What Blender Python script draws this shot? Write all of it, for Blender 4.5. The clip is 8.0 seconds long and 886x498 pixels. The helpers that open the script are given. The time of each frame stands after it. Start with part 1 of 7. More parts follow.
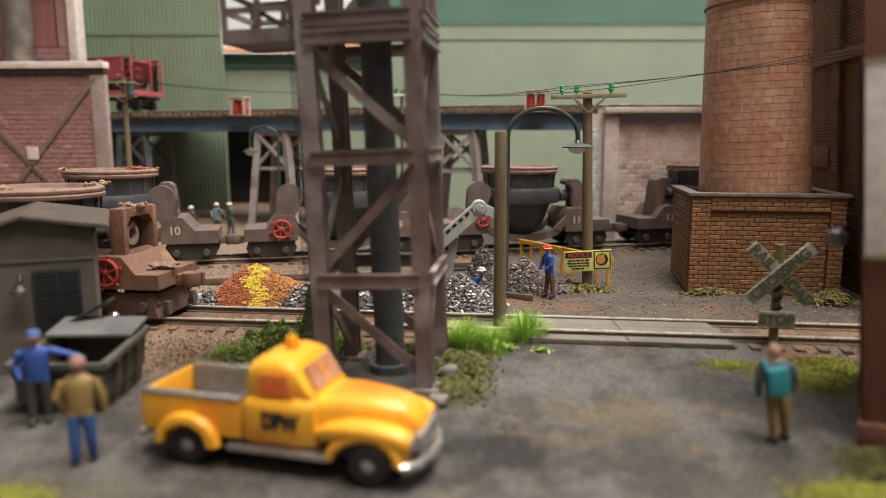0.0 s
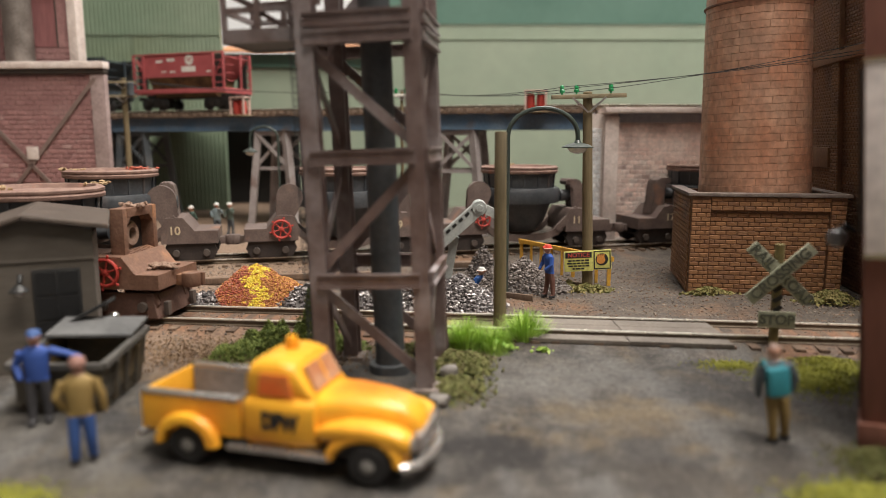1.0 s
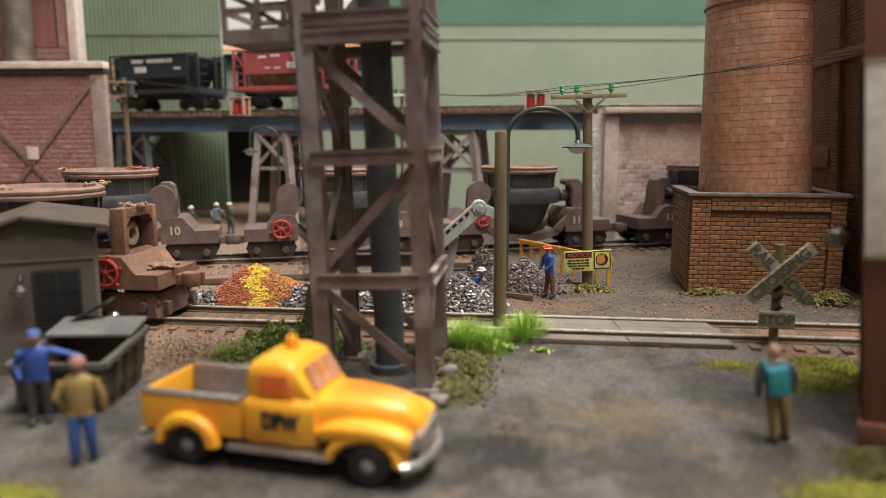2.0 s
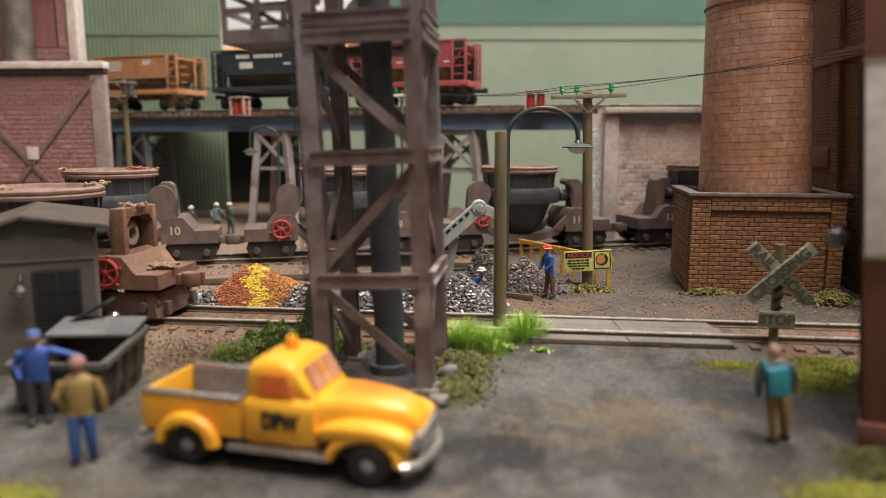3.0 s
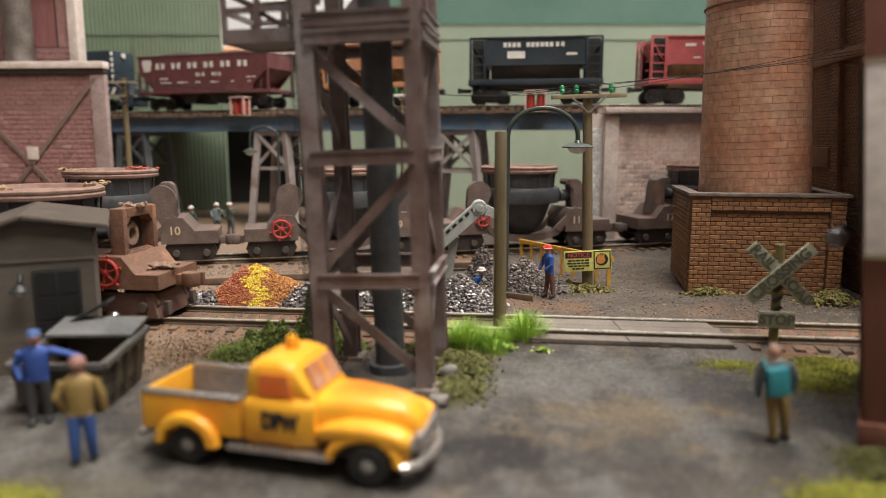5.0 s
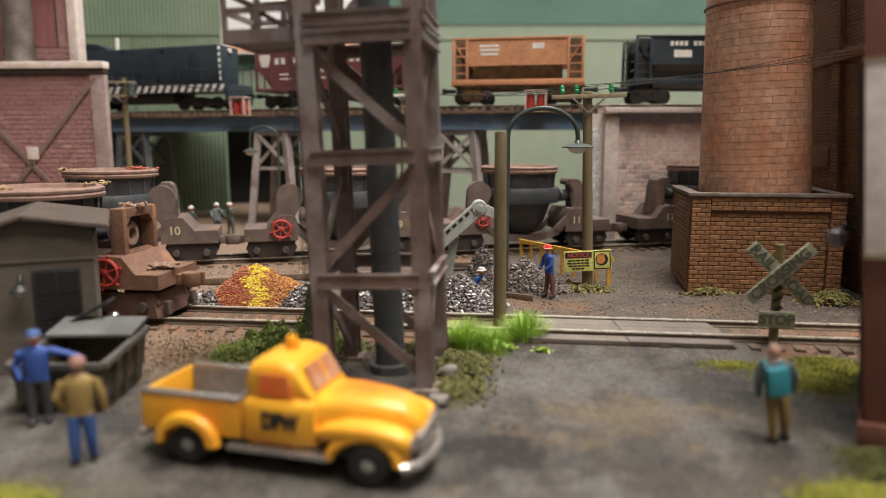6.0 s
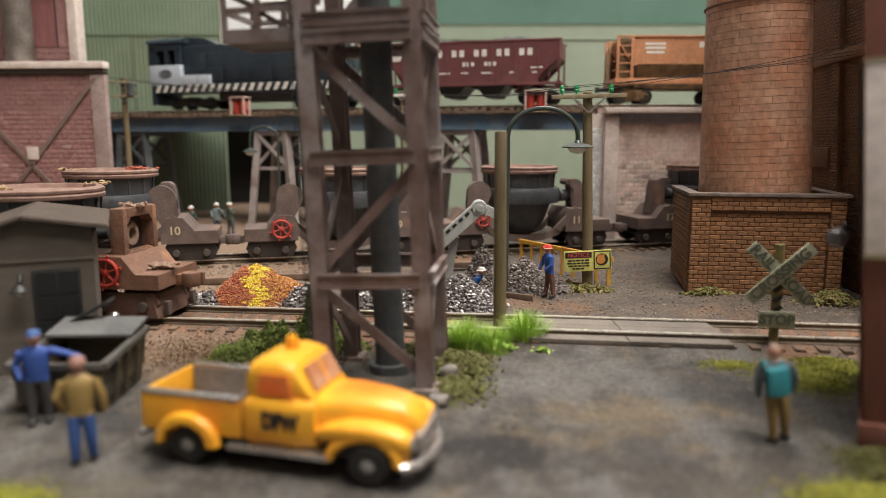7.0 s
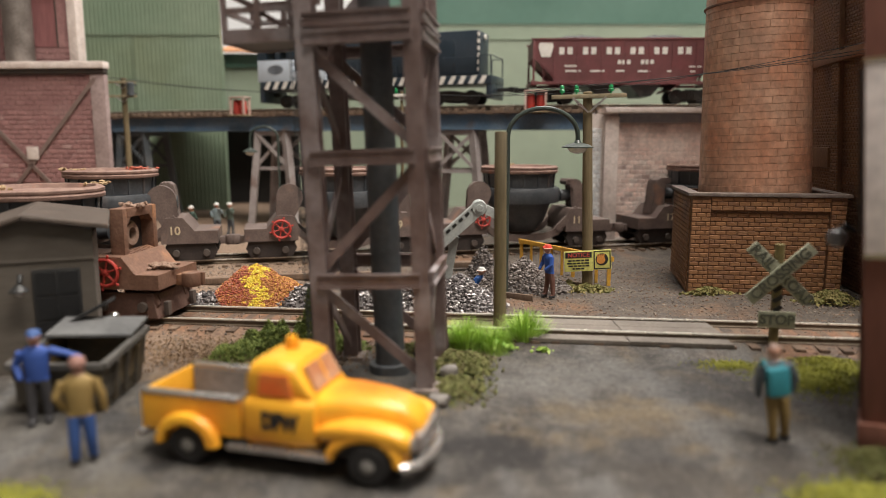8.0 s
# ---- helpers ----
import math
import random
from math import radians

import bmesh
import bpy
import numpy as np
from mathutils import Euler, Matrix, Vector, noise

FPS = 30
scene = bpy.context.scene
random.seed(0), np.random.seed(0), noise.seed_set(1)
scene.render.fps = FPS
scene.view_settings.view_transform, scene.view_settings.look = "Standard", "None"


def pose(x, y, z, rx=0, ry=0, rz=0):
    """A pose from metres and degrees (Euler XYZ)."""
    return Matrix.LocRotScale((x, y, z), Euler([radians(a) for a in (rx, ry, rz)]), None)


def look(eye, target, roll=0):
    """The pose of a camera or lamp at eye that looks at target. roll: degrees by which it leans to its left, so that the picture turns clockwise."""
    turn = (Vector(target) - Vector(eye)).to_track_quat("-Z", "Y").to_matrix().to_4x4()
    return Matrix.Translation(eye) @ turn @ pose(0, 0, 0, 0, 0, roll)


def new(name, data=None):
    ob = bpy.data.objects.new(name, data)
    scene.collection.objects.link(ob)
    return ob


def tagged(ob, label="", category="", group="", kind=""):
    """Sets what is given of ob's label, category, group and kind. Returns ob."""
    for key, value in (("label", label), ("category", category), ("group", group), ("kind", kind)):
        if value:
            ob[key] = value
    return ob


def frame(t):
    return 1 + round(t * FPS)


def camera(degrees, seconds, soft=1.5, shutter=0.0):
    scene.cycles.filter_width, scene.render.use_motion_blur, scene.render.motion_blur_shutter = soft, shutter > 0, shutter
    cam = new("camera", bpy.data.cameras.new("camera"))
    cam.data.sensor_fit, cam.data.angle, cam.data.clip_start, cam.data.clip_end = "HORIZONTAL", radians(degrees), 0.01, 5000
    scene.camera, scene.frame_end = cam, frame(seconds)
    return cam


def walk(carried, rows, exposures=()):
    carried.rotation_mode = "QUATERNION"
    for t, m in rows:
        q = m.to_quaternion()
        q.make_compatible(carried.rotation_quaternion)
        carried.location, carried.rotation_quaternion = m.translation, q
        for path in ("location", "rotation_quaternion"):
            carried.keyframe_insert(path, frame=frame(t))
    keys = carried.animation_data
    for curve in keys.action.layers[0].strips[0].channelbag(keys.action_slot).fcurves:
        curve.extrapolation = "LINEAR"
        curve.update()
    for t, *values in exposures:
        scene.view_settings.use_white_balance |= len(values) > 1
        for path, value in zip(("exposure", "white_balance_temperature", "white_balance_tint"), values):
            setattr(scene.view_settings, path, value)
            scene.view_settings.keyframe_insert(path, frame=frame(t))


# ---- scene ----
# A model railway in 1:87, built at its true size; lengths below are in millimetres and scaled by U.
U = 0.001
cam = camera(65, 8.0, soft=0.65)
cam.data.dof.use_dof = True
cam.data.dof.focus_distance = 0.27
cam.data.dof.aperture_fstop = 10.5
EYE = Matrix.Translation((0, 0, 60 * U)) @ Euler((radians(90 - 8.82), 0, 0)).to_matrix().to_4x4()
walk(cam, [(0.0, EYE), (8.0, EYE)], exposures=[(0.0, 0.0), (8.0, 0.0)])

# ---- light: the ceiling lamps of the room ----
world = bpy.data.worlds.new("room_air")
scene.world = world
world.use_nodes = True
world.node_tree.nodes["Background"].inputs[0].default_value = (0.9, 0.93, 1.0, 1)
world.node_tree.nodes["Background"].inputs[1].default_value = 0.05


def area_lamp(x, y, z, w, d, watts, colour, target):
    lamp = bpy.data.lights.new("ceiling_tube_light", "AREA")
    lamp.shape, lamp.size, lamp.size_y, lamp.energy, lamp.color = "RECTANGLE", w * U, d * U, watts, colour
    ob = new("ceiling_tube_light", lamp)
    ob.matrix_world = look((x * U, y * U, z * U), [a * U for a in target])
    return ob


area_lamp(260, 60, 1240, 900, 300, 19.5, (1.0, 0.93, 0.83), (20, 260, 0))
area_lamp(330, 430, 1240, 1100, 240, 13.5, (1.0, 0.97, 0.93), (150, 380, 0))
area_lamp(470, -400, 1240, 600, 300, 11.5, (1.0, 0.92, 0.82), (40, 300, 0))


# ---- building helpers ----
def mesh_of(name, bm, smooth=35):
    bmesh.ops.scale(bm, vec=(U, U, U), verts=bm.verts)
    me = bpy.data.meshes.new(name)
    bm.to_mesh(me)
    bm.free()
    if smooth:
        me.shade_smooth()
        me.set_sharp_from_angle(angle=radians(smooth))
    return me


def part(name, bm, material, parent, label="", at=None, smooth=35):
    ob = new(name, mesh_of(name, bm, smooth))
    ob.data.materials.append(material)
    ob.parent = parent
    if at is not None:
        ob.matrix_basis = at
    if label:
        tagged(ob, label)
    return ob


def mm(x, y, z, rx=0, ry=0, rz=0):
    return pose(x * U, y * U, z * U, rx, ry, rz)


def thing(name, label, category, at, group="", kind=""):
    ob = new(name)
    ob.empty_display_size = 0.01
    ob.matrix_basis = at
    return tagged(ob, label, category, group, kind)


def single(name, bm, material, label, category, at=None, group="", kind="", smooth=35):
    ob = new(name, mesh_of(name, bm, smooth))
    ob.data.materials.append(material)
    if at is not None:
        ob.matrix_basis = at
    return tagged(ob, label, category, group, kind)


def hexa(bm, pts):
    v = [bm.verts.new(p) for p in pts]
    for f in ((3, 2, 1, 0), (4, 5, 6, 7), (0, 1, 5, 4), (1, 2, 6, 5), (2, 3, 7, 6), (3, 0, 4, 7)):
        bm.faces.new([v[i] for i in f])
    return v


def box(bm, x0, x1, y0, y1, z0, z1, c=0.0):
    """A box, with its edges chamfered by c."""
    if c <= 0:
        return hexa(bm, [(x0, y0, z0), (x1, y0, z0), (x1, y1, z0), (x0, y1, z0), (x0, y0, z1), (x1, y0, z1), (x1, y1, z1), (x0, y1, z1)])
    t = bmesh.new()
    hexa(t, [(x0, y0, z0), (x1, y0, z0), (x1, y1, z0), (x0, y1, z0), (x0, y0, z1), (x1, y0, z1), (x1, y1, z1), (x0, y1, z1)])
    bmesh.ops.bevel(t, geom=t.edges[:], offset=c, segments=2, affect="EDGES", profile=0.6)
    merge(bm, t)


def merge(bm, t, m=None):
    if m is not None:
        bmesh.ops.transform(t, matrix=m, verts=t.verts)
    tmp = bpy.data.meshes.new("tmp")
    t.to_mesh(tmp)
    t.free()
    bm.from_mesh(tmp)
    bpy.data.meshes.remove(tmp)


def frame_of(p0, p1):
    a, b = Vector(p0), Vector(p1)
    z = (b - a).normalized()
    x = Vector((0, 0, 1)).cross(z)
    if x.length < 1e-4:
        x = Vector((1, 0, 0))
    x.normalize()
    return a, b, x, z.cross(x)


def beam(bm, p0, p1, w, h):
    """A bar from p0 to p1, w across and h high."""
    a, b, x, y = frame_of(p0, p1)
    x, y = x * w / 2, y * h / 2
    hexa(bm, [a - x - y, a + x - y, a + x + y, a - x + y, b - x - y, b + x - y, b + x + y, b - x + y])


def tube(bm, pts, r, n=8):
    """A round bar along points; r is one radius or one for each point."""
    rs = r if isinstance(r, (list, tuple)) else [r] * len(pts)
    rings = []
    _, _, x, _ = frame_of(pts[0], pts[1])
    for i, p in enumerate(pts):
        d = (Vector(pts[min(i + 1, len(pts) - 1)]) - Vector(pts[max(i - 1, 0)])).normalized()
        x = (x - d * x.dot(d)).normalized()
        y = d.cross(x)
        rings.append([bm.verts.new(Vector(p) + (x * math.cos(a) + y * math.sin(a)) * rs[i]) for a in (2 * math.pi * k / n for k in range(n))])
    for r0, r1 in zip(rings, rings[1:]):
        for k in range(n):
            bm.faces.new((r0[k], r0[(k + 1) % n], r1[(k + 1) % n], r1[k]))
    bm.faces.new(rings[0][::-1])
    bm.faces.new(rings[-1])


def lathe(bm, profile, n=24, at=(0, 0, 0), squash=1.0):
    """A turned shape from (radius, height) pairs round the z axis."""
    rings = []
    for r, z in profile:
        rings.append([bm.verts.new((at[0] + r * math.cos(2 * math.pi * k / n), at[1] + squash * r * math.sin(2 * math.pi * k / n), at[2] + z)) for k in range(n)])
    for r0, r1 in zip(rings, rings[1:]):
        for k in range(n):
            bm.faces.new((r0[k], r0[(k + 1) % n], r1[(k + 1) % n], r1[k]))
    bm.faces.new(rings[0][::-1])
    bm.faces.new(rings[-1])


def plate(bm, outline, y0, y1):
    """An outline of (x, z) points given thickness from y0 to y1."""
    a = [bm.verts.new((x, y0, z)) for x, z in outline]
    b = [bm.verts.new((x, y1, z)) for x, z in outline]
    n = len(a)
    f0 = bm.faces.new(a)
    f1 = bm.faces.new(b[::-1])
    for i in range(n):
        bm.faces.new((a[(i + 1) % n], a[i], b[i], b[(i + 1) % n]))
    bmesh.ops.triangulate(bm, faces=[f0, f1])


def disc_y(bm, x, y, z, r, d, n=16, hole=0.0):
    """A wheel-like disc with its axis along y."""
    t = bmesh.new()
    if hole:
        lathe(t, [(hole, 0), (r, 0), (r, d), (hole, d), (hole, 0)], n)
    else:
        lathe(t, [(r * 0.9, 0), (r, d * 0.15), (r, d * 0.85), (r * 0.9, d)], n)
    merge(bm, t, Matrix.Translation((x, y, z)) @ Matrix.Rotation(radians(90), 4, "X"))


def blob(bm, x, y, z, rx, ry, rz, seed=0, rough=0.25, sub=2):
    t = bmesh.new()
    bmesh.ops.create_icosphere(t, subdivisions=sub, radius=1)
    for v in t.verts:
        k = 1 + rough * noise.noise(v.co * 1.7 + Vector((seed * 3.1, seed * 1.7, 0)))
        v.co = Vector((v.co.x * rx * k + x, v.co.y * ry * k + y, v.co.z * rz * k + z))
    merge(bm, t)


def letters(body, size, parent, material, at, depth=0.08, name="lettering", bold=0.0):
    """Raised letters, centred on at, facing -y."""
    cu = bpy.data.curves.new("letters", "FONT")
    cu.body, cu.size, cu.align_x, cu.align_y, cu.extrude, cu.offset = body, size * U, "CENTER", "CENTER", depth * U, bold * U
    tmp = new("tmp", cu)
    bpy.context.view_layer.update()
    me = bpy.data.meshes.new_from_object(tmp.evaluated_get(bpy.context.evaluated_depsgraph_get()))
    bpy.data.objects.remove(tmp)
    ob = new(name, me)
    me.materials.clear()
    me.materials.append(material)
    ob.parent = parent
    ob.matrix_basis = at @ pose(0, 0, 0, 90, 0, 0)
    return ob


# ---- materials ----
def mat(name, c1, c2=None, rough=0.7, metal=0.0, size=6.0, bump=0.12, rnd=0.0, c3=None, edge=0.55, grain=0.18, stretch=(1, 1, 1), glow=0.0, coat=0.0, island=False):
    """A surface of colour c1 clouded with c2, stained with c3, at a grain of size mm."""
    m = bpy.data.materials.new(name)
    m.use_nodes = True
    nt = m.node_tree
    bs = nt.nodes["Principled BSDF"]
    nd = nt.nodes.new
    tc, info, add = nd("ShaderNodeTexCoord"), nd("ShaderNodeObjectInfo"), nd("ShaderNodeVectorMath")
    mp = nd("ShaderNodeMapping")
    mp.inputs["Scale"].default_value = stretch
    add.operation = "ADD"
    nt.links.new(tc.outputs["Object"], mp.inputs["Vector"])
    nt.links.new(mp.outputs["Vector"], add.inputs[0])
    nt.links.new(info.outputs["Random"], add.inputs[1])

    def cloud(s, detail=5.0):
        n = nd("ShaderNodeTexNoise")
        n.inputs["Scale"].default_value = 1.0 / (s * U)
        n.inputs["Detail"].default_value = detail
        nt.links.new(add.outputs[0], n.inputs["Vector"])
        return n

    def ramp(n, lo, hi):
        r = nd("ShaderNodeMapRange")
        r.inputs["From Min"].default_value, r.inputs["From Max"].default_value = lo, hi
        nt.links.new(n.outputs[0], r.inputs["Value"])
        return r

    def mix(a, b, fac, mode="MIX"):
        x = nd("ShaderNodeMix")
        x.data_type, x.blend_type = "RGBA", mode
        for k, v in ((0, fac), (6, a), (7, b)):
            if isinstance(v, tuple):
                x.inputs[k].default_value = (*v, 1)
            elif isinstance(v, float):
                x.inputs[k].default_value = v
            else:
                nt.links.new(v, x.inputs[k])
        return x.outputs[2]

    c2 = c2 or tuple(v * 0.72 for v in c1)
    big, fine = cloud(size), cloud(size / 7, 3.0)
    col = mix(c1, c2, ramp(big, 0.36, 0.66).outputs[0])
    if c3:
        col = mix(col, c3, ramp(cloud(size * 2.3), edge, edge + 0.16).outputs[0])
    g = ramp(fine, 0.25, 0.75)
    g.inputs["To Min"].default_value, g.inputs["To Max"].default_value = 1 - grain, 1 + grain
    hsv = nd("ShaderNodeHueSaturation")
    nt.links.new(col, hsv.inputs["Color"])
    if rnd:
        rr = nd("ShaderNodeMapRange")
        nt.links.new(nd("ShaderNodeNewGeometry").outputs["Random Per Island"] if island else info.outputs["Random"], rr.inputs["Value"])
        rr.inputs["To Min"].default_value, rr.inputs["To Max"].default_value = 1 - rnd, 1 + rnd
        mu = nd("ShaderNodeMath")
        mu.operation = "MULTIPLY"
        nt.links.new(rr.outputs[0], mu.inputs[0])
        nt.links.new(g.outputs[0], mu.inputs[1])
        nt.links.new(mu.outputs[0], hsv.inputs["Value"])
    else:
        nt.links.new(g.outputs[0], hsv.inputs["Value"])
    nt.links.new(hsv.outputs[0], bs.inputs["Base Color"])
    ro = ramp(big, 0.3, 0.7)
    ro.inputs["To Min"].default_value, ro.inputs["To Max"].default_value = max(rough - 0.12, 0.02), min(rough + 0.1, 1)
    nt.links.new(ro.outputs[0], bs.inputs["Roughness"])
    bs.inputs["Metallic"].default_value = metal
    if coat:
        bs.inputs["Coat Weight"].default_value = coat
    if bump:
        bp = nd("ShaderNodeBump")
        bp.inputs["Strength"].default_value = 0.6
        bp.inputs["Distance"].default_value = bump * U
        nt.links.new(fine.outputs[0], bp.inputs["Height"])
        nt.links.new(bp.outputs[0], bs.inputs["Normal"])
    if glow:
        nt.links.new(hsv.outputs[0], bs.inputs["Emission Color"])
        bs.inputs["Emission Strength"].default_value = glow
    return m


BRICK_RED = mat("weathered_red_brick", (0.225, 0.102, 0.043), (0.29, 0.145, 0.066), 0.75, rnd=0.16, size=9, bump=0.2, c3=(0.17, 0.085, 0.05), edge=0.54)
BRICK_CHIMNEY = mat("chimney_brick", (0.50, 0.235, 0.145), (0.55, 0.335, 0.235), 0.4, size=15, stretch=(1, 1, 0.7), bump=0.5, rnd=0.07, island=True, grain=0.3, c3=(0.34, 0.22, 0.165), edge=0.56)
BRICK_PINK = mat("dusty_pink_brick", (0.34, 0.18, 0.17), (0.28, 0.145, 0.14), 0.85, rnd=0.1, size=12, bump=0.15, c3=(0.42, 0.27, 0.25), edge=0.58)
BRICK_PALE = mat("pale_worn_brick", (0.78, 0.57, 0.50), (0.84, 0.73, 0.67), 0.85, rnd=0.16, size=16, bump=0.15, c3=(0.34, 0.25, 0.23), edge=0.55)
MORTAR = mat("dark_mortar", (0.15, 0.075, 0.042), (0.19, 0.105, 0.062), 0.95, size=5)
MORTAR_PINK = mat("grey_pink_mortar", (0.20, 0.115, 0.11), (0.26, 0.17, 0.16), 0.95, size=5)
MORTAR_PALE = mat("pale_mortar", (0.58, 0.50, 0.47), (0.66, 0.58, 0.54), 0.95, size=5)
CONCRETE = mat("aged_concrete", (0.60, 0.50, 0.455), (0.72, 0.63, 0.585), 0.9, size=7, c3=(0.22, 0.16, 0.14), edge=0.6)
STONE_CAP = mat("grey_stone_coping", (0.13, 0.10, 0.09), (0.22, 0.18, 0.16), 0.8, size=5)
GREEN_METAL = mat("pale_green_corrugated_steel", (0.175, 0.235, 0.165), (0.215, 0.27, 0.195), 0.5, size=60, bump=0.1, c3=(0.175, 0.205, 0.125), edge=0.55, grain=0.07)
GREEN_FLAT = mat("pale_green_flat_siding", (0.255, 0.315, 0.24), (0.30, 0.35, 0.27), 0.6, size=80, bump=0.05, grain=0.04)
GREEN_TEAL = mat("teal_green_band_and_eave_shade", (0.08, 0.165, 0.13), (0.105, 0.20, 0.16), 0.6, size=60, bump=0.05, grain=0.06)
TRIM_BROWN = mat("tarred_roof_edge", (0.045, 0.035, 0.03), (0.07, 0.055, 0.045), 0.8, size=10)
ROOF_ORANGE = mat("rusty_orange_roof_sheet", (0.62, 0.31, 0.16), (0.52, 0.24, 0.12), 0.7, size=14)
STEEL_RUST = mat("rust_brown_painted_steel", (0.125, 0.083, 0.074), (0.20, 0.15, 0.142), 0.42, size=9, c3=(0.32, 0.285, 0.29), edge=0.53, bump=0.1, grain=0.12)
STEEL_BLUE = mat("dark_blue_grey_steel", (0.065, 0.075, 0.085), (0.10, 0.105, 0.11), 0.5, size=12, c3=(0.12, 0.07, 0.05), edge=0.62)
GIRDER_BLUE = mat("weathered_blue_girder", (0.09, 0.16, 0.25), (0.14, 0.19, 0.25), 0.55, size=9, c3=(0.16, 0.11, 0.085), edge=0.58)
GIRDER_GREY = mat("purple_grey_steel", (0.30, 0.26, 0.255), (0.38, 0.34, 0.335), 0.6, size=8, c3=(0.17, 0.10, 0.08), edge=0.6)
TIMBER = mat("weathered_brown_timber", (0.11, 0.072, 0.05), (0.17, 0.115, 0.08), 0.9, rnd=0.25, size=4, stretch=(1, 1, 0.25))
POLE_WOOD = mat("olive_brown_pole_wood", (0.135, 0.10, 0.05), (0.18, 0.135, 0.075), 0.85, size=5, stretch=(1, 1, 0.12), c3=(0.10, 0.08, 0.05))
ARM_WOOD = mat("pale_crossarm_wood", (0.33, 0.27, 0.17), (0.24, 0.20, 0.13), 0.85, size=3)
RAIL = mat("rail_steel_sides", (0.11, 0.08, 0.055), (0.16, 0.12, 0.085), 0.5, metal=0.3, size=5)
RAIL_TOP = mat("polished_rail_head", (0.88, 0.84, 0.76), (0.78, 0.74, 0.66), 0.3, metal=0.55, size=8, bump=0.0)
CROSS_PANEL = mat("grey_crossing_planks", (0.14, 0.118, 0.10), (0.19, 0.165, 0.142), 0.85, size=7, rnd=0.08)
SLAG_CAR = mat("rusty_slag_car_casting", (0.155, 0.078, 0.05), (0.21, 0.115, 0.078), 0.65, size=6, bump=0.25, c3=(0.34, 0.165, 0.085), edge=0.54, grain=0.24)
SLAG_DARK = mat("sooty_slag_car_frame", (0.024, 0.019, 0.018), (0.05, 0.037, 0.033), 0.7, size=6, bump=0.15)
LADLE = mat("blackened_ladle_iron", (0.045, 0.05, 0.057), (0.08, 0.083, 0.09), 0.4, size=9, c3=(0.13, 0.10, 0.09), edge=0.6)
LADLE_RIM = mat("heat_scaled_ladle_rim", (0.27, 0.17, 0.135), (0.20, 0.12, 0.098), 0.75, size=4, c3=(0.40, 0.14, 0.08), edge=0.6)
RED_PAINT = mat("faded_red_paint", (0.50, 0.055, 0.04), (0.40, 0.045, 0.035), 0.55, size=5)
WHITE_PAINT = mat("off_white_paint", (0.75, 0.73, 0.69), (0.66, 0.63, 0.58), 0.6, size=6)
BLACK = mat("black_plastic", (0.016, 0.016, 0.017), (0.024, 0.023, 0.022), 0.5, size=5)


# ---- the room round the layout ----
PLASTER = mat("room_wall_plaster", (0.14, 0.135, 0.13), (0.17, 0.165, 0.16), 0.9, size=200, bump=0.0, grain=0.03)
PALE_WALL = mat("pale_backdrop_wall", (0.75, 0.76, 0.78), (0.7, 0.71, 0.73), 0.9, size=200, bump=0.0, grain=0.03)
CEILING = mat("room_ceiling_paint", (0.3, 0.3, 0.29), (0.26, 0.26, 0.25), 0.9, size=200, bump=0.0, grain=0.03)
FLOORING = mat("room_floor_lino", (0.22, 0.19, 0.16), (0.27, 0.24, 0.2), 0.6, size=90, bump=0.0)
for n, d in (("wall_north", (-1000, 1000, 1050, 1080, -300, 1300)), ("wall_south", (-1000, 1000, -830, -800, -300, 1300)),
             ("wall_west", (-1030, -1000, -830, 1080, -300, 1300)), ("wall_east", (1000, 1030, -830, 1080, -300, 1300))):
    b = bmesh.new()
    box(b, *d)
    single(n, b, PALE_WALL if n == "wall_north" else PLASTER, "plain plastered wall of the exhibition room", "wall", kind="structure")
b = bmesh.new()
box(b, -1030, 1030, -830, 1080, 1300, 1330)
single("ceiling", b, CEILING, "plain dull grey ceiling over the layout", "ceiling", kind="structure")
b = bmesh.new()
box(b, -1030, 1030, -830, 1080, -330, -300)
single("floor", b, FLOORING, "plain brown floor of the room under the layout", "floor", kind="structure")
b = bmesh.new()
box(b, -960, 600, -190, 900, -300, -6)
single("layout_table", b, mat("table_board", (0.25, 0.17, 0.1), size=60, bump=0), "boxed-in timber table that carries the layout", "table", kind="structure")


# ---- ground ----
def track_front(x):
    return 217.3 - 0.117 * x


def track_back(x):
    return 366 + 0.24 * x


def hi_line(x):
    if x < 0:
        return 463 - 0.36 * x
    if x < 100:
        return 463 - 0.36 * x + 0.36 * x * x / 200
    return 445.0


def height(x, y):
    """The ground's height: rough yard, lower beside the road, raised under the tracks."""
    n = noise.noise(Vector((x * 0.03, y * 0.03, 1))) * 1.0 + noise.noise(Vector((x * 0.13, y * 0.13, 4))) * 0.5
    near = 1 - min(1, max(0, (y - 165) / 30))
    road = min(1, max(0, (x - 2 + (y - 150) * 0.05) / 14)) * min(1, max(0, (92 - x) / 14))
    flat = max(near, road if y < 212 else 0)
    rough = n * (1 - 0.85 * flat) + 0.3 * noise.noise(Vector((x * 0.5, y * 0.5, 2))) * (1 - 0.6 * flat)
    bed = max(0, 1 - abs(y - track_front(x)) / 22)
    bed = max(bed, 1 - abs(y - track_back(x)) / 20)
    return rough * (1 - min(1, bed * 1.6)) + 1.75 * min(1, bed * 1.8) - 0.3


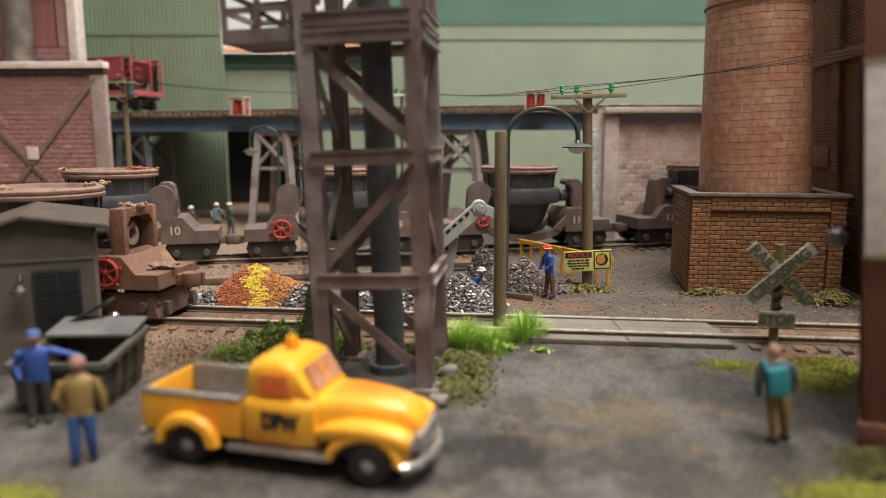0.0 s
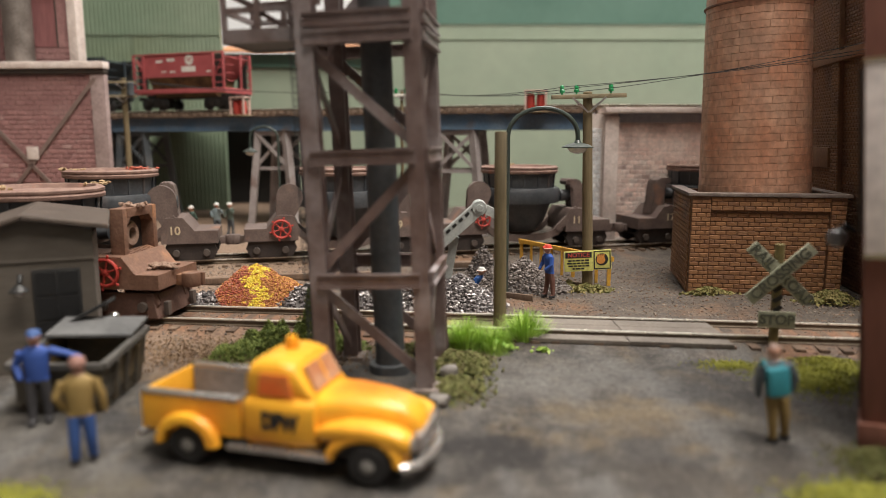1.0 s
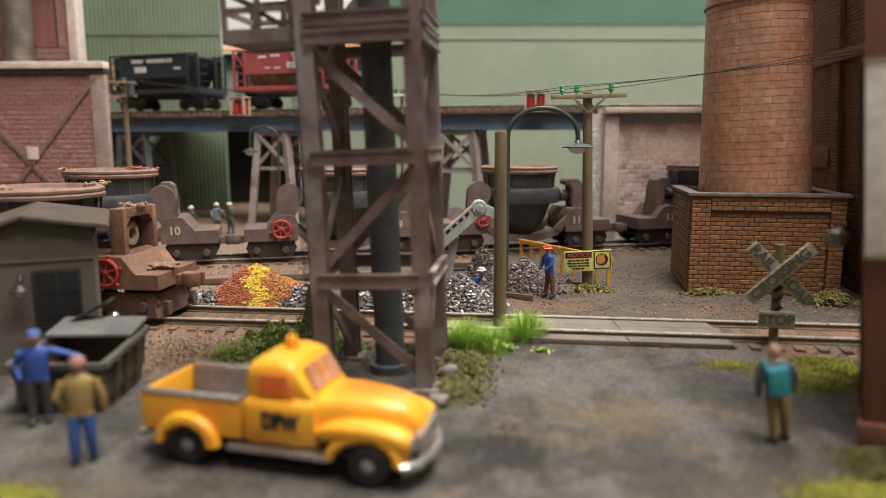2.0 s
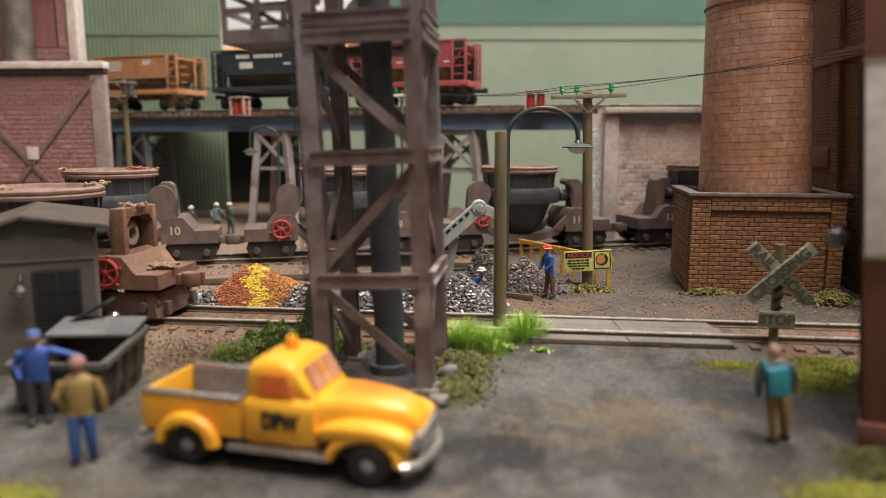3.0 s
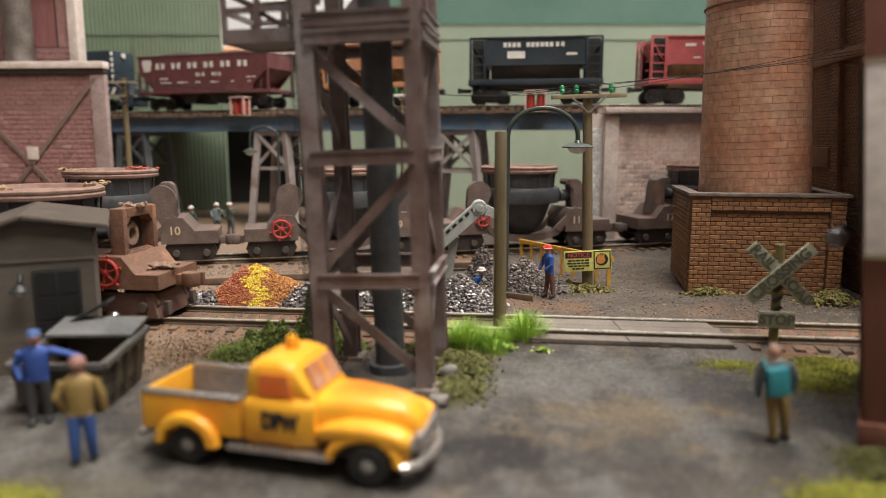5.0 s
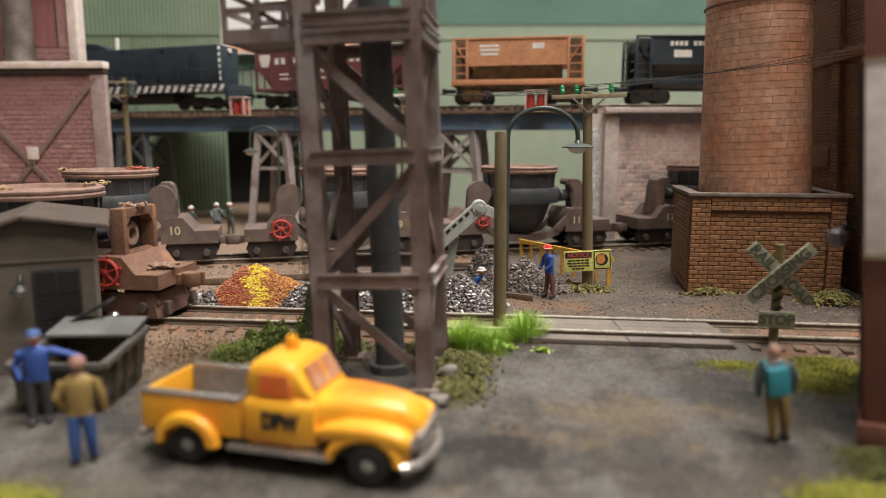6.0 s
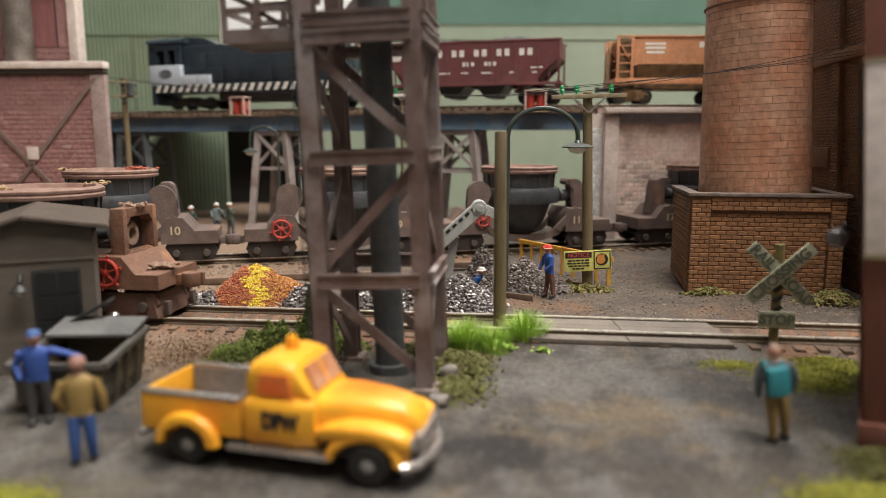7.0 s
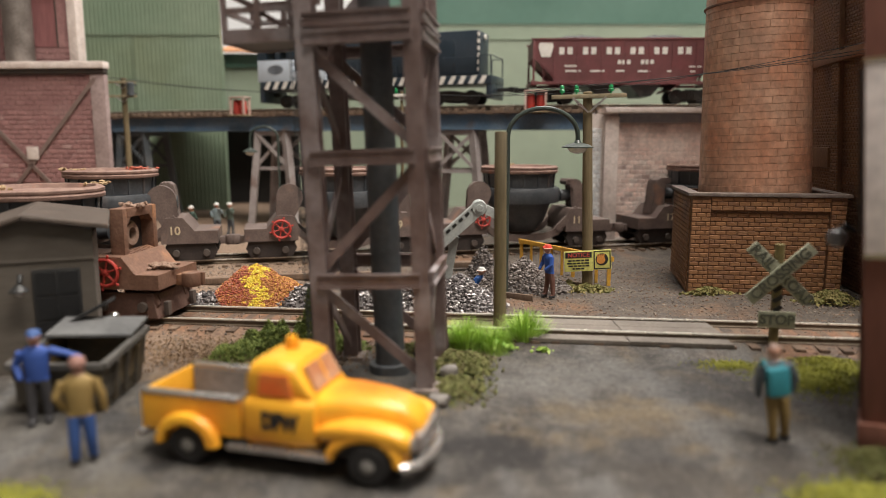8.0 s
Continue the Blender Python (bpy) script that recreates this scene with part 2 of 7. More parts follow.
def ground_material():
    m = bpy.data.materials.new("cinder_and_earth_ground")
    m.use_nodes = True
    nt = m.node_tree
    nd, ln = nt.nodes.new, nt.links.new
    bs = nt.nodes["Principled BSDF"]
    tc = nd("ShaderNodeTexCoord")

    def cloud(s, d=6.0, rough=0.6):
        n = nd("ShaderNodeTexNoise")
        n.inputs["Scale"].default_value, n.inputs["Detail"].default_value, n.inputs["Roughness"].default_value = 1 / (s * U), d, rough
        ln(tc.outputs["Object"], n.inputs["Vector"])
        return n.outputs[0]

    def span(v, lo, hi, a=0.0, b=1.0):
        r = nd("ShaderNodeMapRange")
        for k, x in ((1, lo), (2, hi), (3, a), (4, b)):
            r.inputs[k].default_value = x
        ln(v, r.inputs[0])
        return r.outputs[0]

    def calc(op, a, b):
        x = nd("ShaderNodeMath")
        x.operation = op
        for k, v in ((0, a), (1, b)):
            if isinstance(v, float):
                x.inputs[k].default_value = v
            else:
                ln(v, x.inputs[k])
        return x.outputs[0]

    def mix(a, b, fac, mode="MIX"):
        x = nd("ShaderNodeMix")
        x.data_type, x.blend_type = "RGBA", mode
        for k, v in ((0, fac), (6, a), (7, b)):
            if isinstance(v, tuple):
                x.inputs[k].default_value = (*v, 1)
            elif isinstance(v, float):
                x.inputs[k].default_value = v
            else:
                ln(v, x.inputs[k])
        return x.outputs[2]

    sep = nd("ShaderNodeSeparateXYZ")
    ln(tc.outputs["Object"], sep.inputs[0])
    wob = calc("MULTIPLY", calc("SUBTRACT", cloud(30), 0.5), 0.05)
    y = calc("ADD", sep.outputs["Y"], wob)
    x = calc("ADD", sep.outputs["X"], wob)
    tr = calc("ABSOLUTE", calc("SUBTRACT", calc("ADD", y, calc("MULTIPLY", x, 0.117)), 0.2173), 0.0)
    asphalt = mix((0.052, 0.046, 0.042), (0.098, 0.089, 0.08), span(cloud(7), 0.38, 0.62))
    asphalt = mix(asphalt, (0.135, 0.098, 0.055), span(cloud(24), 0.54, 0.64, 0.0, 0.8))
    asphalt = mix(asphalt, (0.17, 0.155, 0.135), span(cloud(4.5, 6.0, 0.7), 0.56, 0.70, 0.0, 0.7))
    asphalt = mix(asphalt, (0.026, 0.025, 0.027), span(cloud(17, 5.0), 0.53, 0.66, 0.0, 0.85))
    lanes = nd("ShaderNodeMapping")
    lanes.inputs["Scale"].default_value = (1.0, 0.3, 1.0)
    lanes.inputs["Rotation"].default_value = (0, 0, radians(12))
    ln(tc.outputs["Object"], lanes.inputs[0])
    streak = nd("ShaderNodeTexNoise")
    streak.inputs["Scale"].default_value, streak.inputs["Detail"].default_value = 1 / (13 * U), 5.0
    ln(lanes.outputs[0], streak.inputs["Vector"])
    asphalt = mix(asphalt, (0.115, 0.112, 0.112), span(streak.outputs[0], 0.50, 0.66, 0.0, 0.75))
    asphalt = mix(asphalt, (0.034, 0.031, 0.031), span(streak.outputs[0], 0.46, 0.34, 0.0, 0.7))

    def spill(cx, cy, ax, ay, colour, much):
        """An old oil or mud stain with a ragged edge."""
        u = calc("DIVIDE", calc("SUBTRACT", x, cx), ax)
        v = calc("DIVIDE", calc("SUBTRACT", y, cy), ay)
        d = calc("SQRT", calc("ADD", calc("MULTIPLY", u, u), calc("MULTIPLY", v, v)), 0.0)
        d = calc("ADD", d, calc("MULTIPLY", calc("SUBTRACT", cloud(9), 0.5), 2.2))
        return mix(asphalt, colour, span(d, 0.35, 1.25, much, 0.0))

    asphalt = spill(0.012, 0.128, 0.024, 0.011, (0.018, 0.016, 0.016), 0.95)
    asphalt = spill(0.052, 0.118, 0.03, 0.008, (0.05, 0.042, 0.035), 0.7)
    asphalt = spill(0.036, 0.147, 0.017, 0.012, (0.13, 0.098, 0.06), 0.75)
    asphalt = spill(0.024, 0.172, 0.02, 0.013, (0.135, 0.13, 0.125), 0.6)
    asphalt = spill(0.066, 0.168, 0.012, 0.016, (0.035, 0.035, 0.038), 0.7)
    asphalt = spill(-0.062, 0.112, 0.03, 0.008, (0.10, 0.085, 0.06), 0.6)
    yard = mix((0.118, 0.095, 0.078), (0.072, 0.06, 0.052), span(cloud(14), 0.38, 0.62))
    yard = mix(yard, (0.20, 0.105, 0.055), span(cloud(45), 0.52, 0.66, 0.0, 0.7))
    col = mix(asphalt, yard, span(y, 0.188, 0.222))
    left = span(x, -0.062, -0.045, 1.0, 0.0)
    near_left = calc("MULTIPLY", left, span(y, 0.165, 0.19))
    col = mix(col, (0.25, 0.17, 0.12), calc("MULTIPLY", near_left, 0.8))
    rust = mix((0.25, 0.115, 0.055), (0.17, 0.105, 0.075), span(cloud(8), 0.35, 0.65))
    in_road = calc("MULTIPLY", span(x, 0.0, 0.014), span(x, 0.102, 0.088))
    off_road = calc("SUBTRACT", 1.0, in_road)
    col = mix(col, rust, calc("MULTIPLY", span(tr, 0.008, 0.019, 0.85, 0.0), off_road))
    fine = cloud(1.1, 4.0, 0.7)
    col = mix(col, mix((0.2, 0.2, 0.2), (1.62, 1.58, 1.52), span(fine, 0.25, 0.75)), 0.75, "MULTIPLY")
    ln(col, bs.inputs["Base Color"])
    bs.inputs["Roughness"].default_value = 0.9
    bp = nd("ShaderNodeBump")
    bp.inputs["Strength"].default_value, bp.inputs["Distance"].default_value = 0.8, 0.35 * U
    ln(calc("ADD", fine, calc("MULTIPLY", cloud(5.0), 1.5)), bp.inputs["Height"])
    ln(bp.outputs[0], bs.inputs["Normal"])
    return m


GROUND = ground_material()


def grid_mesh(name, xs, ys, fn):
    verts = [(x * U, y * U, fn(x, y) * U) for y in ys for x in xs]
    w = len(xs)
    faces = [(j * w + i, j * w + i + 1, (j + 1) * w + i + 1, (j + 1) * w + i) for j in range(len(ys) - 1) for i in range(w - 1)]
    me = bpy.data.meshes.new(name)
    me.from_pydata(verts, [], faces)
    me.shade_smooth()
    return me


xs = [-960 + 25 * i for i in range(16)] + [-560 + 12 * i for i in range(34)] + [-152 + 1.6 * i for i in range(209)] + [183 + 11.6 * i for i in range(37)]
ys = [-190 + 14 * i for i in range(19)] + [76 + 1.6 * i for i in range(160)] + [333 + 9 * i for i in range(64)]
ground = new("ground", grid_mesh("ground", xs, ys, height))
ground.data.materials.append(GROUND)
tagged(ground, "grey cinder yard and dirt road with rusty earth", "ground", kind="structure")


# ---- brick walls ----
def brick_mesh(w, h, d, name="brick"):
    """One brick, its face towards -y with worn edges."""
    b = bmesh.new()
    c = min(w, h) * 0.13
    back = [b.verts.new(p) for p in ((0, 0, 0), (w, 0, 0), (w, 0, h), (0, 0, h))]
    mid = [b.verts.new(p) for p in ((0, -d + c, 0), (w, -d + c, 0), (w, -d + c, h), (0, -d + c, h))]
    face = [b.verts.new(p) for p in ((c, -d, c), (w - c, -d, c), (w - c, -d, h - c), (c, -d, h - c))]
    for p, q in ((back, mid), (mid, face)):
        for i in range(4):
            b.faces.new((p[i], p[(i + 1) % 4], q[(i + 1) % 4], q[i]))
    b.faces.new(face)
    bmesh.ops.recalc_face_normals(b, faces=b.faces[:])
    return mesh_of(name, b, 0)


def brick_field(parent, at, width, tall, bw, bh, material, depth=0.45, joint=0.22, limit=300, skip=None):
    """Courses of bricks on a wall face in the x-z plane of at, proud towards -y; past the limit they join into one mesh."""
    cells = []
    for r in range(int(tall / bh)):
        off = 0.0 if r % 2 == 0 else -bw / 2
        x = off
        while x < width - 0.3:
            a, e = max(x, 0), min(x + bw, width)
            if e - a > 0.3 * bw and not (skip and skip((a + e) / 2, (r + 0.5) * bh)):
                cells.append((a, r * bh, e - a))
            x += bw
    meshes = {}
    rng = random.Random(len(cells))
    for a, z, w in cells[:limit]:
        k = round(w, 1)
        if k not in meshes:
            meshes[k] = brick_mesh(w - joint, bh - joint, depth)
            meshes[k].materials.append(material)
        ob = new("brick", meshes[k])
        ob.parent = parent
        ob.matrix_basis = at @ mm(a + joint / 2, rng.uniform(-0.06, 0.06), z + joint / 2)
    rest = cells[limit:]
    if rest:
        vs, fs = [], []
        for a, z, w in rest:
            c, o, d = 0.22, rng.uniform(-0.06, 0.06), depth
            x0, x1, z0, z1 = a + joint / 2, a + w - joint / 2, z + joint / 2, z + bh - joint / 2
            i = len(vs)
            vs += [(x0, o, z0), (x1, o, z0), (x1, o, z1), (x0, o, z1), (x0, o - d + c, z0), (x1, o - d + c, z0), (x1, o - d + c, z1), (x0, o - d + c, z1),
                   (x0 + c, o - d, z0 + c), (x1 - c, o - d, z0 + c), (x1 - c, o - d, z1 - c), (x0 + c, o - d, z1 - c)]
            for p in (0, 4):
                fs += [(i + p + k, i + p + (k + 1) % 4, i + p + 4 + (k + 1) % 4, i + p + 4 + k) for k in range(4)]
            fs.append((i + 8, i + 9, i + 10, i + 11))
        me = bpy.data.meshes.new("brickwork")
        me.from_pydata([(p[0] * U, p[1] * U, p[2] * U) for p in vs], [], fs)
        me.materials.append(material)
        ob = new("brickwork", me)
        ob.parent = parent
        ob.matrix_basis = at
        tagged(ob, kind="stuff")


# ---- brick chimney on its walled base ----
def chimney():
    th = -10.5
    base = thing("chimney_base", "square brick enclosure with recessed panels and grey stone coping", "brick base", mm(98.8, 276, 0, 0, 0, th))
    L, W, T = 56.5, 46, 38.6
    b = bmesh.new()
    box(b, 0, L, 0, 2.5, -1.5, T)
    part("wall_core", b, MORTAR, base)
    b = bmesh.new()
    box(b, 0, 2.5, 2.6, W, -1.5, T)
    part("wall_core", b, MORTAR, base)
    b = bmesh.new()
    box(b, L - 2.5, L, 2.6, W, -1.5, T)
    part("wall_core", b, MORTAR, base)
    b = bmesh.new()
    box(b, 2.6, L - 2.6, W - 2.5, W, -1.5, T)
    part("wall_core", b, MORTAR, base)
    # corner piers and head courses stand proud of the panel
    b = bmesh.new()
    for x0, x1, z0, z1 in ((0, 7.2, -1, T), (L - 5.5, L, -1, T), (7.3, L - 5.6, T - 5.6, T)):
        box(b, x0, x1, -1.3, -0.02, z0, z1)
    part("pier_core", b, MORTAR, base)
    brick_field(base, mm(7.4, 0, 0), L - 13, T - 5.8, 4.1, 1.78, BRICK_RED, limit=230)
    for x0, w in ((0, 7.2), (L - 5.5, 5.5)):
        brick_field(base, mm(x0, -1.3, 0), w, T, 3.6, 1.78, BRICK_RED)
    brick_field(base, mm(7.3, -1.3, T - 5.6), L - 12.9, 5.6, 4.1, 1.8, BRICK_RED)
    brick_field(base, mm(-0.1, W, 0, 0, 0, -90), W, T, 4.1, 1.78, BRICK_RED, limit=0)
    b = bmesh.new()
    box(b, -1.6, L + 1.6, -2.6, 3.2, T, T + 1.3, 0.25)
    box(b, -1.6, 3.2, 3.3, W + 1, T, T + 1.3, 0.25)
    box(b, L - 3.2, L + 1.6, 3.3, W + 1, T, T + 1.3, 0.25)
    part("coping", b, STONE_CAP, base, "chipped grey stone coping")
    # the round stack
    st = thing("brick_chimney", "tall round factory chimney of weathered red-brown brick", "chimney", mm(134.1, 297, 0, 0, -2.4, 0))
    b = bmesh.new()
    lathe(b, [(22.4, 0), (21.9, 38), (19.6, 119), (17.9, 260)], 64)
    part("stack_core", b, mat("chimney_mortar", (0.38, 0.185, 0.115), (0.42, 0.25, 0.17), 0.9, size=6), st)
    vs, fs = [], []
    rng = random.Random(5)
    z, row = 34.0, 0
    while z < 250:
        h = 2.9
        r = 21.9 - (z - 38) * 0.0284 + 0.28
        n = 18
        shift = (row % 2) * 0.5 + rng.uniform(-0.12, 0.12)
        for k in range(n):
            a0 = 2 * math.pi * (k + shift) / n
            a1 = a0 + 2 * math.pi / n * 0.985
            o = rng.uniform(-0.05, 0.05)
            i = len(vs)
            for q in range(8):
                a = a0 + (a1 - a0) * q / 7
                for zz, rr in ((z + 0.03, r - 0.2), (z + 0.1, r + o), (z + h - 0.13, r + o), (z + h - 0.06, r - 0.2)):
                    vs.append((rr * math.cos(a) * U, rr * math.sin(a) * U, zz * U))
            for q in range(7):
                for e in range(3):
                    fs.append((i + q * 4 + e, i + q * 4 + 4 + e, i + q * 4 + 5 + e, i + q * 4 + 1 + e))
            fs += [(i + 1, i + 2, i + 3, i), (i + 28, i + 31, i + 30, i + 29)]
        z += h
        row += 1
    me = bpy.data.meshes.new("brickwork")
    me.from_pydata(vs, [], fs)
    me.materials.append(BRICK_CHIMNEY)
    ob = new("brickwork", me)
    ob.parent = st
    tagged(ob, kind="stuff")
    b = bmesh.new()
    lathe(b, [(19.9, 0), (20.9, 0.1), (20.9, 0.7), (19.9, 0.8)], 64, (0, 0, 114.5))
    part("iron_band", b, SLAG_CAR, st)


chimney()


def brick_mill():
    """The long brick wall with pilasters that runs back beside the chimney."""
    mill = thing("brick_mill", "tall red-brown brick factory wall with pilasters and ledges", "building", mm(160.4, 238, 0, -3.4, 0, 80))
    # local x runs from the near corner towards the back, its face looks towards -y
    L, T = 160, 215
    b = bmesh.new()
    box(b, 0, L, -14, -0.02, -1.5, T)
    part("wall_core", b, MORTAR, mill)
    flip = mm(L, 0, 0, 0, 0, 180)
    brick_field(mill, flip, L, 212, 3.1, 1.46, BRICK_RED, limit=0)
    for x in (6, 54.5, 130):
        b = bmesh.new()
        box(b, x, x + 8, 0.5, 2.0, -1, T)
        part("pilaster_core", b, MORTAR, mill)
        brick_field(mill, mm(x + 8, 2.0, 0, 0, 0, 180), 8, 212, 4.0, 1.46, BRICK_RED, limit=0)
    for z, h, x0, x1 in ((92.5, 4.2, 0, L), (49, 8.4, 62.8, 92)):
        b = bmesh.new()
        box(b, x0, x1, 0.5, 3.2, z, z + h, 0.2)
        part("ledge", b, BRICK_RED, mill, "brick ledge course")


brick_mill()


# ---- pink brick building on the far side ----
def pink_house():
    h = thing("pink_brick_building", "pink-red brick works building with cross braces", "building", mm(-208.5, 440, 0, 0, 0, -3))
    # local x runs to the left as negative
    W = 130
    b = bmesh.new()
    box(b, -W, 0, 0.02, 3, -1.5, 101)
    part("wall_core", b, MORTAR_PINK, h)
    brick_field(h, mm(-W, 0, 34), W - 9.2, 66, 6.0, 3.0, BRICK_PINK, limit=300, depth=0.5)
    b = bmesh.new()
    box(b, -9.0, 0.2, -1.5, 3, -1, 101, 0.3)
    part("corner_pilaster", b, mat("pink_grey_render", (0.29, 0.21, 0.20), (0.35, 0.265, 0.25), 0.85, size=12), h, "dusty grey-pink corner pilaster")
    b = bmesh.new()
    box(b, -W, 0.6, -2.4, 3, 101.2, 104, 0.3)
    box(b, -W, -22, 3.1, 31, 101.2, 104, 0.3)
    part("cornice", b, TRIM_BROWN, h)
    b = bmesh.new()
    box(b, -W, 1.0, -4, 4, 104.1, 108.3, 0.5)
    part("parapet_coping", b, CONCRETE, h, "pale weathered concrete coping")
    IRON = mat("brown_iron_strap", (0.17, 0.115, 0.10), (0.21, 0.15, 0.13), 0.7, size=6)
    for p, q in (((-6, 98), (-82, 8)), ((-100, 98), (-16, 8))):
        b = bmesh.new()
        beam(b, (p[0], -1.1, p[1]), (q[0], -1.1, q[1]), 1.0, 2.4)
        part("brace", b, IRON, h)
    b = bmesh.new()
    box(b, -52.7, -45.2, -2.2, -1.6, 48.5, 56.5, 0.2)
    part("gusset_plate", b, CONCRETE, h)
    # upper storey
    b = bmesh.new()
    box(b, -W, -28, 22.02, 30, 104.1, 190)
    part("upper_wall_core", b, MORTAR_PINK, h)
    brick_field(h, mm(-W, 22, 108.4), W - 33.6, 80, 7.4, 3.75, BRICK_PINK, limit=0, depth=0.5, skip=lambda x, z: 54 < x < 89 and z > 11)
    b = bmesh.new()
    box(b, -76, -41.5, 21.4, 21.9, 120, 190)
    part("boarded_opening", b, mat("maroon_boards", (0.26, 0.105, 0.105), (0.22, 0.085, 0.085), 0.8, size=8, stretch=(1, 1, 0.1)), h, "maroon boarded opening")
    b = bmesh.new()
    box(b, -41.4, -40.6, 20.9, 21.9, 120, 190)
    part("opening_edge", b, TRIM_BROWN, h)
    b = bmesh.new()
    box(b, -40.5, -36.4, 21.2, 22, 120, 190)
    part("jamb", b, BRICK_PINK, h)
    b = bmesh.new()
    box(b, -33.4, -27.5, 20.5, 30, 104.1, 190, 0.3)
    part("corner_pilaster", b, CONCRETE, h)
    b = bmesh.new()
    box(b, -W, -25.5, 18, 31, 156.5, 160)
    part("upper_cornice", b, TRIM_BROWN, h)
    s = thing("steel_stack", "grey-brown sooty steel pipe stack on the roof", "stack", mm(-267, 453, 104.1))
    b = bmesh.new()
    lathe(b, [(10, 0), (9.6, 1.5), (8.4, 1.7), (8.4, 90)], 28)
    part("pipe", b, mat("sooty_galvanised_pipe", (0.16, 0.135, 0.12), (0.23, 0.20, 0.18), 0.5, metal=0.4, size=8), s)


pink_house()


# ---- green rolling mill behind ----
def corrugated(name, x0, x1, z0, z1, pitch, deep, material, parent, label="", at=None):
    """A ribbed sheet in the x-z plane, ribs standing towards -y."""
    b = bmesh.new()
    n = int((x1 - x0) / pitch)
    prev = None
    for i in range(n + 1):
        for dx, dy in ((0, 0), (pitch * 0.62, 0), (pitch * 0.72, -deep), (pitch * 0.9, -deep)):
            x = min(x0 + i * pitch + dx, x1)
            cur = (b.verts.new((x, dy, z0)), b.verts.new((x, dy, z1)))
            if prev:
                b.faces.new((prev[0], cur[0], cur[1], prev[1]))
            prev = cur
    return part(name, b, material, parent, label, at, smooth=0)


SEAM = mat("dull_olive_seam", (0.16, 0.20, 0.14), (0.2, 0.24, 0.17), size=20)


def green_mill():
    g = thing("green_mill", "long pale green steel-clad rolling mill hall", "building", mm(0, 0, 0))
    # tall ribbed wing
    b = bmesh.new()
    box(b, -266, -191, 616, 624, -1, 72)
    box(b, -345, -335, 616, 624, -1, 72)
    box(b, -345, -191, 616, 624, 72.1, 260)
    part("wing_wall", b, GREEN_METAL, g)
    corrugated("ribbed_cladding", -345, -266.2, 72, 149.6, 3.6, 0.9, GREEN_METAL, g, "", mm(0, 615.5, 0))
    corrugated("ribbed_cladding", -266, -191, -1, 149.6, 3.6, 0.9, GREEN_METAL, g, "pale green ribbed steel cladding", mm(0, 615.5, 0))
    corrugated("ribbed_cladding", -345, -191, 150.2, 260, 3.6, 0.9, GREEN_METAL, g, "", mm(0, 615, 0))
    b = bmesh.new()
    box(b, -345, -191, 614.4, 615.4, 149.4, 150.1)
    part("seam", b, SEAM, g)
    # low hall with its eave
    b = bmesh.new()
    box(b, -190.8, -131.1, 640, 648, 72, 137)
    box(b, -131, -70, 640, 648, -1, 137)
    box(b, -204, -190.9, 640, 648, 72, 137)
    part("low_hall_wall", b, GREEN_FLAT, g)
    # the low eave's shade, put in as a teal strip
    b = bmesh.new()
    box(b, -194, -66, 637.5, 639.8, 125, 136.5)
    part("teal_band", b, GREEN_TEAL, g, "teal strip coloured as the eave's shade on the wall")
    b = bmesh.new()
    hexa(b, [(-196, 628, 137), (-64, 628, 137), (-64, 720, 162), (-196, 720, 162), (-196, 628, 139), (-64, 628, 139), (-64, 720, 164), (-196, 720, 164)])
    part("low_roof", b, ROOF_ORANGE, g, "rusty orange sheet roof")
    # high hall: three flat cladding courses
    for z0, z1, m in ((-1, 70, GREEN_FLAT), (70.2, 149, GREEN_FLAT), (149.4, 163, GREEN_FLAT), (163.3, 189, GREEN_TEAL)):
        b = bmesh.new()
        box(b, -69.8, 330, 640, 700, z0, z1)
        part("cladding_course", b, m, g)
    b = bmesh.new()
    box(b, -69.8, 330, 642, 698, -1, 189)
    part("hall_core", b, TRIM_BROWN, g)
    b = bmesh.new()
    box(b, -74, 334, 638.5, 706, 189.2, 193)
    part("high_roof", b, TRIM_BROWN, g, "dark tarred roof edge")
    b = bmesh.new()
    box(b, -70, 330, 639.2, 639.9, 148.9, 149.5)
    part("seam", b, SEAM, g)
    # scalloped lower edge of the teal sheets
    b = bmesh.new()
    for i in range(130):
        x = -69 + 3.05 * i
        box(b, x, x + 1.7, 638.9, 639.9, 162.0, 164.2)
    part("sheet_edge", b, GREEN_TEAL, g)
    # black sheet painted in for the unlit interior behind the doorways
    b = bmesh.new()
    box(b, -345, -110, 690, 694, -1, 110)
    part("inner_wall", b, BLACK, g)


green_mill()


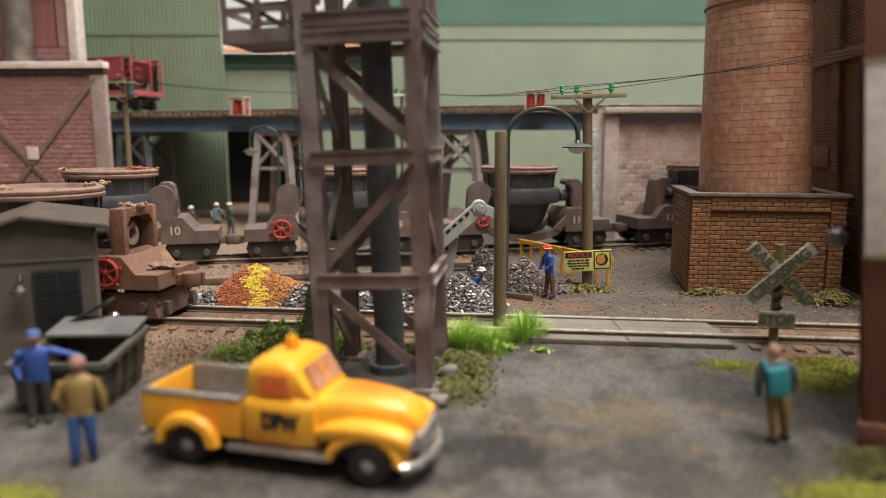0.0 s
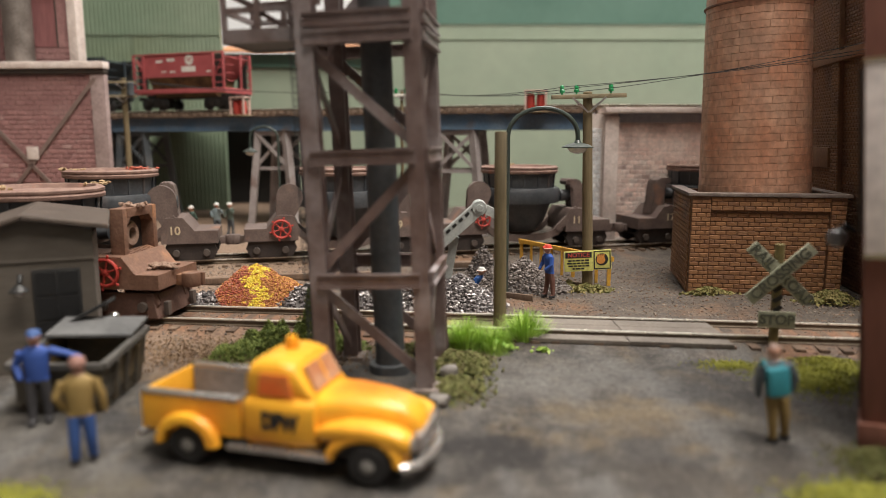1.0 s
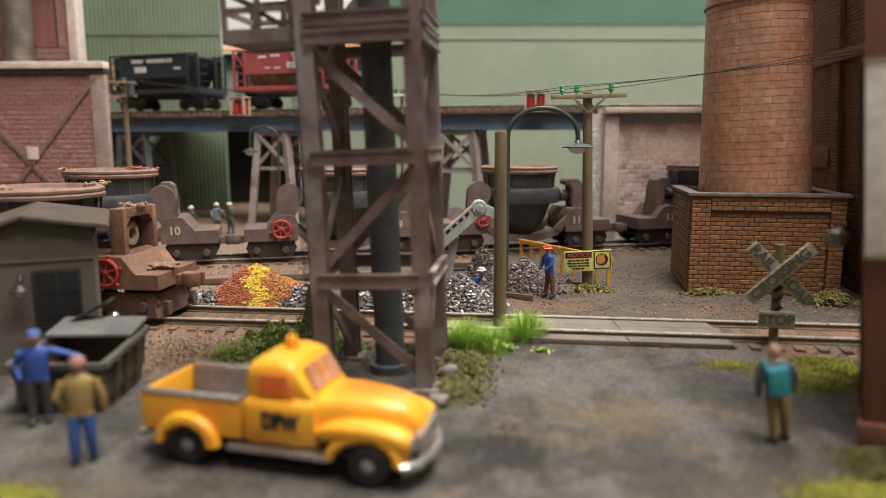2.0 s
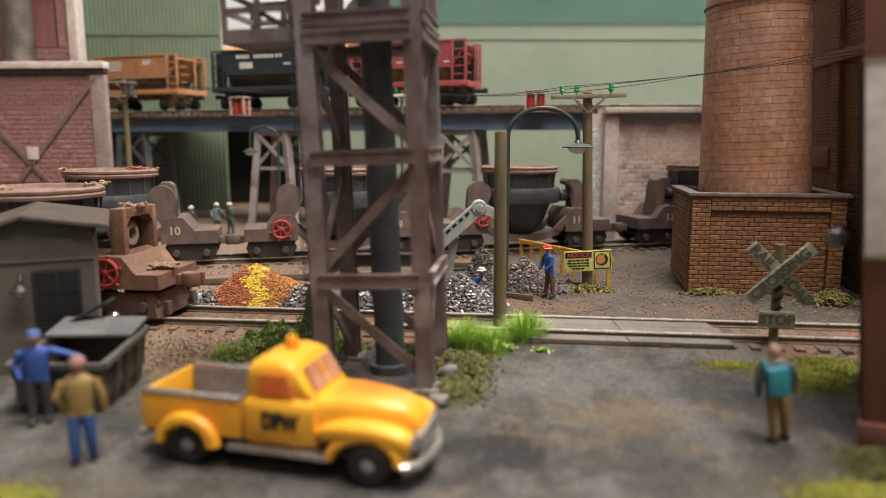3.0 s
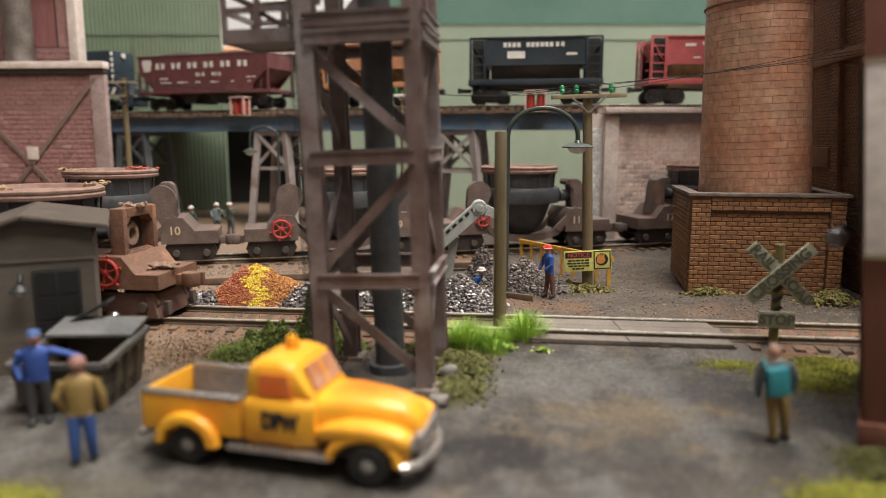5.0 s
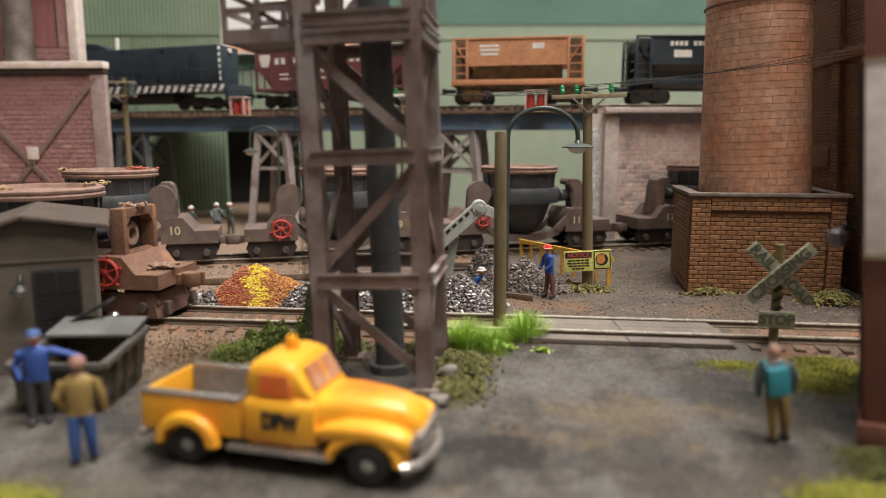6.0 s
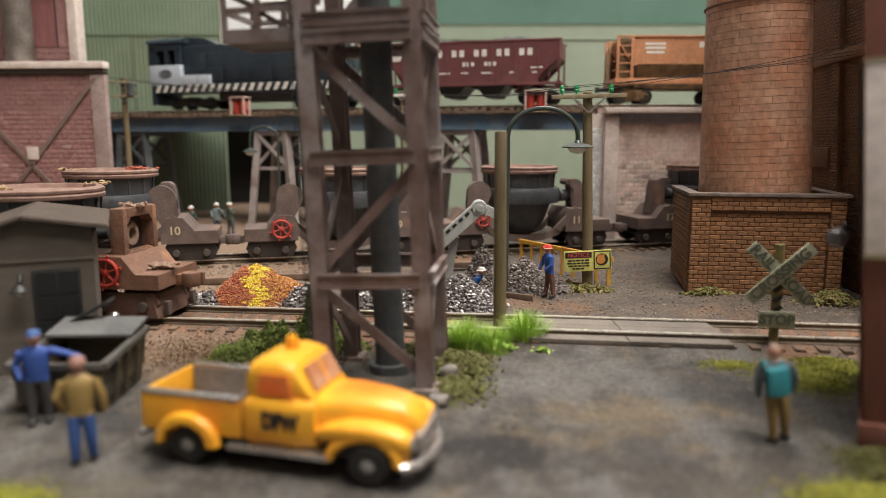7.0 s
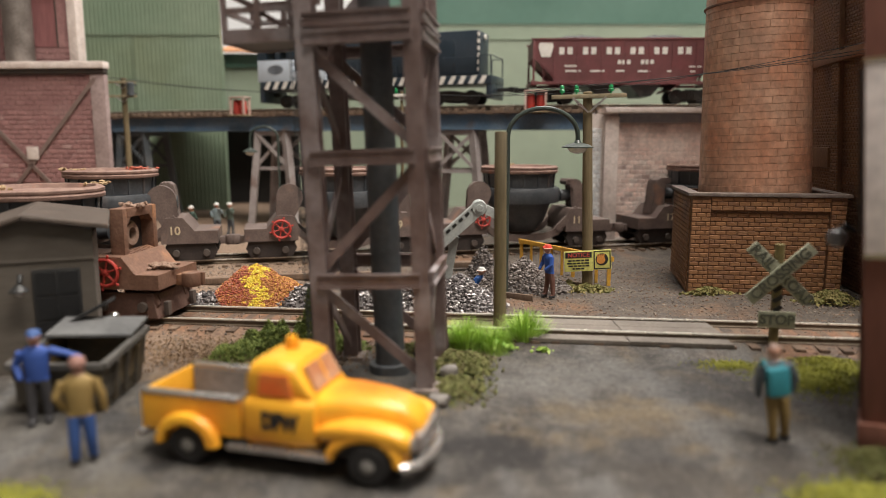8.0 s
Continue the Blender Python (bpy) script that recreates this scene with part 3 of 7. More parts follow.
# ---- abutment ----
def abutment():
    a = thing("brick_abutment", "pale worn brick bridge abutment with concrete cap", "abutment", mm(0, 0, 0))
    b = bmesh.new()
    box(b, 94, 540, 417.5, 460, -1, 76)
    part("wall_core", b, MORTAR_PALE, a)
    brick_field(a, mm(104, 417.5, 0), 80, 71, 4.9, 2.7, BRICK_PALE, limit=300)
    b = bmesh.new()
    box(b, 95.2, 103.6, 414.5, 440, -1, 74, 0.4)
    part("pilaster", b, CONCRETE, a)
    brick_field(a, mm(88.2, 418, 0), 6.6, 68, 3.3, 2.7, mat("whitewashed_brick", (0.82, 0.82, 0.82), (0.70, 0.71, 0.73), 0.85, size=8, rnd=0.12), limit=300)
    b = bmesh.new()
    box(b, 88, 94, 418.1, 440, -1, 76)
    part("wing_core", b, MORTAR_PALE, a)
    b = bmesh.new()
    box(b, 94.6, 540, 411.5, 462, 76.2, 79.4, 0.5)
    part("cap", b, CONCRETE, a, "stained concrete cap")
    b = bmesh.new()
    box(b, 103.8, 190, 415.8, 417.4, 70.8, 76)
    part("frieze", b, mat("blue_grey_course", (0.25, 0.26, 0.29), (0.32, 0.33, 0.35), size=6), a)


abutment()


# ---- tracks ----
def rail_profile(bm, pts, top):
    """A rail along (x, y) points: foot, web and head, its head at height top."""
    prof = [(-1.0, -2.1), (1.0, -2.1), (1.0, -1.8), (0.25, -1.5), (0.25, -0.7), (0.5, -0.5), (0.5, -0.06), (-0.5, -0.06), (-0.5, -0.5), (-0.25, -0.7), (-0.25, -1.5), (-1.0, -1.8)]
    rows = []
    for i, p in enumerate(pts):
        a, c = Vector(pts[max(i - 1, 0)]), Vector(pts[min(i + 1, len(pts) - 1)])
        d = (c - a).normalized()
        nx, ny = -d.y, d.x
        rows.append([bm.verts.new((p[0] + nx * u, p[1] + ny * u, top + v)) for u, v in prof])
    for r0, r1 in zip(rows, rows[1:]):
        for k in range(len(prof)):
            bm.faces.new((r0[k], r0[(k + 1) % len(prof)], r1[(k + 1) % len(prof)], r1[k]))
    bm.faces.new(rows[0][::-1])
    bm.faces.new(rows[-1])


def offset_line(fn, x0, x1, off, n=90):
    out = []
    for i in range(n + 1):
        x = x0 + (x1 - x0) * i / n
        s = (fn(x + 0.5) - fn(x - 0.5))
        k = math.hypot(1, s)
        out.append((x - s / k * off, fn(x) + off / k))
    return out


def strip(bm, pts, w, z0, z1):
    rows = []
    for i, p in enumerate(pts):
        d = (Vector(pts[min(i + 1, len(pts) - 1)]) - Vector(pts[max(i - 1, 0)])).normalized()
        rows.append([bm.verts.new((p[0] - d.y * u, p[1] + d.x * u, z)) for u, z in ((-w / 2, z0), (w / 2, z0), (w / 2, z1), (-w / 2, z1))])
    for r0, r1 in zip(rows, rows[1:]):
        for k in range(4):
            bm.faces.new((r0[k], r0[(k + 1) % 4], r1[(k + 1) % 4], r1[k]))
    bm.faces.new(rows[0][::-1])
    bm.faces.new(rows[-1])


TIE = bmesh.new()
box(TIE, -1.35, 1.35, -14.5, 14.5, -1.7, 0, 0.12)
TIE_MESH = mesh_of("tie", TIE)
TIE_MESH.materials.append(TIMBER)


def track(name, label, fn, x0, x1, top, gap=6.3, skip=None):
    t = thing(name, label, "railway track", mm(0, 0, 0), kind="structure")
    for off in (-8.25, 8.25):
        b = bmesh.new()
        rail_profile(b, offset_line(fn, x0, x1, off), top)
        r = part("rail", b, RAIL, t)
        b = bmesh.new()
        strip(b, offset_line(fn, x0, x1, off), 1.08, top - 0.42, top)
        part("rail_head", b, RAIL_TOP, r, "polished steel rail head")
    x = x0 + 2
    rng = random.Random(int(x0))
    while x < x1:
        s = fn(x + 0.5) - fn(x - 0.5)
        if not (skip and skip(x)):
            o = new("tie", TIE_MESH)
            o.parent = t
            o.matrix_basis = mm(x, fn(x) + rng.uniform(-0.4, 0.4), top - 2.1, 0, 0, math.degrees(math.atan(s)) + rng.uniform(-1.2, 1.2))
        x += gap / math.hypot(1, s)
    return t


track("front_track", "steel rails on brown ties in rusty earth", track_front, -330, 330, 3.6)
track("slag_track", "dull steel rails on worn ties carrying slag cars", track_back, -330, 300, 3.6)
RAIL_Z = 82.4
track("high_line_track", "steel rails on dark ties over the trestle", hi_line, -880, 530, RAIL_Z, 5.6)


def crossing():
    c = thing("road_crossing", "grey planked level crossing between the rails", "crossing", mm(0, 0, 0), kind="structure")
    for x0, x1 in ((25.5, 54.4), (54.6, 83.8)):
        for o0, o1 in ((-14.6, -9.0), (-7.2, 0), (0.15, 7.2), (9.0, 14.0)):
            b = bmesh.new()
            p = [(x0, track_front(x0) + o0), (x1, track_front(x1) + o0), (x1, track_front(x1) + o1), (x0, track_front(x0) + o1)]
            hexa(b, [(x, y, 1.0) for x, y in p] + [(x, y, 3.0 if abs(o0 + o1) < 20 else 2.3) for x, y in p])
            bmesh.ops.bevel(b, geom=b.edges[:], offset=0.15, segments=1, affect="EDGES")
            part("plank", b, CROSS_PANEL, c)


crossing()


# ---- trestle ----
def trestle():
    t = thing("steel_trestle", "high railway trestle with blue-grey girders and timber deck", "trestle", mm(0, 0, 0), kind="structure")
    b = bmesh.new()
    strip(b, offset_line(hi_line, -880, 93, 0), 31, RAIL_Z - 5.6, RAIL_Z - 3.9)
    # hidden rear strip, added only to shade the mill wall below
    strip(b, offset_line(hi_line, -262, 60, 40.5), 49.5, RAIL_Z - 5.6, RAIL_Z - 3.9)
    part("deck", b, TIMBER, t, "ragged brown timber deck with an added shading strip behind")
    for off in (-12.5, 12.5):
        b = bmesh.new()
        line = offset_line(hi_line, -880, 93, off)
        strip(b, line, 1.2, RAIL_Z - 14.5, RAIL_Z - 5.7)
        strip(b, line, 4.5, RAIL_Z - 15.3, RAIL_Z - 14.4)
        strip(b, line, 4.5, RAIL_Z - 6.5, RAIL_Z - 5.65)
        part("girder", b, GIRDER_BLUE, t, "weathered blue plate girder")
    edge = bmesh.new()
    box(edge, -2.6, 2.6, -1.8, 1.8, -1.0, 1.1, 0.15)
    me = mesh_of("deck_plank", edge)
    me.materials.append(TIMBER)
    rng = random.Random(3)
    x = -418
    while x < 90:
        s = hi_line(x + 0.5) - hi_line(x - 0.5)
        k = math.hypot(1, s)
        o = new("deck_plank", me)
        o.parent = t
        o.matrix_basis = mm(x + s / k * 15, hi_line(x) - 15 / k, RAIL_Z - 4.7 + rng.uniform(-0.4, 0.5), 0, 0, math.degrees(math.atan(s)) + rng.uniform(-2, 2))
        x += 5.5 / k
    for cx, m in ((-760, STEEL_BLUE), (-560, STEEL_BLUE), (-380, STEEL_BLUE), (-232, STEEL_BLUE), (-116, GIRDER_GREY), (12, GIRDER_GREY)):
        s = hi_line(cx + 1) - hi_line(cx)
        bent = part("bent", bmesh.new(), m, t, "braced steel trestle leg", mm(cx, hi_line(cx), 0, 0, 0, math.degrees(math.atan(s))))
        for sx in (-1, 1):
            for sy in (-1, 1):
                b = bmesh.new()
                beam(b, (sx * 18, sy * 14, 0), (sx * 11, sy * 11, RAIL_Z - 15.4), 5.0, 4.6)
                part("column", b, m, bent)
        for z, w in ((41, 14),):
            b = bmesh.new()
            for sy in (-1, 1):
                y = sy * (14 - 3 * z / 67)
                beam(b, (-w, y, z), (w, y, z), 1.6, 2.4)
            part("strut", b, m, bent)
        b = bmesh.new()
        for sy in (-1, 1):
            for z0, z1, w0, w1 in ((42, 65, 13.4, 11),):
                y = sy * (14 - 3 * z0 / 67)
                beam(b, (-w0, y, z0), (w1, y, z1), 1.2, 2.2)
                beam(b, (w0, y - 1.3, z0), (-w1, y - 1.3, z1), 1.2, 2.2)
        part("cross_brace", b, m, bent)
        b = bmesh.new()
        box(b, -13, 13, -13, 13, RAIL_Z - 18.5, RAIL_Z - 15.5, 0.3)
        part("cap_beam", b, m, bent)
    # small refuge platforms with fire barrels
    for cx, w in ((-134, 10.5), (58.8, 12)):
        s = hi_line(cx + 1) - hi_line(cx)
        k = math.hypot(1, s)
        p = thing("refuge_platform", "small pale timber refuge stand with two red barrels", "platform", mm(cx + s / k * 20, hi_line(cx) - 20.5 / k, RAIL_Z - 4.3, 0, 0, math.degrees(math.atan(s))), "trestle refuges")
        b = bmesh.new()
        box(b, -w / 2 - 2, w / 2 + 2, -4, 4, -0.9, 0, 0.15)
        part("board", b, ARM_WOOD, p)
        FR = PINK_WOOD
        for x in (-w / 2, w / 2):
            for y in (-3.4, 3.2):
                b = bmesh.new()
                box(b, x - 0.6, x + 0.6, y - 0.6, y + 0.6, 0, 11.2)
                part("post", b, FR, p)
        b = bmesh.new()
        box(b, -w / 2 - 1, w / 2 + 1, -4.2, 4, 11.3, 12.2, 0.1)
        part("top_rail", b, FR, p)
        for x in (-w / 4, w / 4):
            b = bmesh.new()
            lathe(b, [(2.1, 0), (2.5, 2), (2.6, 5), (2.5, 8), (2.1, 10)], 14, (x, 0, 0))
            part("barrel", b, RED_PAINT, p, "bright red barrel")


PINK_WOOD = mat("faded_pink_timber", (0.60, 0.43, 0.38), (0.54, 0.37, 0.32), 0.8, size=4)
trestle()


# ---- steel tower ----
def tower():
    t = thing("steel_lattice_tower", "rust-brown braced steel tower with a standpipe", "tower", mm(-14.7, 176, 0, 0.3, -1.9, -7.5))
    a = 12.4
    corners = [(-a, -a), (a, -a), (a, a), (-a, a)]
    TOP = 150
    for x, y in corners:
        b = bmesh.new()
        hs = bmesh.new()
        w, d, k = 2.0, 2.2, 0.35
        plate(hs, [(-w, -d), (w, -d), (w, -d + 0.6), (k, -d + 0.6), (k, d - 0.6), (w, d - 0.6), (w, d), (-w, d), (-w, d - 0.6), (-w + 0.5, d - 0.6), (-w + 0.5, -d + 0.6), (-w, -d + 0.6)], 0, TOP)
        merge(b, hs, Matrix.Translation((x, y, TOP)) @ Matrix.Rotation(radians(-90), 4, "X"))
        bmesh.ops.recalc_face_normals(b, faces=b.faces[:])
        leg = part("leg", b, STEEL_RUST, t)
        b = bmesh.new()
        box(b, x - 3.6, x + 3.6, y - 3.6, y + 3.6, -2, 0.9, 0.4)
        part("footing", b, STONE_CAP, t, "grimy concrete footing")
    levels = [27.3, 56.4, 83.6, 87.6, 116]
    for z in levels:
        h = 3.0 if z < 80 or z > 100 else 2.6
        for i in range(4):
            (x0, y0), (x1, y1) = corners[i], corners[(i + 1) % 4]
            b = bmesh.new()
            k = 0.0 if i in (0, 2) else 2.2
            dx, dy = (0, -2.4 if i == 0 else 2.4) if i in (0, 2) else (2.3 if i == 1 else -2.3, 0)
            beam(b, (x0 + dx, y0 + dy, z), (x1 + dx, y1 + dy, z), 0.6, h)
            beam(b, (x0 + dx, y0 + dy, z + h / 2), (x1 + dx, y1 + dy, z + h / 2), 1.6, 0.5)
            beam(b, (x0 + dx, y0 + dy, z - h / 2), (x1 + dx, y1 + dy, z - h / 2), 1.6, 0.5)
            part("crossbeam", b, STEEL_RUST, t)
    bays = [(3, 25.5), (29.5, 54.5), (58.5, 81.5), (90, 114)]
    for n, (z0, z1) in enumerate(bays):
        for i in range(4):
            (x0, y0), (x1, y1) = corners[i], corners[(i + 1) % 4]
            up = (n % 2 == 1) if i == 0 else (n % 2 == 0)
            b = bmesh.new()
            za, zb = (z0, z1) if up else (z1, z0)
            beam(b, (x0, y0, za), (x1, y1, zb), 0.7, 2.4)
            part("diagonal", b, STEEL_RUST, t)
    b = bmesh.new()
    lathe(b, [(5.4, -1), (5.4, 2), (3.9, 2.2), (3.9, 150)], 20, (0.6, 2, 0))
    part("standpipe", b, STEEL_BLUE, t, "dark blue-grey riveted standpipe")
    b = bmesh.new()
    box(b, -a + 0.4, a - 0.4, -a + 0.4, a - 0.4, 86.0, 86.7)
    part("landing_floor", b, STEEL_RUST, t, "rusty plate landing")
    # walkway on the outer side
    b = bmesh.new()
    box(b, -34, -15.2, -9, 9, 84.4, 85.4)
    part("walkway_floor", b, STEEL_BLUE, t)
    for y in (-9, 9):
        b = bmesh.new()
        beam(b, (-34, y, 85.6), (-15.2, y, 85.6), 1.0, 3.2)
        part("walkway_beam", b, STEEL_RUST, t)
        for z in (91.5, 96):
            b = bmesh.new()
            beam(b, (-34, y, z), (-15.2, y, z), 0.9, 1.3)
            part("handrail", b, STEEL_RUST, t)
        for x in (-33.4, -25, -17):
            b = bmesh.new()
            beam(b, (x, y, 87.3), (x, y, 96.6), 1.2, 1.2)
            part("rail_post", b, STEEL_RUST, t)
    b = bmesh.new()
    beam(b, (-33.4, -9, 96), (-33.4, 9, 96), 0.9, 1.2)
    beam(b, (-33.4, -9, 91.5), (-33.4, 9, 91.5), 0.9, 1.2)
    beam(b, (-33.6, -9, 85.6), (-33.6, 9, 85.6), 1.0, 3.0)
    part("end_rail", b, STEEL_RUST, t)
    b = bmesh.new()
    beam(b, (-33, -8, 96.5), (-17, -8, 86), 0.7, 1.2)
    part("brace", b, STEEL_RUST, t)
    # caged ladder chain at the corner
    b = bmesh.new()
    for x in (-16.6, -15.4):
        tube(b, [(x, -12, 2), (x, -12, 82)], 0.17, 5)
    z = 3
    while z < 82:
        tube(b, [(-16.6, -12, z), (-15.4, -12, z)], 0.15, 5)
        z += 1.6
    part("ladder", b, STEEL_BLUE, t, "thin dark ladder")


tower()


# ---- slag ladle cars ----
NUMBER_PAINT = mat("cream_number_paint", (0.62, 0.52, 0.36), (0.55, 0.45, 0.3), 0.7, size=3)


SLAG_BOSS = mat("worn_axle_box_iron", (0.07, 0.055, 0.048), (0.1, 0.08, 0.07), 0.6, size=3)


def handwheel(parent, at, r, material=RED_PAINT):
    b = bmesh.new()
    ring = [(r * math.cos(2 * math.pi * k / 20), 0, r * math.sin(2 * math.pi * k / 20)) for k in range(21)]
    tube(b, ring, r * 0.14, 7)
    for k in range(6):
        a = math.pi * k / 3 + 0.3
        tube(b, [(0, 0, 0), (1.28 * r * math.cos(a), 0, 1.28 * r * math.sin(a))], r * 0.085, 6)
        blob(b, 1.3 * r * math.cos(a), 0, 1.3 * r * math.sin(a), r * 0.13, r * 0.13, r * 0.13, 1, 0, 1)
    lathe_y = bmesh.new()
    lathe(lathe_y, [(r * 0.3, -0.5), (r * 0.3, 0.3), (r * 0.15, 0.6)], 12)
    merge(b, lathe_y, Matrix.Rotation(radians(90), 4, "X"))
    return part("handwheel", b, material, parent, "red spoked handwheel", at)


def slag_end(car, look_of, s, dark, number):
    """One end of the car: truck, platform casting, tilting bracket; s is +1 or -1 along the car."""
    end = part("end_frame", bmesh.new(), dark, car)
    b = bmesh.new()
    # platform with a slope towards the ladle
    prof = [(48.2, 13.4), (48.2, 18.2), (40.5, 18.2), (36.2, 23.8), (26, 23.8), (22, 20), (22, 13.4)] if look_of["open"] else [(47.5, 12.2), (47.5, 18.2), (37, 18.2), (32, 24.5), (24.5, 24.5), (22, 20), (22, 12.2)]
    plate(b, [(s * x, z) for x, z in (prof if s > 0 else prof[::-1])], -13, 13)
    bmesh.ops.recalc_face_normals(b, faces=b.faces[:])
    part("platform", b, look_of["body"], end)
    # the bracket that carries the trunnion: gear housing, disc plate or hooked casting
    if look_of["open"]:
        for y in (-8.9, 9.0):
            b = bmesh.new()
            box(b, *sorted((s * 30.4, s * 35.4)), y, y + 2.4, 20, 38.6, 0.35)
            part("bracket", b, look_of["body"], end, "upright housing side")
    if look_of["style"][s] in ("disc", "both"):
        y = -11.4
        mid = 23.0 if look_of["style"][s] == "both" else 25.6
        arc = [(mid + 6.4 * math.cos(a), 33.2 + 6.4 * math.sin(a)) for a in (math.pi * (k / 14 * 1.16 - 0.08) for k in range(15))]
        rnd = [(mid + 7, 20.5)] + arc + [(mid - 4, 27), (mid - 0.4, 20.5)]
        b = bmesh.new()
        plate(b, [(s * x, z) for x, z in (rnd if s > 0 else rnd[::-1])], y, y + 2.6)
        bmesh.ops.recalc_face_normals(b, faces=b.faces[:])
        part("bracket", b, look_of["body"], end, "rounded upright tilting bracket")
    if look_of["style"][s] in ("hook", "both"):
        y = -6.6 if look_of["style"][s] == "hook" else -2.0
        out = [(36.5, 20), (34.6, 26), (34.2, 36), (33.2, 38.6), (30.6, 39.9), (25.4, 39.9), (24.4, 38.6), (24.6, 36.8), (27.6, 36.2), (28.9, 34.6), (29.2, 28), (28.2, 20)]
        if look_of["style"][s] == "both":
            out = [(25 + (x - 30) * 0.72, z + 0.6) for x, z in out]
        b = bmesh.new()
        plate(b, [(s * x, z) for x, z in (out if s > 0 else out[::-1])], y, y + 9.5)
        bmesh.ops.recalc_face_normals(b, faces=b.faces[:])
        bmesh.ops.bevel(b, geom=[e for e in b.edges if e.calc_face_angle(0) > 0.9], offset=0.35, segments=2, affect="EDGES")
        part("bracket", b, look_of["body"], end, "hooked upright trunnion casting")
        b = bmesh.new()
        beam(b, (s * 17, -11.9, 13.5), (s * 29, -11.9, 24.6), 1.6, 3.2)
        part("cradle_arm", b, look_of["body"], end)
        b = bmesh.new()
        t = bmesh.new()
        lathe(t, [(3.0, 0), (3.0, 6)], 16)
        merge(b, t, Matrix.Translation((s * 22.5, y + 4.5, 31)) @ Matrix.Rotation(radians(s * 90), 4, "Y"))
        part("bearing", b, LADLE, end)
    if look_of["open"]:
        b = bmesh.new()
        box(b, *sorted((s * 30.4, s * 35.4)), -6.45, 8.95, 35.6, 38.6, 0.3)
        for y, k in ((-6.5, 1), (9.0, -1)):
            hexa(b, [(s * 30.5, y, 33.4), (s * 35.3, y, 33.4), (s * 35.3, y, 35.6), (s * 30.5, y, 35.6), (s * 30.5, y + k * 0.1, 33.4), (s * 35.3, y + k * 0.1, 33.4), (s * 35.3, y + k * 2.2, 35.6), (s * 30.5, y + k * 2.2, 35.6)])
        part("housing_top", b, look_of["body"], end)
        # near-black plate, so the housing opening is not see-through
        b = bmesh.new()
        box(b, *sorted((s * 30.0, s * 30.9)), -6.4, 8.9, 22, 35.5)
        part("housing_back", b, SLAG_DARK, end, "near-black plate closing the housing back")
        b = bmesh.new()
        for k in range(9):
            beam(b, (s * 33.0, -5.2 + 1.6 * k, 24.4), (s * 36.0, -5.2 + 1.6 * k, 23.4), 0.8, 0.9)
        part("toothed_rack", b, look_of["body"], end)
        b = bmesh.new()
        t = bmesh.new()
        lathe(t, [(2.2, 0), (3.7, 0), (3.7, 2.2), (2.2, 2.2), (2.2, 0)], 24)
        for k in range(20):
            a = 2 * math.pi * k / 20
            beam(t, (3.5 * math.cos(a), 3.5 * math.sin(a), 1.1), (4.4 * math.cos(a), 4.4 * math.sin(a), 1.1), 2.0, 0.6)
        merge(b, t, Matrix.Translation((s * 31.2, -0.6, 29.6)) @ Matrix.Rotation(radians(s * 90), 4, "Y"))
        part("gear", b, CRUST_PALE, end, "toothed tilting gear")
    # truck below
    tr = part("truck", bmesh.new(), dark, car)
    for y in (-11.6, 10.0):
        b = bmesh.new()
        prof = [(22.8, 8.6), (24.2, 12), (45.6, 12), (47, 8.6), (45, 4.6), (40.5, 4.0), (30, 4.0), (25, 4.6)]
        plate(b, [(s * x, z) for x, z in (prof if s > 0 else prof[::-1])], y, y + 1.6)
        bmesh.ops.recalc_face_normals(b, faces=b.faces[:])
        sf = part("side_frame", b, dark, tr)
    if look_of["open"]:
        b = bmesh.new()
        hexa(b, [(s * 43.5, -12.4, 3.8), (s * 47.4, -12.4, 3.8), (s * 47.4, 12.4, 3.8), (s * 43.5, 12.4, 3.8), (s * 43, -11.8, 11.4), (s * 45.2, -11.8, 11.4), (s * 45.2, 11.8, 11.4), (s * 43, 11.8, 11.4)])
        bmesh.ops.recalc_face_normals(b, faces=b.faces[:])
        bmesh.ops.bevel(b, geom=b.edges[:], offset=0.3, segments=1, affect="EDGES")
        part("end_plate", b, dark, tr)
        b = bmesh.new()
        for y in (-9.5, 7.5):
            box(b, *sorted((s * 47.6, s * 49.2)), y, y + 2.2, 4.4, 9.0, 0.25)
        part("guard_bracket", b, SLAG_BOSS, tr)
    for x in (28.4, 42):
        b = bmesh.new()
        disc_y(b, s * x, -11.7, 7.6, 1.7, 1.2, 14)
        part("axle_box", b, SLAG_BOSS, tr)
        b = bmesh.new()
        for y in (-7.2, 9.2):
            disc_y(b, s * x, y, 8.2 - 0.1, 4.5, 2.0, 20)
        tube(b, [(s * x, -8, 8.1), (s * x, 8, 8.1)], 0.9, 8)
        part("wheelset", b, dark, tr)
    b = bmesh.new()
    lift = 2.6 if look_of["open"] else 0.0
    box(b, *sorted((s * 47.5, s * 50.4)), -1.6, 1.6, 10.2 + lift, 13.8 + lift, 0.3)
    lathe(b, [(1.5, 9.6), (2.8, 9.8), (3.0, 10.2), (3.0, 14.0), (2.8, 14.4), (1.5, 14.2)], 18, (s * 52.6, 0, lift))
    box(b, *sorted((s * 53.4, s * 56.2)), 1.2, 3.0, 9.8 + lift, 14.2 + lift, 0.4)
    part("coupler", b, look_of["body"], car)
    if number:
        letters(number, 5.4, car, NUMBER_PAINT, mm(s * (28.2 if not look_of["open"] else 45), -13.12, 18.3 if not look_of["open"] else 15.2), bold=0.08)


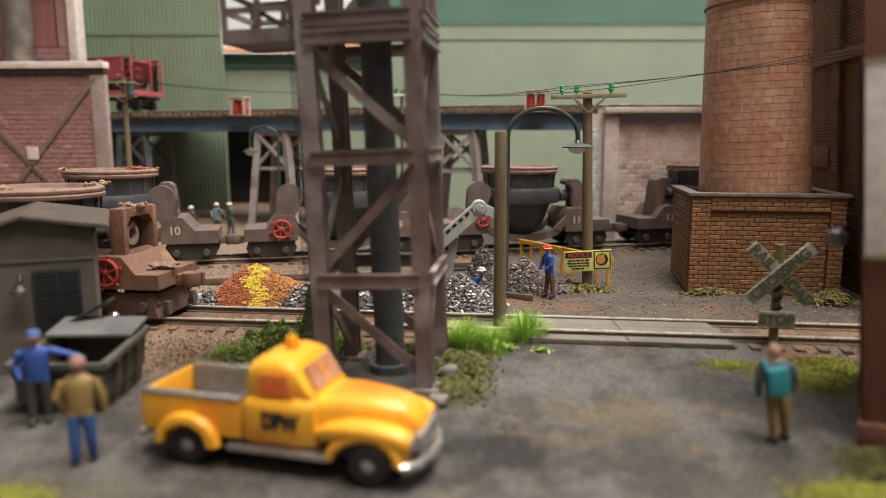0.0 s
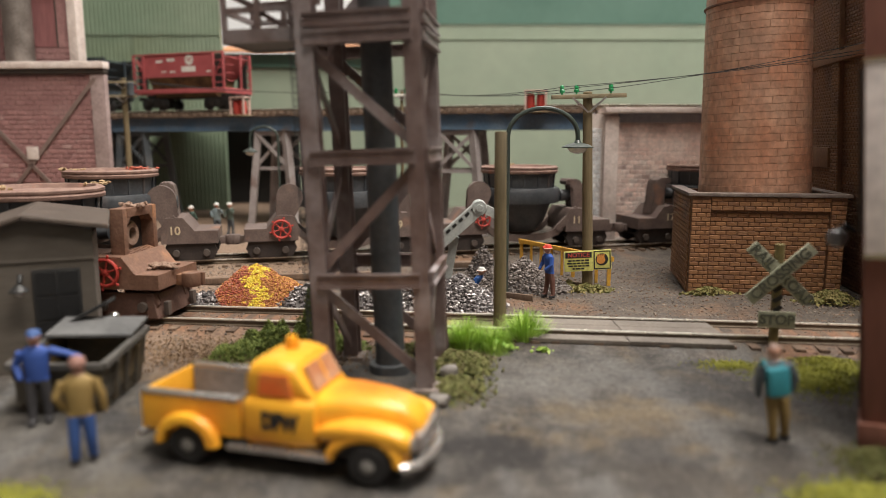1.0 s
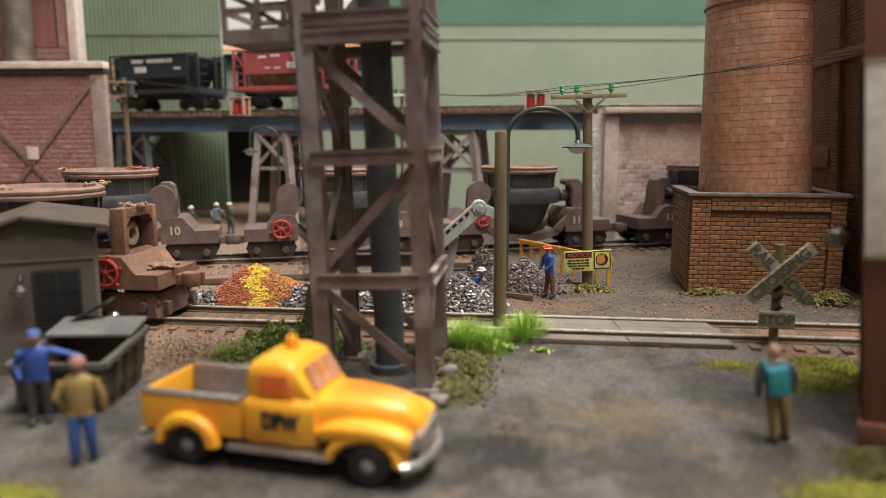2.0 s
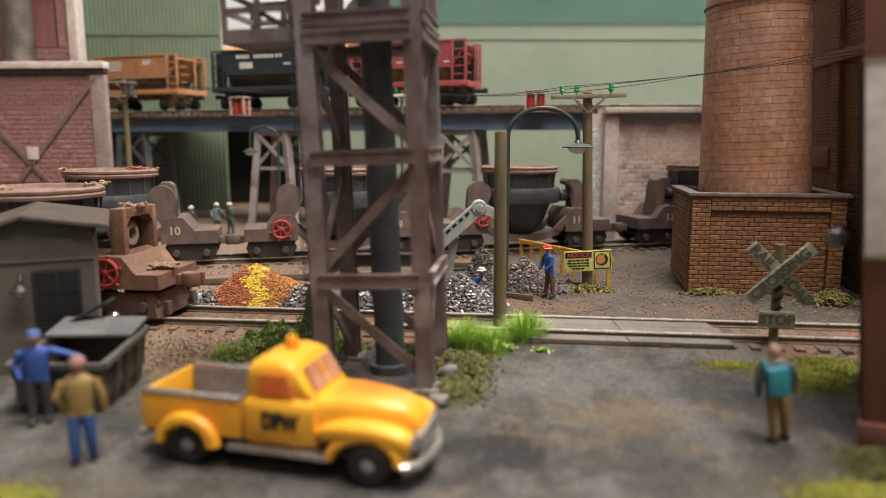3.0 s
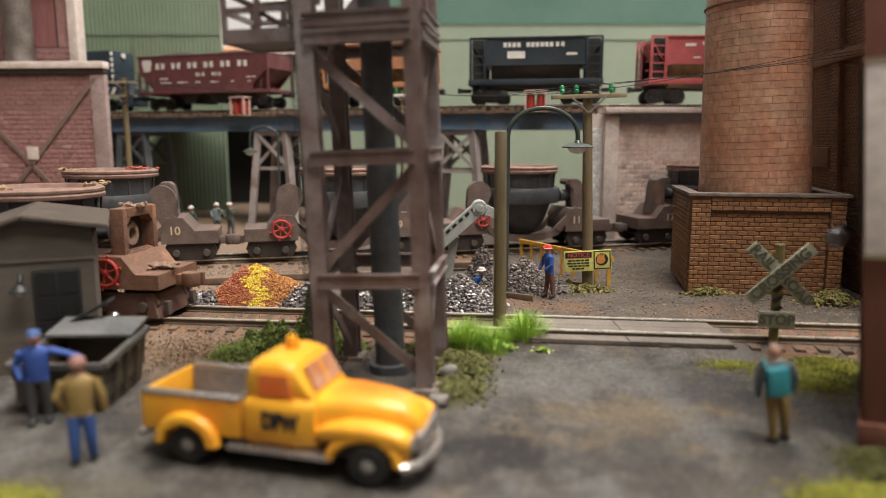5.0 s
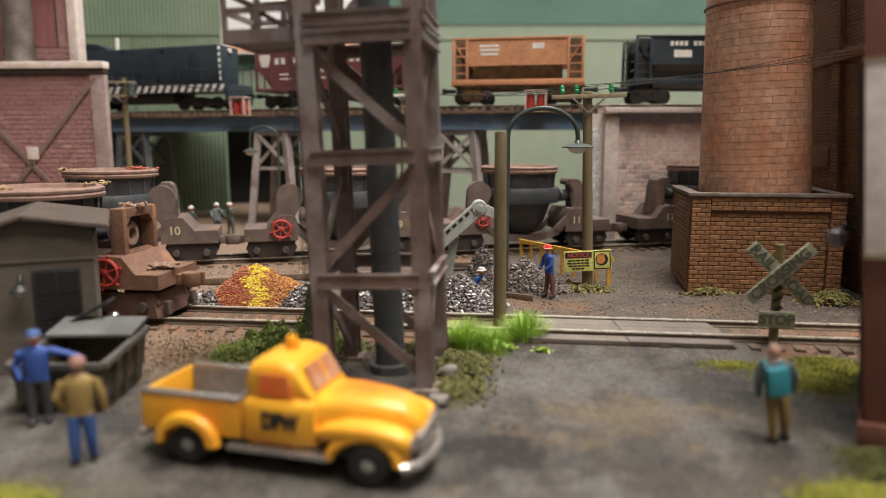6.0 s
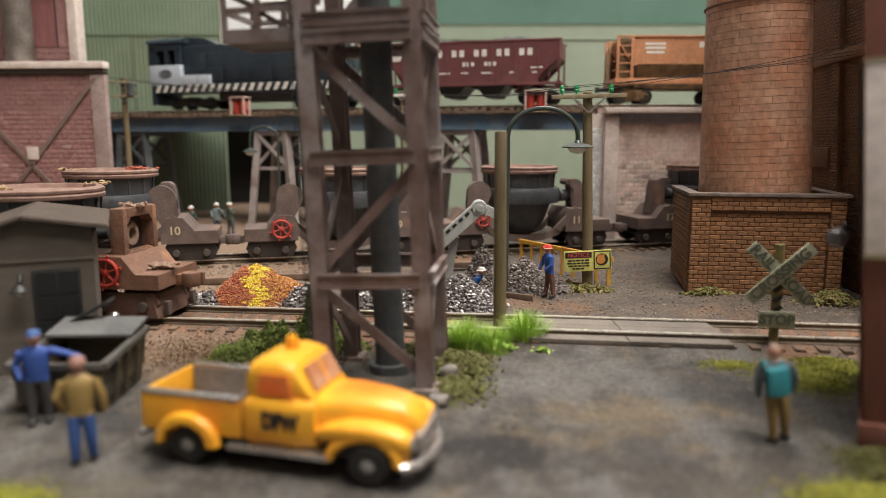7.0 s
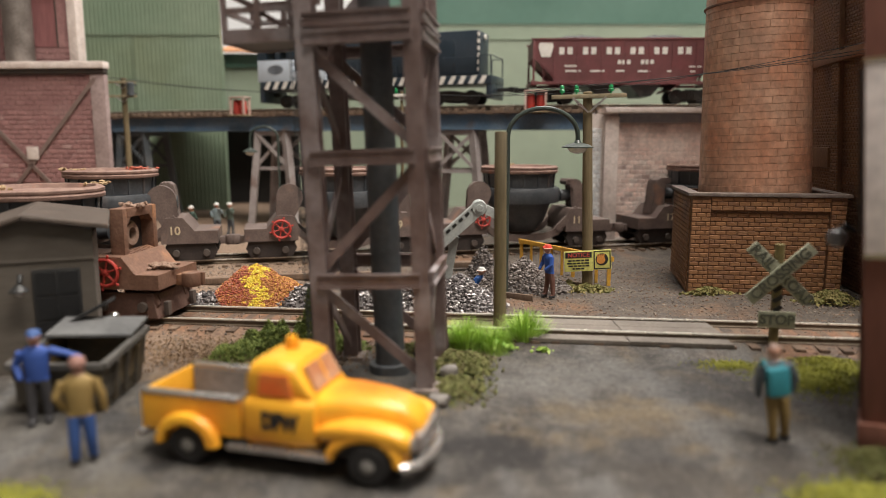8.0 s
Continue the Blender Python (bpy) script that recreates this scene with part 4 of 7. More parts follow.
def slag_car(at, label, numbers, open_ends, wheels, body, scraps, style):
    car = thing("slag_ladle_car", label, "slag car", at, "slag cars")
    look_of = {"open": open_ends, "body": body, "style": style}
    for s in (1, -1):
        slag_end(car, look_of, s, SLAG_RUST_DARK if open_ends else SLAG_DARK, numbers[s])
    # cradle ring and sills that carry the pot
    b = bmesh.new()
    lathe(b, [(18.4, 26), (21.4, 26.3), (21.8, 28), (21.8, 32.5), (21.2, 34), (18.4, 34.2), (18.4, 26)], 36)
    sunk = mm(0, 0, -2.0 if open_ends else 0.0)
    part("cradle_ring", b, LADLE, car, "heavy dark ladle ring", mm(0, 0, 0 if open_ends else 1.6))
    for y in (-12.2, 10.4):
        b = bmesh.new()
        path = [(-24, 21), (-19, 15.5), (-12, 12), (0, 10.8), (12, 12), (19, 15.5), (24, 21), (24, 16.5), (18, 10.5), (10, 8), (0, 7.2), (-10, 8), (-18, 10.5), (-24, 16.5)]
        plate(b, path, y, y + 1.8)
        bmesh.ops.recalc_face_normals(b, faces=b.faces[:])
        part("side_sill", b, body, car, "bowed side sill")
    for s in (-1, 1):
        b = bmesh.new()
        t = bmesh.new()
        lathe(t, [(2.6, 0), (2.6, 5)], 16)
        merge(b, t, Matrix.Translation((s * 20.6, 0, 30)) @ Matrix.Rotation(radians(s * 90), 4, "Y"))
        part("trunnion", b, LADLE, car)
    # the pot
    b = bmesh.new()
    lathe(b, [(6, 12), (9, 12.6), (13.6, 18), (16.6, 26), (18.2, 33), (19.0, 44.2), (17.2, 44.2), (16.4, 34), (10, 24), (0.3, 22)], 40)
    pot = part("ladle_pot", b, LADLE, car, "sooty cast iron slag pot", sunk)
    for k in range(16):
        a = 2 * math.pi * (k + 0.5) / 16
        b = bmesh.new()
        beam(b, (18.4 * math.cos(a), 18.4 * math.sin(a), 34.5), (19.1 * math.cos(a), 19.1 * math.sin(a), 43.5), 1.0, 1.0)
        part("rib", b, LADLE, pot)
    b = bmesh.new()
    lathe(b, [(17.6, 43.4), (19.6, 43.2), (20.6, 43.6), (20.8, 44.6), (20.2, 45.2), (20.6, 45.6), (20.7, 46.4), (19.6, 47.1), (18.0, 47.0), (17.3, 45.5)], 44)
    for v in b.verts:
        v.co.z += 0.16 * noise.noise(v.co * 0.2)
    part("rim", b, LADLE_RIM, car, "scaled rust-pink double rim", sunk)
    rng = random.Random(int(abs(at.translation.x) * 1000))
    for cx, cy, n, m in scraps:
        b = bmesh.new()
        for i in range(n):
            blob(b, cx + rng.gauss(0, 2.6), cy + rng.gauss(0, 1.6), rng.uniform(-0.2, 0.9) + ((45.0 if open_ends else 47.0) if cx < 18 else 38.8 if cx < 36 else 18.8), rng.uniform(0.5, 1.3), rng.uniform(0.5, 1.1), rng.uniform(0.3, 0.8), i, 0.5, 1)
        part("slag_crust", b, m, car, "lumpy slag crust")
    for x, y, z, r in wheels:
        handwheel(car, mm(x, y, z), r)
    return car


SLAG_RUST_DARK = mat("dark_rusty_truck_iron", (0.085, 0.042, 0.032), (0.125, 0.07, 0.052), 0.7, size=5)
CRUST_TAN = mat("tan_slag_crust", (0.42, 0.30, 0.17), (0.28, 0.19, 0.11), 0.9, size=2)
CRUST_RED = mat("red_slag_crust", (0.45, 0.09, 0.05), (0.32, 0.10, 0.07), 0.9, size=2)
CRUST_PALE = mat("pale_slag_dust", (0.30, 0.20, 0.15), (0.22, 0.14, 0.10), 0.9, size=2)
SLAG_DARKBODY = mat("dull_brown_slag_car_casting", (0.115, 0.083, 0.074), (0.165, 0.122, 0.108), 0.6, size=6, bump=0.18, c3=(0.28, 0.15, 0.10), edge=0.6)


def rail_angle(fn, x):
    return math.degrees(math.atan(fn(x + 0.5) - fn(x - 0.5)))


x = -136
slag_car(mm(x, track_front(x), 0, 0, 0, rail_angle(track_front, x)), "rusty brown slag ladle car with red handwheel on front track", {1: "", -1: ""}, True,
         [(31, -13.8, 18.8, 4.2)], SLAG_CAR, [(-6, -14, 18, CRUST_TAN), (12, 16, 12, CRUST_TAN), (42.5, -1, 130, CRUST_PALE), (33, 1, 30, CRUST_PALE)], {1: "", -1: ""})
for x, nums, wh, sc, lab, style in ((-156, {1: "10", -1: ""}, [], [(12, 2, 30, CRUST_RED), (-14, -8, 10, CRUST_TAN)], "brown slag ladle car with cream number ten and red crust", {1: "both", -1: "disc"}),
                             (-52, {1: "9", -1: ""}, [(-30, -14.2, 18, 4.2)], [], "brown slag ladle car with a red handwheel beneath the trestle", {1: "hook", -1: "disc"}),
                             (41, {1: "11", -1: ""}, [(-24, -14.2, 20, 3.4)], [(-4, 8, 8, CRUST_TAN)], "dark slag ladle car with cream number eleven", {1: "hook", -1: "disc"}),
                             (150, {1: "", -1: "17"}, [], [], "dark slag ladle car with cream number seventeen", {1: "disc", -1: "hook"})):
    slag_car(mm(x, track_back(x), 0, 0, 0, rail_angle(track_back, x)), lab, nums, False, wh, SLAG_DARKBODY, sc, style)


# ---- the ore train on the high line ----
def freight_truck(parent, x, m, length=17.0):
    t = part("truck", bmesh.new(), m, parent, "", mm(x, 0, 0))
    h = length / 2
    for y in (-9.6, 8.6):
        b = bmesh.new()
        out = [(-h - 2.2, 6.4), (-h, 7.6), (-3, 9.6), (3, 9.6), (h, 7.6), (h + 2.2, 6.4), (h + 1.6, 3.6), (h - 2.2, 3.6), (3.4, 2.2), (-3.4, 2.2), (-h + 2.2, 3.6), (-h - 1.6, 3.6)]
        plate(b, out, y, y + 1.2)
        for s in (-1.6, 0, 1.6):
            tube(b, [(s, y - 0.3, 3.2), (s, y - 0.3, 8.4)], 0.7, 7)
        bmesh.ops.recalc_face_normals(b, faces=b.faces[:])
        part("side_frame", b, m, t)
    for dx in (-h, h):
        b = bmesh.new()
        for y in (-6.9, 8.9):
            disc_y(b, dx, y, 4.9, 4.9, 1.9, 20)
        tube(b, [(dx, -7, 4.9), (dx, 7, 4.9)], 0.7, 8)
        for y in (-10.2, 10.6):
            disc_y(b, dx, y, 4.9, 1.3, 0.7, 10)
        part("wheelset", b, BLACK, t)
    return t


def couplers(car, half):
    for s in (-1, 1):
        b = bmesh.new()
        box(b, *sorted((s * half, s * (half + 8.0))), -1.4, 1.4, 8.6, 11.2, 0.2)
        box(b, *sorted((s * (half + 7.0), s * (half + 9.6))), -1.9, 1.9, 8.2, 11.8, 0.4)
        part("coupler", b, BLACK, car)


def bars(car, m, rows, y):
    """Lettering that cannot be read: plain bars (x, z, width, height)."""
    for x, z, w, h in rows:
        b = bmesh.new()
        box(b, x - w / 2, x + w / 2, y, y + 0.12, z - h / 2, z + h / 2)
        part("marking", b, m, car)


def ore_car(label, paint, under, marks, roundel):
    car = thing("ore_car", label, "ore wagon", mm(0, 0, 0), "train on the trestle")
    W = 15.5
    b = bmesh.new()
    # hopper: upright upper sides, sloping below
    for y in (-W, W - 1):
        box(b, -33, 33, y, y + 1, 25.4, 42.5)
    part("hopper_body", b, paint, car)
    b = bmesh.new()
    ring = [(-W + 0.1, 25.3), (-8, 10.5), (8, 10.5), (W - 0.1, 25.3)]
    r0 = [b.verts.new((-30, y, z)) for y, z in ring]
    r1 = [b.verts.new((30, y, z)) for y, z in ring]
    for k in range(4):
        b.faces.new((r0[k], r0[(k + 1) % 4], r1[(k + 1) % 4], r1[k]))
    b.faces.new(r0)
    b.faces.new(r1[::-1])
    bmesh.ops.recalc_face_normals(b, faces=b.faces[:])
    part("hopper_slope", b, under if paint is ORE_BLACK else UNDER_RUST, car, "dark sloping hopper bottom")
    for s in (-1, 1):
        b = bmesh.new()
        box(b, *sorted((s * 32.4, s * 33.4)), -W + 1, W - 1, 26, 42.5)
        part("end_sheet", b, paint, car)
        b = bmesh.new()
        beam(b, (s * 33, 0, 25), (s * 43, 0, 40), 28, 0.8)
        part("slope_sheet", b, paint, car)
    for y in (-W - 0.6, W - 0.4):
        b = bmesh.new()
        box(b, -44.5, 44.5, y, y + 1.0, 42.3, 43.6, 0.15)
        part("top_rail", b, paint, car)
        b = bmesh.new()
        box(b, -45, 45, y, y + 1.2, 12.8, 16.4, 0.15)
        part("side_sill", b, paint, car)
        for x in (-43.8, -34.2, 34.2, 43.8):
            b = bmesh.new()
            box(b, x - 0.9, x + 0.9, y, y + 1.1, 16.4, 42.4, 0.1)
            part("side_post", b, paint, car)
        for s in (-1, 1):
            # added dark panel paints the shade in the gaps behind the rungs
            b = bmesh.new()
            yi = y + 3.4 if y < 0 else y - 2.4
            box(b, *sorted((s * 33.5, s * 42.8)), yi, yi + 0.5, 16.4, 42.3)
            part("cage_panel", b, under, car)
            for z in (20.5, 26, 31.5, 37):
                b = bmesh.new()
                beam(b, (s * 34.5, y + 0.2, z), (s * 43.5, y + 0.2, z), 0.5, 0.9)
                part("ladder_rung", b, paint, car)
    for s in (-1, 1):
        b = bmesh.new()
        box(b, *sorted((s * 44, s * 45.4)), -W, W, 12.4, 16.4, 0.15)
        part("end_sill", b, paint, car)
        b = bmesh.new()
        for z in (22, 28, 34, 40):
            beam(b, (s * 44.2, -12, z), (s * 44.2, -5, z), 0.5, 0.7)
        box(b, *sorted((s * 43.6, s * 44.8)), 3.4, 4.6, 16, 43, 0.1)
        part("end_ladder", b, paint, car)
    b = bmesh.new()
    box(b, -44, 44, -3, 3, 9.2, 12.8)
    part("centre_sill", b, under, car)
    for x in (-31, 31):
        freight_truck(car, x, under)
    couplers(car, 45)
    bars(car, WHITE_PAINT, marks, -W - 0.13)
    if roundel:
        b = bmesh.new()
        disc_y(b, roundel[0], -W, roundel[1], 4.0, 0.14, 24)
        part("marking", b, WHITE_PAINT, car)
        bars(car, paint, [(roundel[0], roundel[1] + 0.9, 4.8, 0.5), (roundel[0], roundel[1] - 0.9, 4.2, 0.5)], -W - 0.3)
    return car


ORE_RED = mat("faded_oxide_red_wagon_paint", (0.43, 0.095, 0.10), (0.36, 0.075, 0.08), 0.55, size=14, c3=(0.28, 0.06, 0.05), edge=0.62, grain=0.08)
ORE_BLACK = mat("black_wagon_paint", (0.024, 0.034, 0.043), (0.036, 0.047, 0.057), 0.42, size=14, grain=0.1)
ORE_ORANGE = mat("rusty_orange_wagon_paint", (0.56, 0.27, 0.14), (0.48, 0.215, 0.105), 0.6, size=10, c3=(0.42, 0.20, 0.11), edge=0.6)
UNDER_DARK = mat("black_underframe", (0.02, 0.019, 0.018), (0.035, 0.03, 0.026), 0.6, size=6)
UNDER_RUST = mat("ochre_rusted_underframe", (0.20, 0.12, 0.05), (0.09, 0.06, 0.035), 0.75, size=7)
HOPPER_RED = mat("dark_tuscan_red_wagon_paint", (0.155, 0.05, 0.053), (0.12, 0.04, 0.042), 0.55, size=14, c3=(0.18, 0.075, 0.07), edge=0.62, grain=0.1)
LOCO_BLACK = mat("blue_black_locomotive_paint", (0.02, 0.032, 0.046), (0.03, 0.042, 0.057), 0.38, size=14, grain=0.08)
LOCO_GREY = mat("light_grey_locomotive_panel", (0.52, 0.58, 0.66), (0.47, 0.53, 0.60), 0.5, size=14, grain=0.05)
COAL = mat("coal_load", (0.022, 0.021, 0.021), (0.04, 0.038, 0.036), 0.6, size=2, bump=0.3)
BARS_ORE = [(-8, 38.5, 7.5, 2.2), (-19.5, 37.6, 7, 1.8), (-15, 29.6, 5, 1.1), (-6.5, 29.4, 5.5, 1.1), (10.5, 31.2, 13.5, 4.2), (30, 29, 4.5, 1)]

red_car = ore_car("faded red ore wagon with white markings and roundel", ORE_RED, UNDER_DARK, [(x + 1.5 if x < 0 else x, z, w, h) for x, z, w, h in BARS_ORE], (11.5, 38.2))
black_car = ore_car("black ore wagon with white lettering bars", ORE_BLACK, UNDER_DARK,
                    [(-20.5 + 3.1 * i, 38.4, 2.3, 2.9) for i in range(12) if i not in (4, 11)] + [(14.5, 38.4, 2.2, 2.9), (18, 38.4, 2.2, 2.9), (-13, 32, 12, 4.6), (24, 32.2, 7, 1.6)], None)
orange_car = ore_car("rusty orange ore wagon with pale panels", ORE_ORANGE, UNDER_RUST, [(-19, 38.2, 13.5, 1.6), (-19, 35.6, 13.5, 1.6), (-19, 32.8, 12, 1.6), (14, 37.6, 8, 3.6)], None)

for wagon in (red_car, black_car, orange_car):
    wagon.scale = (0.9, 1.0, 0.92)


def hopper_car():
    car = thing("hopper_car", "dark red coal hopper with white lettering and coal load", "hopper wagon", mm(0, 0, 0), "train on the trestle")
    W = 16.0
    for y in (-W, W - 0.9):
        b = bmesh.new()
        plate(b, [(-60, 40.4), (-60, 29.5), (-45, 17), (-45, 14), (45, 14), (45, 17), (60, 29.5), (60, 40.4)], y, y + 0.9)
        bmesh.ops.recalc_face_normals(b, faces=b.faces[:])
        part("side_sheet", b, HOPPER_RED, car)
        b = bmesh.new()
        box(b, -61, 61, y - 0.3, y + 1.2, 40.2, 41.6, 0.15)
        part("top_rail", b, HOPPER_RED, car)
        for x in (-59.4, -46.2, -30.9, -15.5, -0.2, 15.1, 30.4, 45.8, 59.4):
            b = bmesh.new()
            if abs(x) > 50:
                box(b, x - 0.7, x + 0.7, y - 0.25, y + 1.1, 14.5, 40.2, 0.1)
            else:
                yy = y - 0.28 if y < 0 else y + 0.9
                box(b, x - 0.55, x + 0.55, yy, yy + 0.28, 14, 40.2)
            part("side_post", b, HOPPER_RED, car)
        b = bmesh.new()
        box(b, -61, 61, y - 0.2, y + 1.1, 12.2, 14.2, 0.15)
        part("side_sill", b, HOPPER_RED, car)
    for s in (-1, 1):
        b = bmesh.new()
        hexa(b, [(s * 60, -W + 1, 29.4), (s * 60, W - 1, 29.4), (s * 30, W - 1, 8), (s * 30, -W + 1, 8), (s * 60, -W + 1, 30.4), (s * 60, W - 1, 30.4), (s * 30, W - 1, 9), (s * 30, -W + 1, 9)])
        bmesh.ops.recalc_face_normals(b, faces=b.faces[:])
        part("slope_sheet", b, HOPPER_RED, car)
        b = bmesh.new()
        box(b, *sorted((s * 59.2, s * 60)), -W + 1, W - 1, 30.4, 40.4)
        part("end_sheet", b, HOPPER_RED, car)
        b = bmesh.new()
        box(b, *sorted((s * 57, s * 61)), -W, W, 12, 14.6, 0.15)
        part("end_sill", b, HOPPER_RED, car)
        b = bmesh.new()
        beam(b, (s * 48, -W + 3, 14), (s * 57, -W + 3, 29), 0.9, 0.9)
        beam(b, (s * 53, -W + 1, 14), (s * 53, -W + 1, 24), 0.9, 0.9)
        part("end_brace", b, HOPPER_RED, car)
        b = bmesh.new()
        hexa(b, [(s * 14 - 4, -13, 5), (s * 14 + 4, -13, 5), (s * 14 + 4, 13, 5), (s * 14 - 4, 13, 5), (s * 14 - 11, -14, 13), (s * 14 + 11, -14, 13), (s * 14 + 11, 14, 13), (s * 14 - 11, 14, 13)])
        part("hopper_bay", b, BLACK, car)
        freight_truck(car, s * 45, UNDER_DARK)
    vs = grid_mesh("coal_load", [-58 + 2 * i for i in range(59)], [-15 + 1.5 * i for i in range(21)],
                   lambda x, y: 41.2 + 3.8 * max(0, 1 - ((abs(x) - 28) / 22) ** 2) * max(0, 1 - (y / 15) ** 2) + 1.4 * noise.noise(Vector((x * 0.5, y * 0.5, 0))))
    ob = new("coal_load", vs)
    vs.materials.append(COAL)
    ob.parent = car
    tagged(ob, "heaped black coal")
    couplers(car, 61)
    # six pairs of letters as plain bars, a keystone and small bars
    for i in range(6):
        x = -38.5 + 15.3 * i
        for dx in (-2.9, 2.4):
            bars(car, WHITE_PAINT, [(x + dx, 33.5, 3.3, 4.4)], -W - 0.14)
    b = bmesh.new()
    plate(b, [(-55.8, 38.6), (-56.6, 36), (-54.6, 29.6), (-48.8, 29.6), (-46.8, 36), (-47.6, 38.6)], -W - 0.16, -W - 0.02)
    bmesh.ops.recalc_face_normals(b, faces=b.faces[:])
    part("marking", b, WHITE_PAINT, car)
    bars(car, WHITE_PAINT, [(-4 + 3 * i, 26.4, 2.2, 2.6) for i in range(3)] + [(11 + 3 * i, 26.4, 2.2, 2.6) for i in range(3)]
         + [(-35, 24, 9, 1), (-34, 20.8, 10, 1), (-18, 20.8, 9, 1), (-3, 20.8, 6, 1), (12, 20.6, 8, 1), (29, 20.6, 4, 1), (45, 23.4, 8, 1), (44, 20.4, 4, 1)], -W - 0.14)
    return car


hopper = hopper_car()
hopper.scale = (0.925, 1.0, 0.93)


def locomotive():
    lo = thing("diesel_switcher", "blue-black diesel switcher with grey cab panel and tiger stripes", "locomotive", mm(0, 0, 0), "train on the trestle")
    W = 15.0
    b = bmesh.new()
    box(b, -76, 70, -W, W, 13.0, 18.6, 0.2)
    part("frame", b, LOCO_BLACK, lo)
    # slanted white stripes along the frame
    for i in range(24):
        x = -73 + 5.9 * i
        b = bmesh.new()
        plate(b, [(x, 13.2), (x + 2.9, 13.2), (x + 5.3, 18.4), (x + 2.4, 18.4)], -W - 0.2, -W - 0.02)
        bmesh.ops.recalc_face_normals(b, faces=b.faces[:])
        part("stripe", b, WHITE_PAINT, lo)
    b = bmesh.new()
    box(b, -53, 62, -11.5, 11.5, 19.3, 47.5, 1.6)
    hood = part("hood", b, LOCO_BLACK, lo)
    for i in range(8):
        x = -46 + 12 * i
        b = bmesh.new()
        box(b, x, x + 10.6, -11.75, -11.45, 22, 42, 0.1)
        d = part("hood_door", b, LOCO_BLACK, hood)
        b = bmesh.new()
        for z in (26, 32, 38):
            box(b, x + 9.2, x + 10, -11.95, -11.76, z - 0.5, z + 0.5)
        part("latch", b, UNDER_DARK, d)
    for z in range(6):
        b = bmesh.new()
        box(b, 61.2, 62.3, -11.9, -10.4, 21.5 + z * 4.4, 24 + z * 4.4)
        part("stripe", b, WHITE_PAINT, lo)
    b = bmesh.new()
    box(b, -77.5, -53.2, -14.5, 14.5, 18.7, 33.5, 0.3)
    part("cab_lower", b, LOCO_GREY, lo, "light grey cab panel")
    b = bmesh.new()
    for x0, x1 in ((-77.5, -71.5), (-65, -62.5), (-57, -53.2)):
        box(b, x0, x1, -14.5, 14.5, 33.6, 46.5)
    box(b, -77.5, -53.2, -14.5, 14.5, 44, 50, 0.3)
    part("cab_upper", b, LOCO_BLACK, lo)
    b = bmesh.new()
    prof = [(-15.4, 49.6), (15.4, 49.6), (14.5, 51.6), (8, 54), (0, 54.8), (-8, 54), (-14.5, 51.6)]
    r0 = [b.verts.new((-79, y, z)) for y, z in prof]
    r1 = [b.verts.new((-52, y, z)) for y, z in prof]
    for k in range(7):
        b.faces.new((r0[k], r0[(k + 1) % 7], r1[(k + 1) % 7], r1[k]))
    b.faces.new(r0[::-1])
    b.faces.new(r1)
    bmesh.ops.recalc_face_normals(b, faces=b.faces[:])
    part("cab_roof", b, LOCO_BLACK, lo)
    b = bmesh.new()
    box(b, -53, -31, -14.6, -11.6, 18.7, 25.5, 0.3)
    part("battery_box", b, LOCO_GREY, lo, "light grey step box")
    b = bmesh.new()
    t = bmesh.new()
    lathe(t, [(3.5, 0), (4.2, 0), (4.2, 0.15), (3.5, 0.15), (3.5, 0)], 24)
    merge(b, t, Matrix.Translation((-65, -14.52, 26.8)) @ Matrix.Rotation(radians(90), 4, "X") @ Matrix.Diagonal((1.3, 0.8, 1, 1)))
    part("marking", b, mat("faint_blue_grey_marking", (0.3, 0.33, 0.38), size=6), lo)
    b = bmesh.new()
    lathe(b, [(1.5, 47.2), (1.4, 58), (1.0, 58.2)], 14, (-28, 0, 0))
    part("exhaust_stack", b, WHITE_PAINT, lo, "pale exhaust stack")
    b = bmesh.new()
    plate(b, [(-53, 47.2), (-30, 47.2), (-33, 49.8), (-40, 53), (-47, 54), (-53, 54)], -5, 5)
    bmesh.ops.recalc_face_normals(b, faces=b.faces[:])
    part("hood_fairing", b, LOCO_BLACK, lo)
    b = bmesh.new()
    box(b, -26, 26, -12, 12, 6, 14, 0.8)
    part("fuel_tank", b, UNDER_DARK, lo)
    for x in (-48, 44):
        freight_truck(lo, x, UNDER_DARK, 26)
    b = bmesh.new()
    for y in (-14, 14):
        for x in (63, 69.4):
            tube(b, [(x, y, 19), (x, y, 31)], 0.35, 6)
        tube(b, [(63, y, 31), (69.4, y, 31)], 0.35, 6)
    tube(b, [(69.4, -14, 31), (69.4, 14, 31)], 0.35, 6)
    part("handrail", b, LOCO_BLACK, lo)
    b = bmesh.new()
    tube(b, [(-52, -14.4, 30), (62, -14.4, 30)], 0.3, 6)
    for x in range(-40, 60, 18):
        tube(b, [(x, -14.4, 19), (x, -14.4, 30)], 0.25, 6)
    part("side_handrail", b, LOCO_BLACK, lo)
    for x in (-75, 68.5):
        b = bmesh.new()
        box(b, x - 1.5, x + 1.5, -14.5, 14.5, 4, 14.2, 0.3)
        part("footboard", b, LOCO_BLACK, lo)
    couplers(lo, 70)
    b = bmesh.new()
    t = bmesh.new()
    lathe(t, [(1.8, 0), (1.8, 1)], 14)
    merge(b, t, Matrix.Translation((62.2, 0, 44)) @ Matrix.Rotation(radians(90), 4, "Y"))
    part("headlight", b, WHITE_PAINT, lo, "round pale headlight")
    return lo


switcher = locomotive()
switcher.scale = (1.136, 1.0, 0.96)

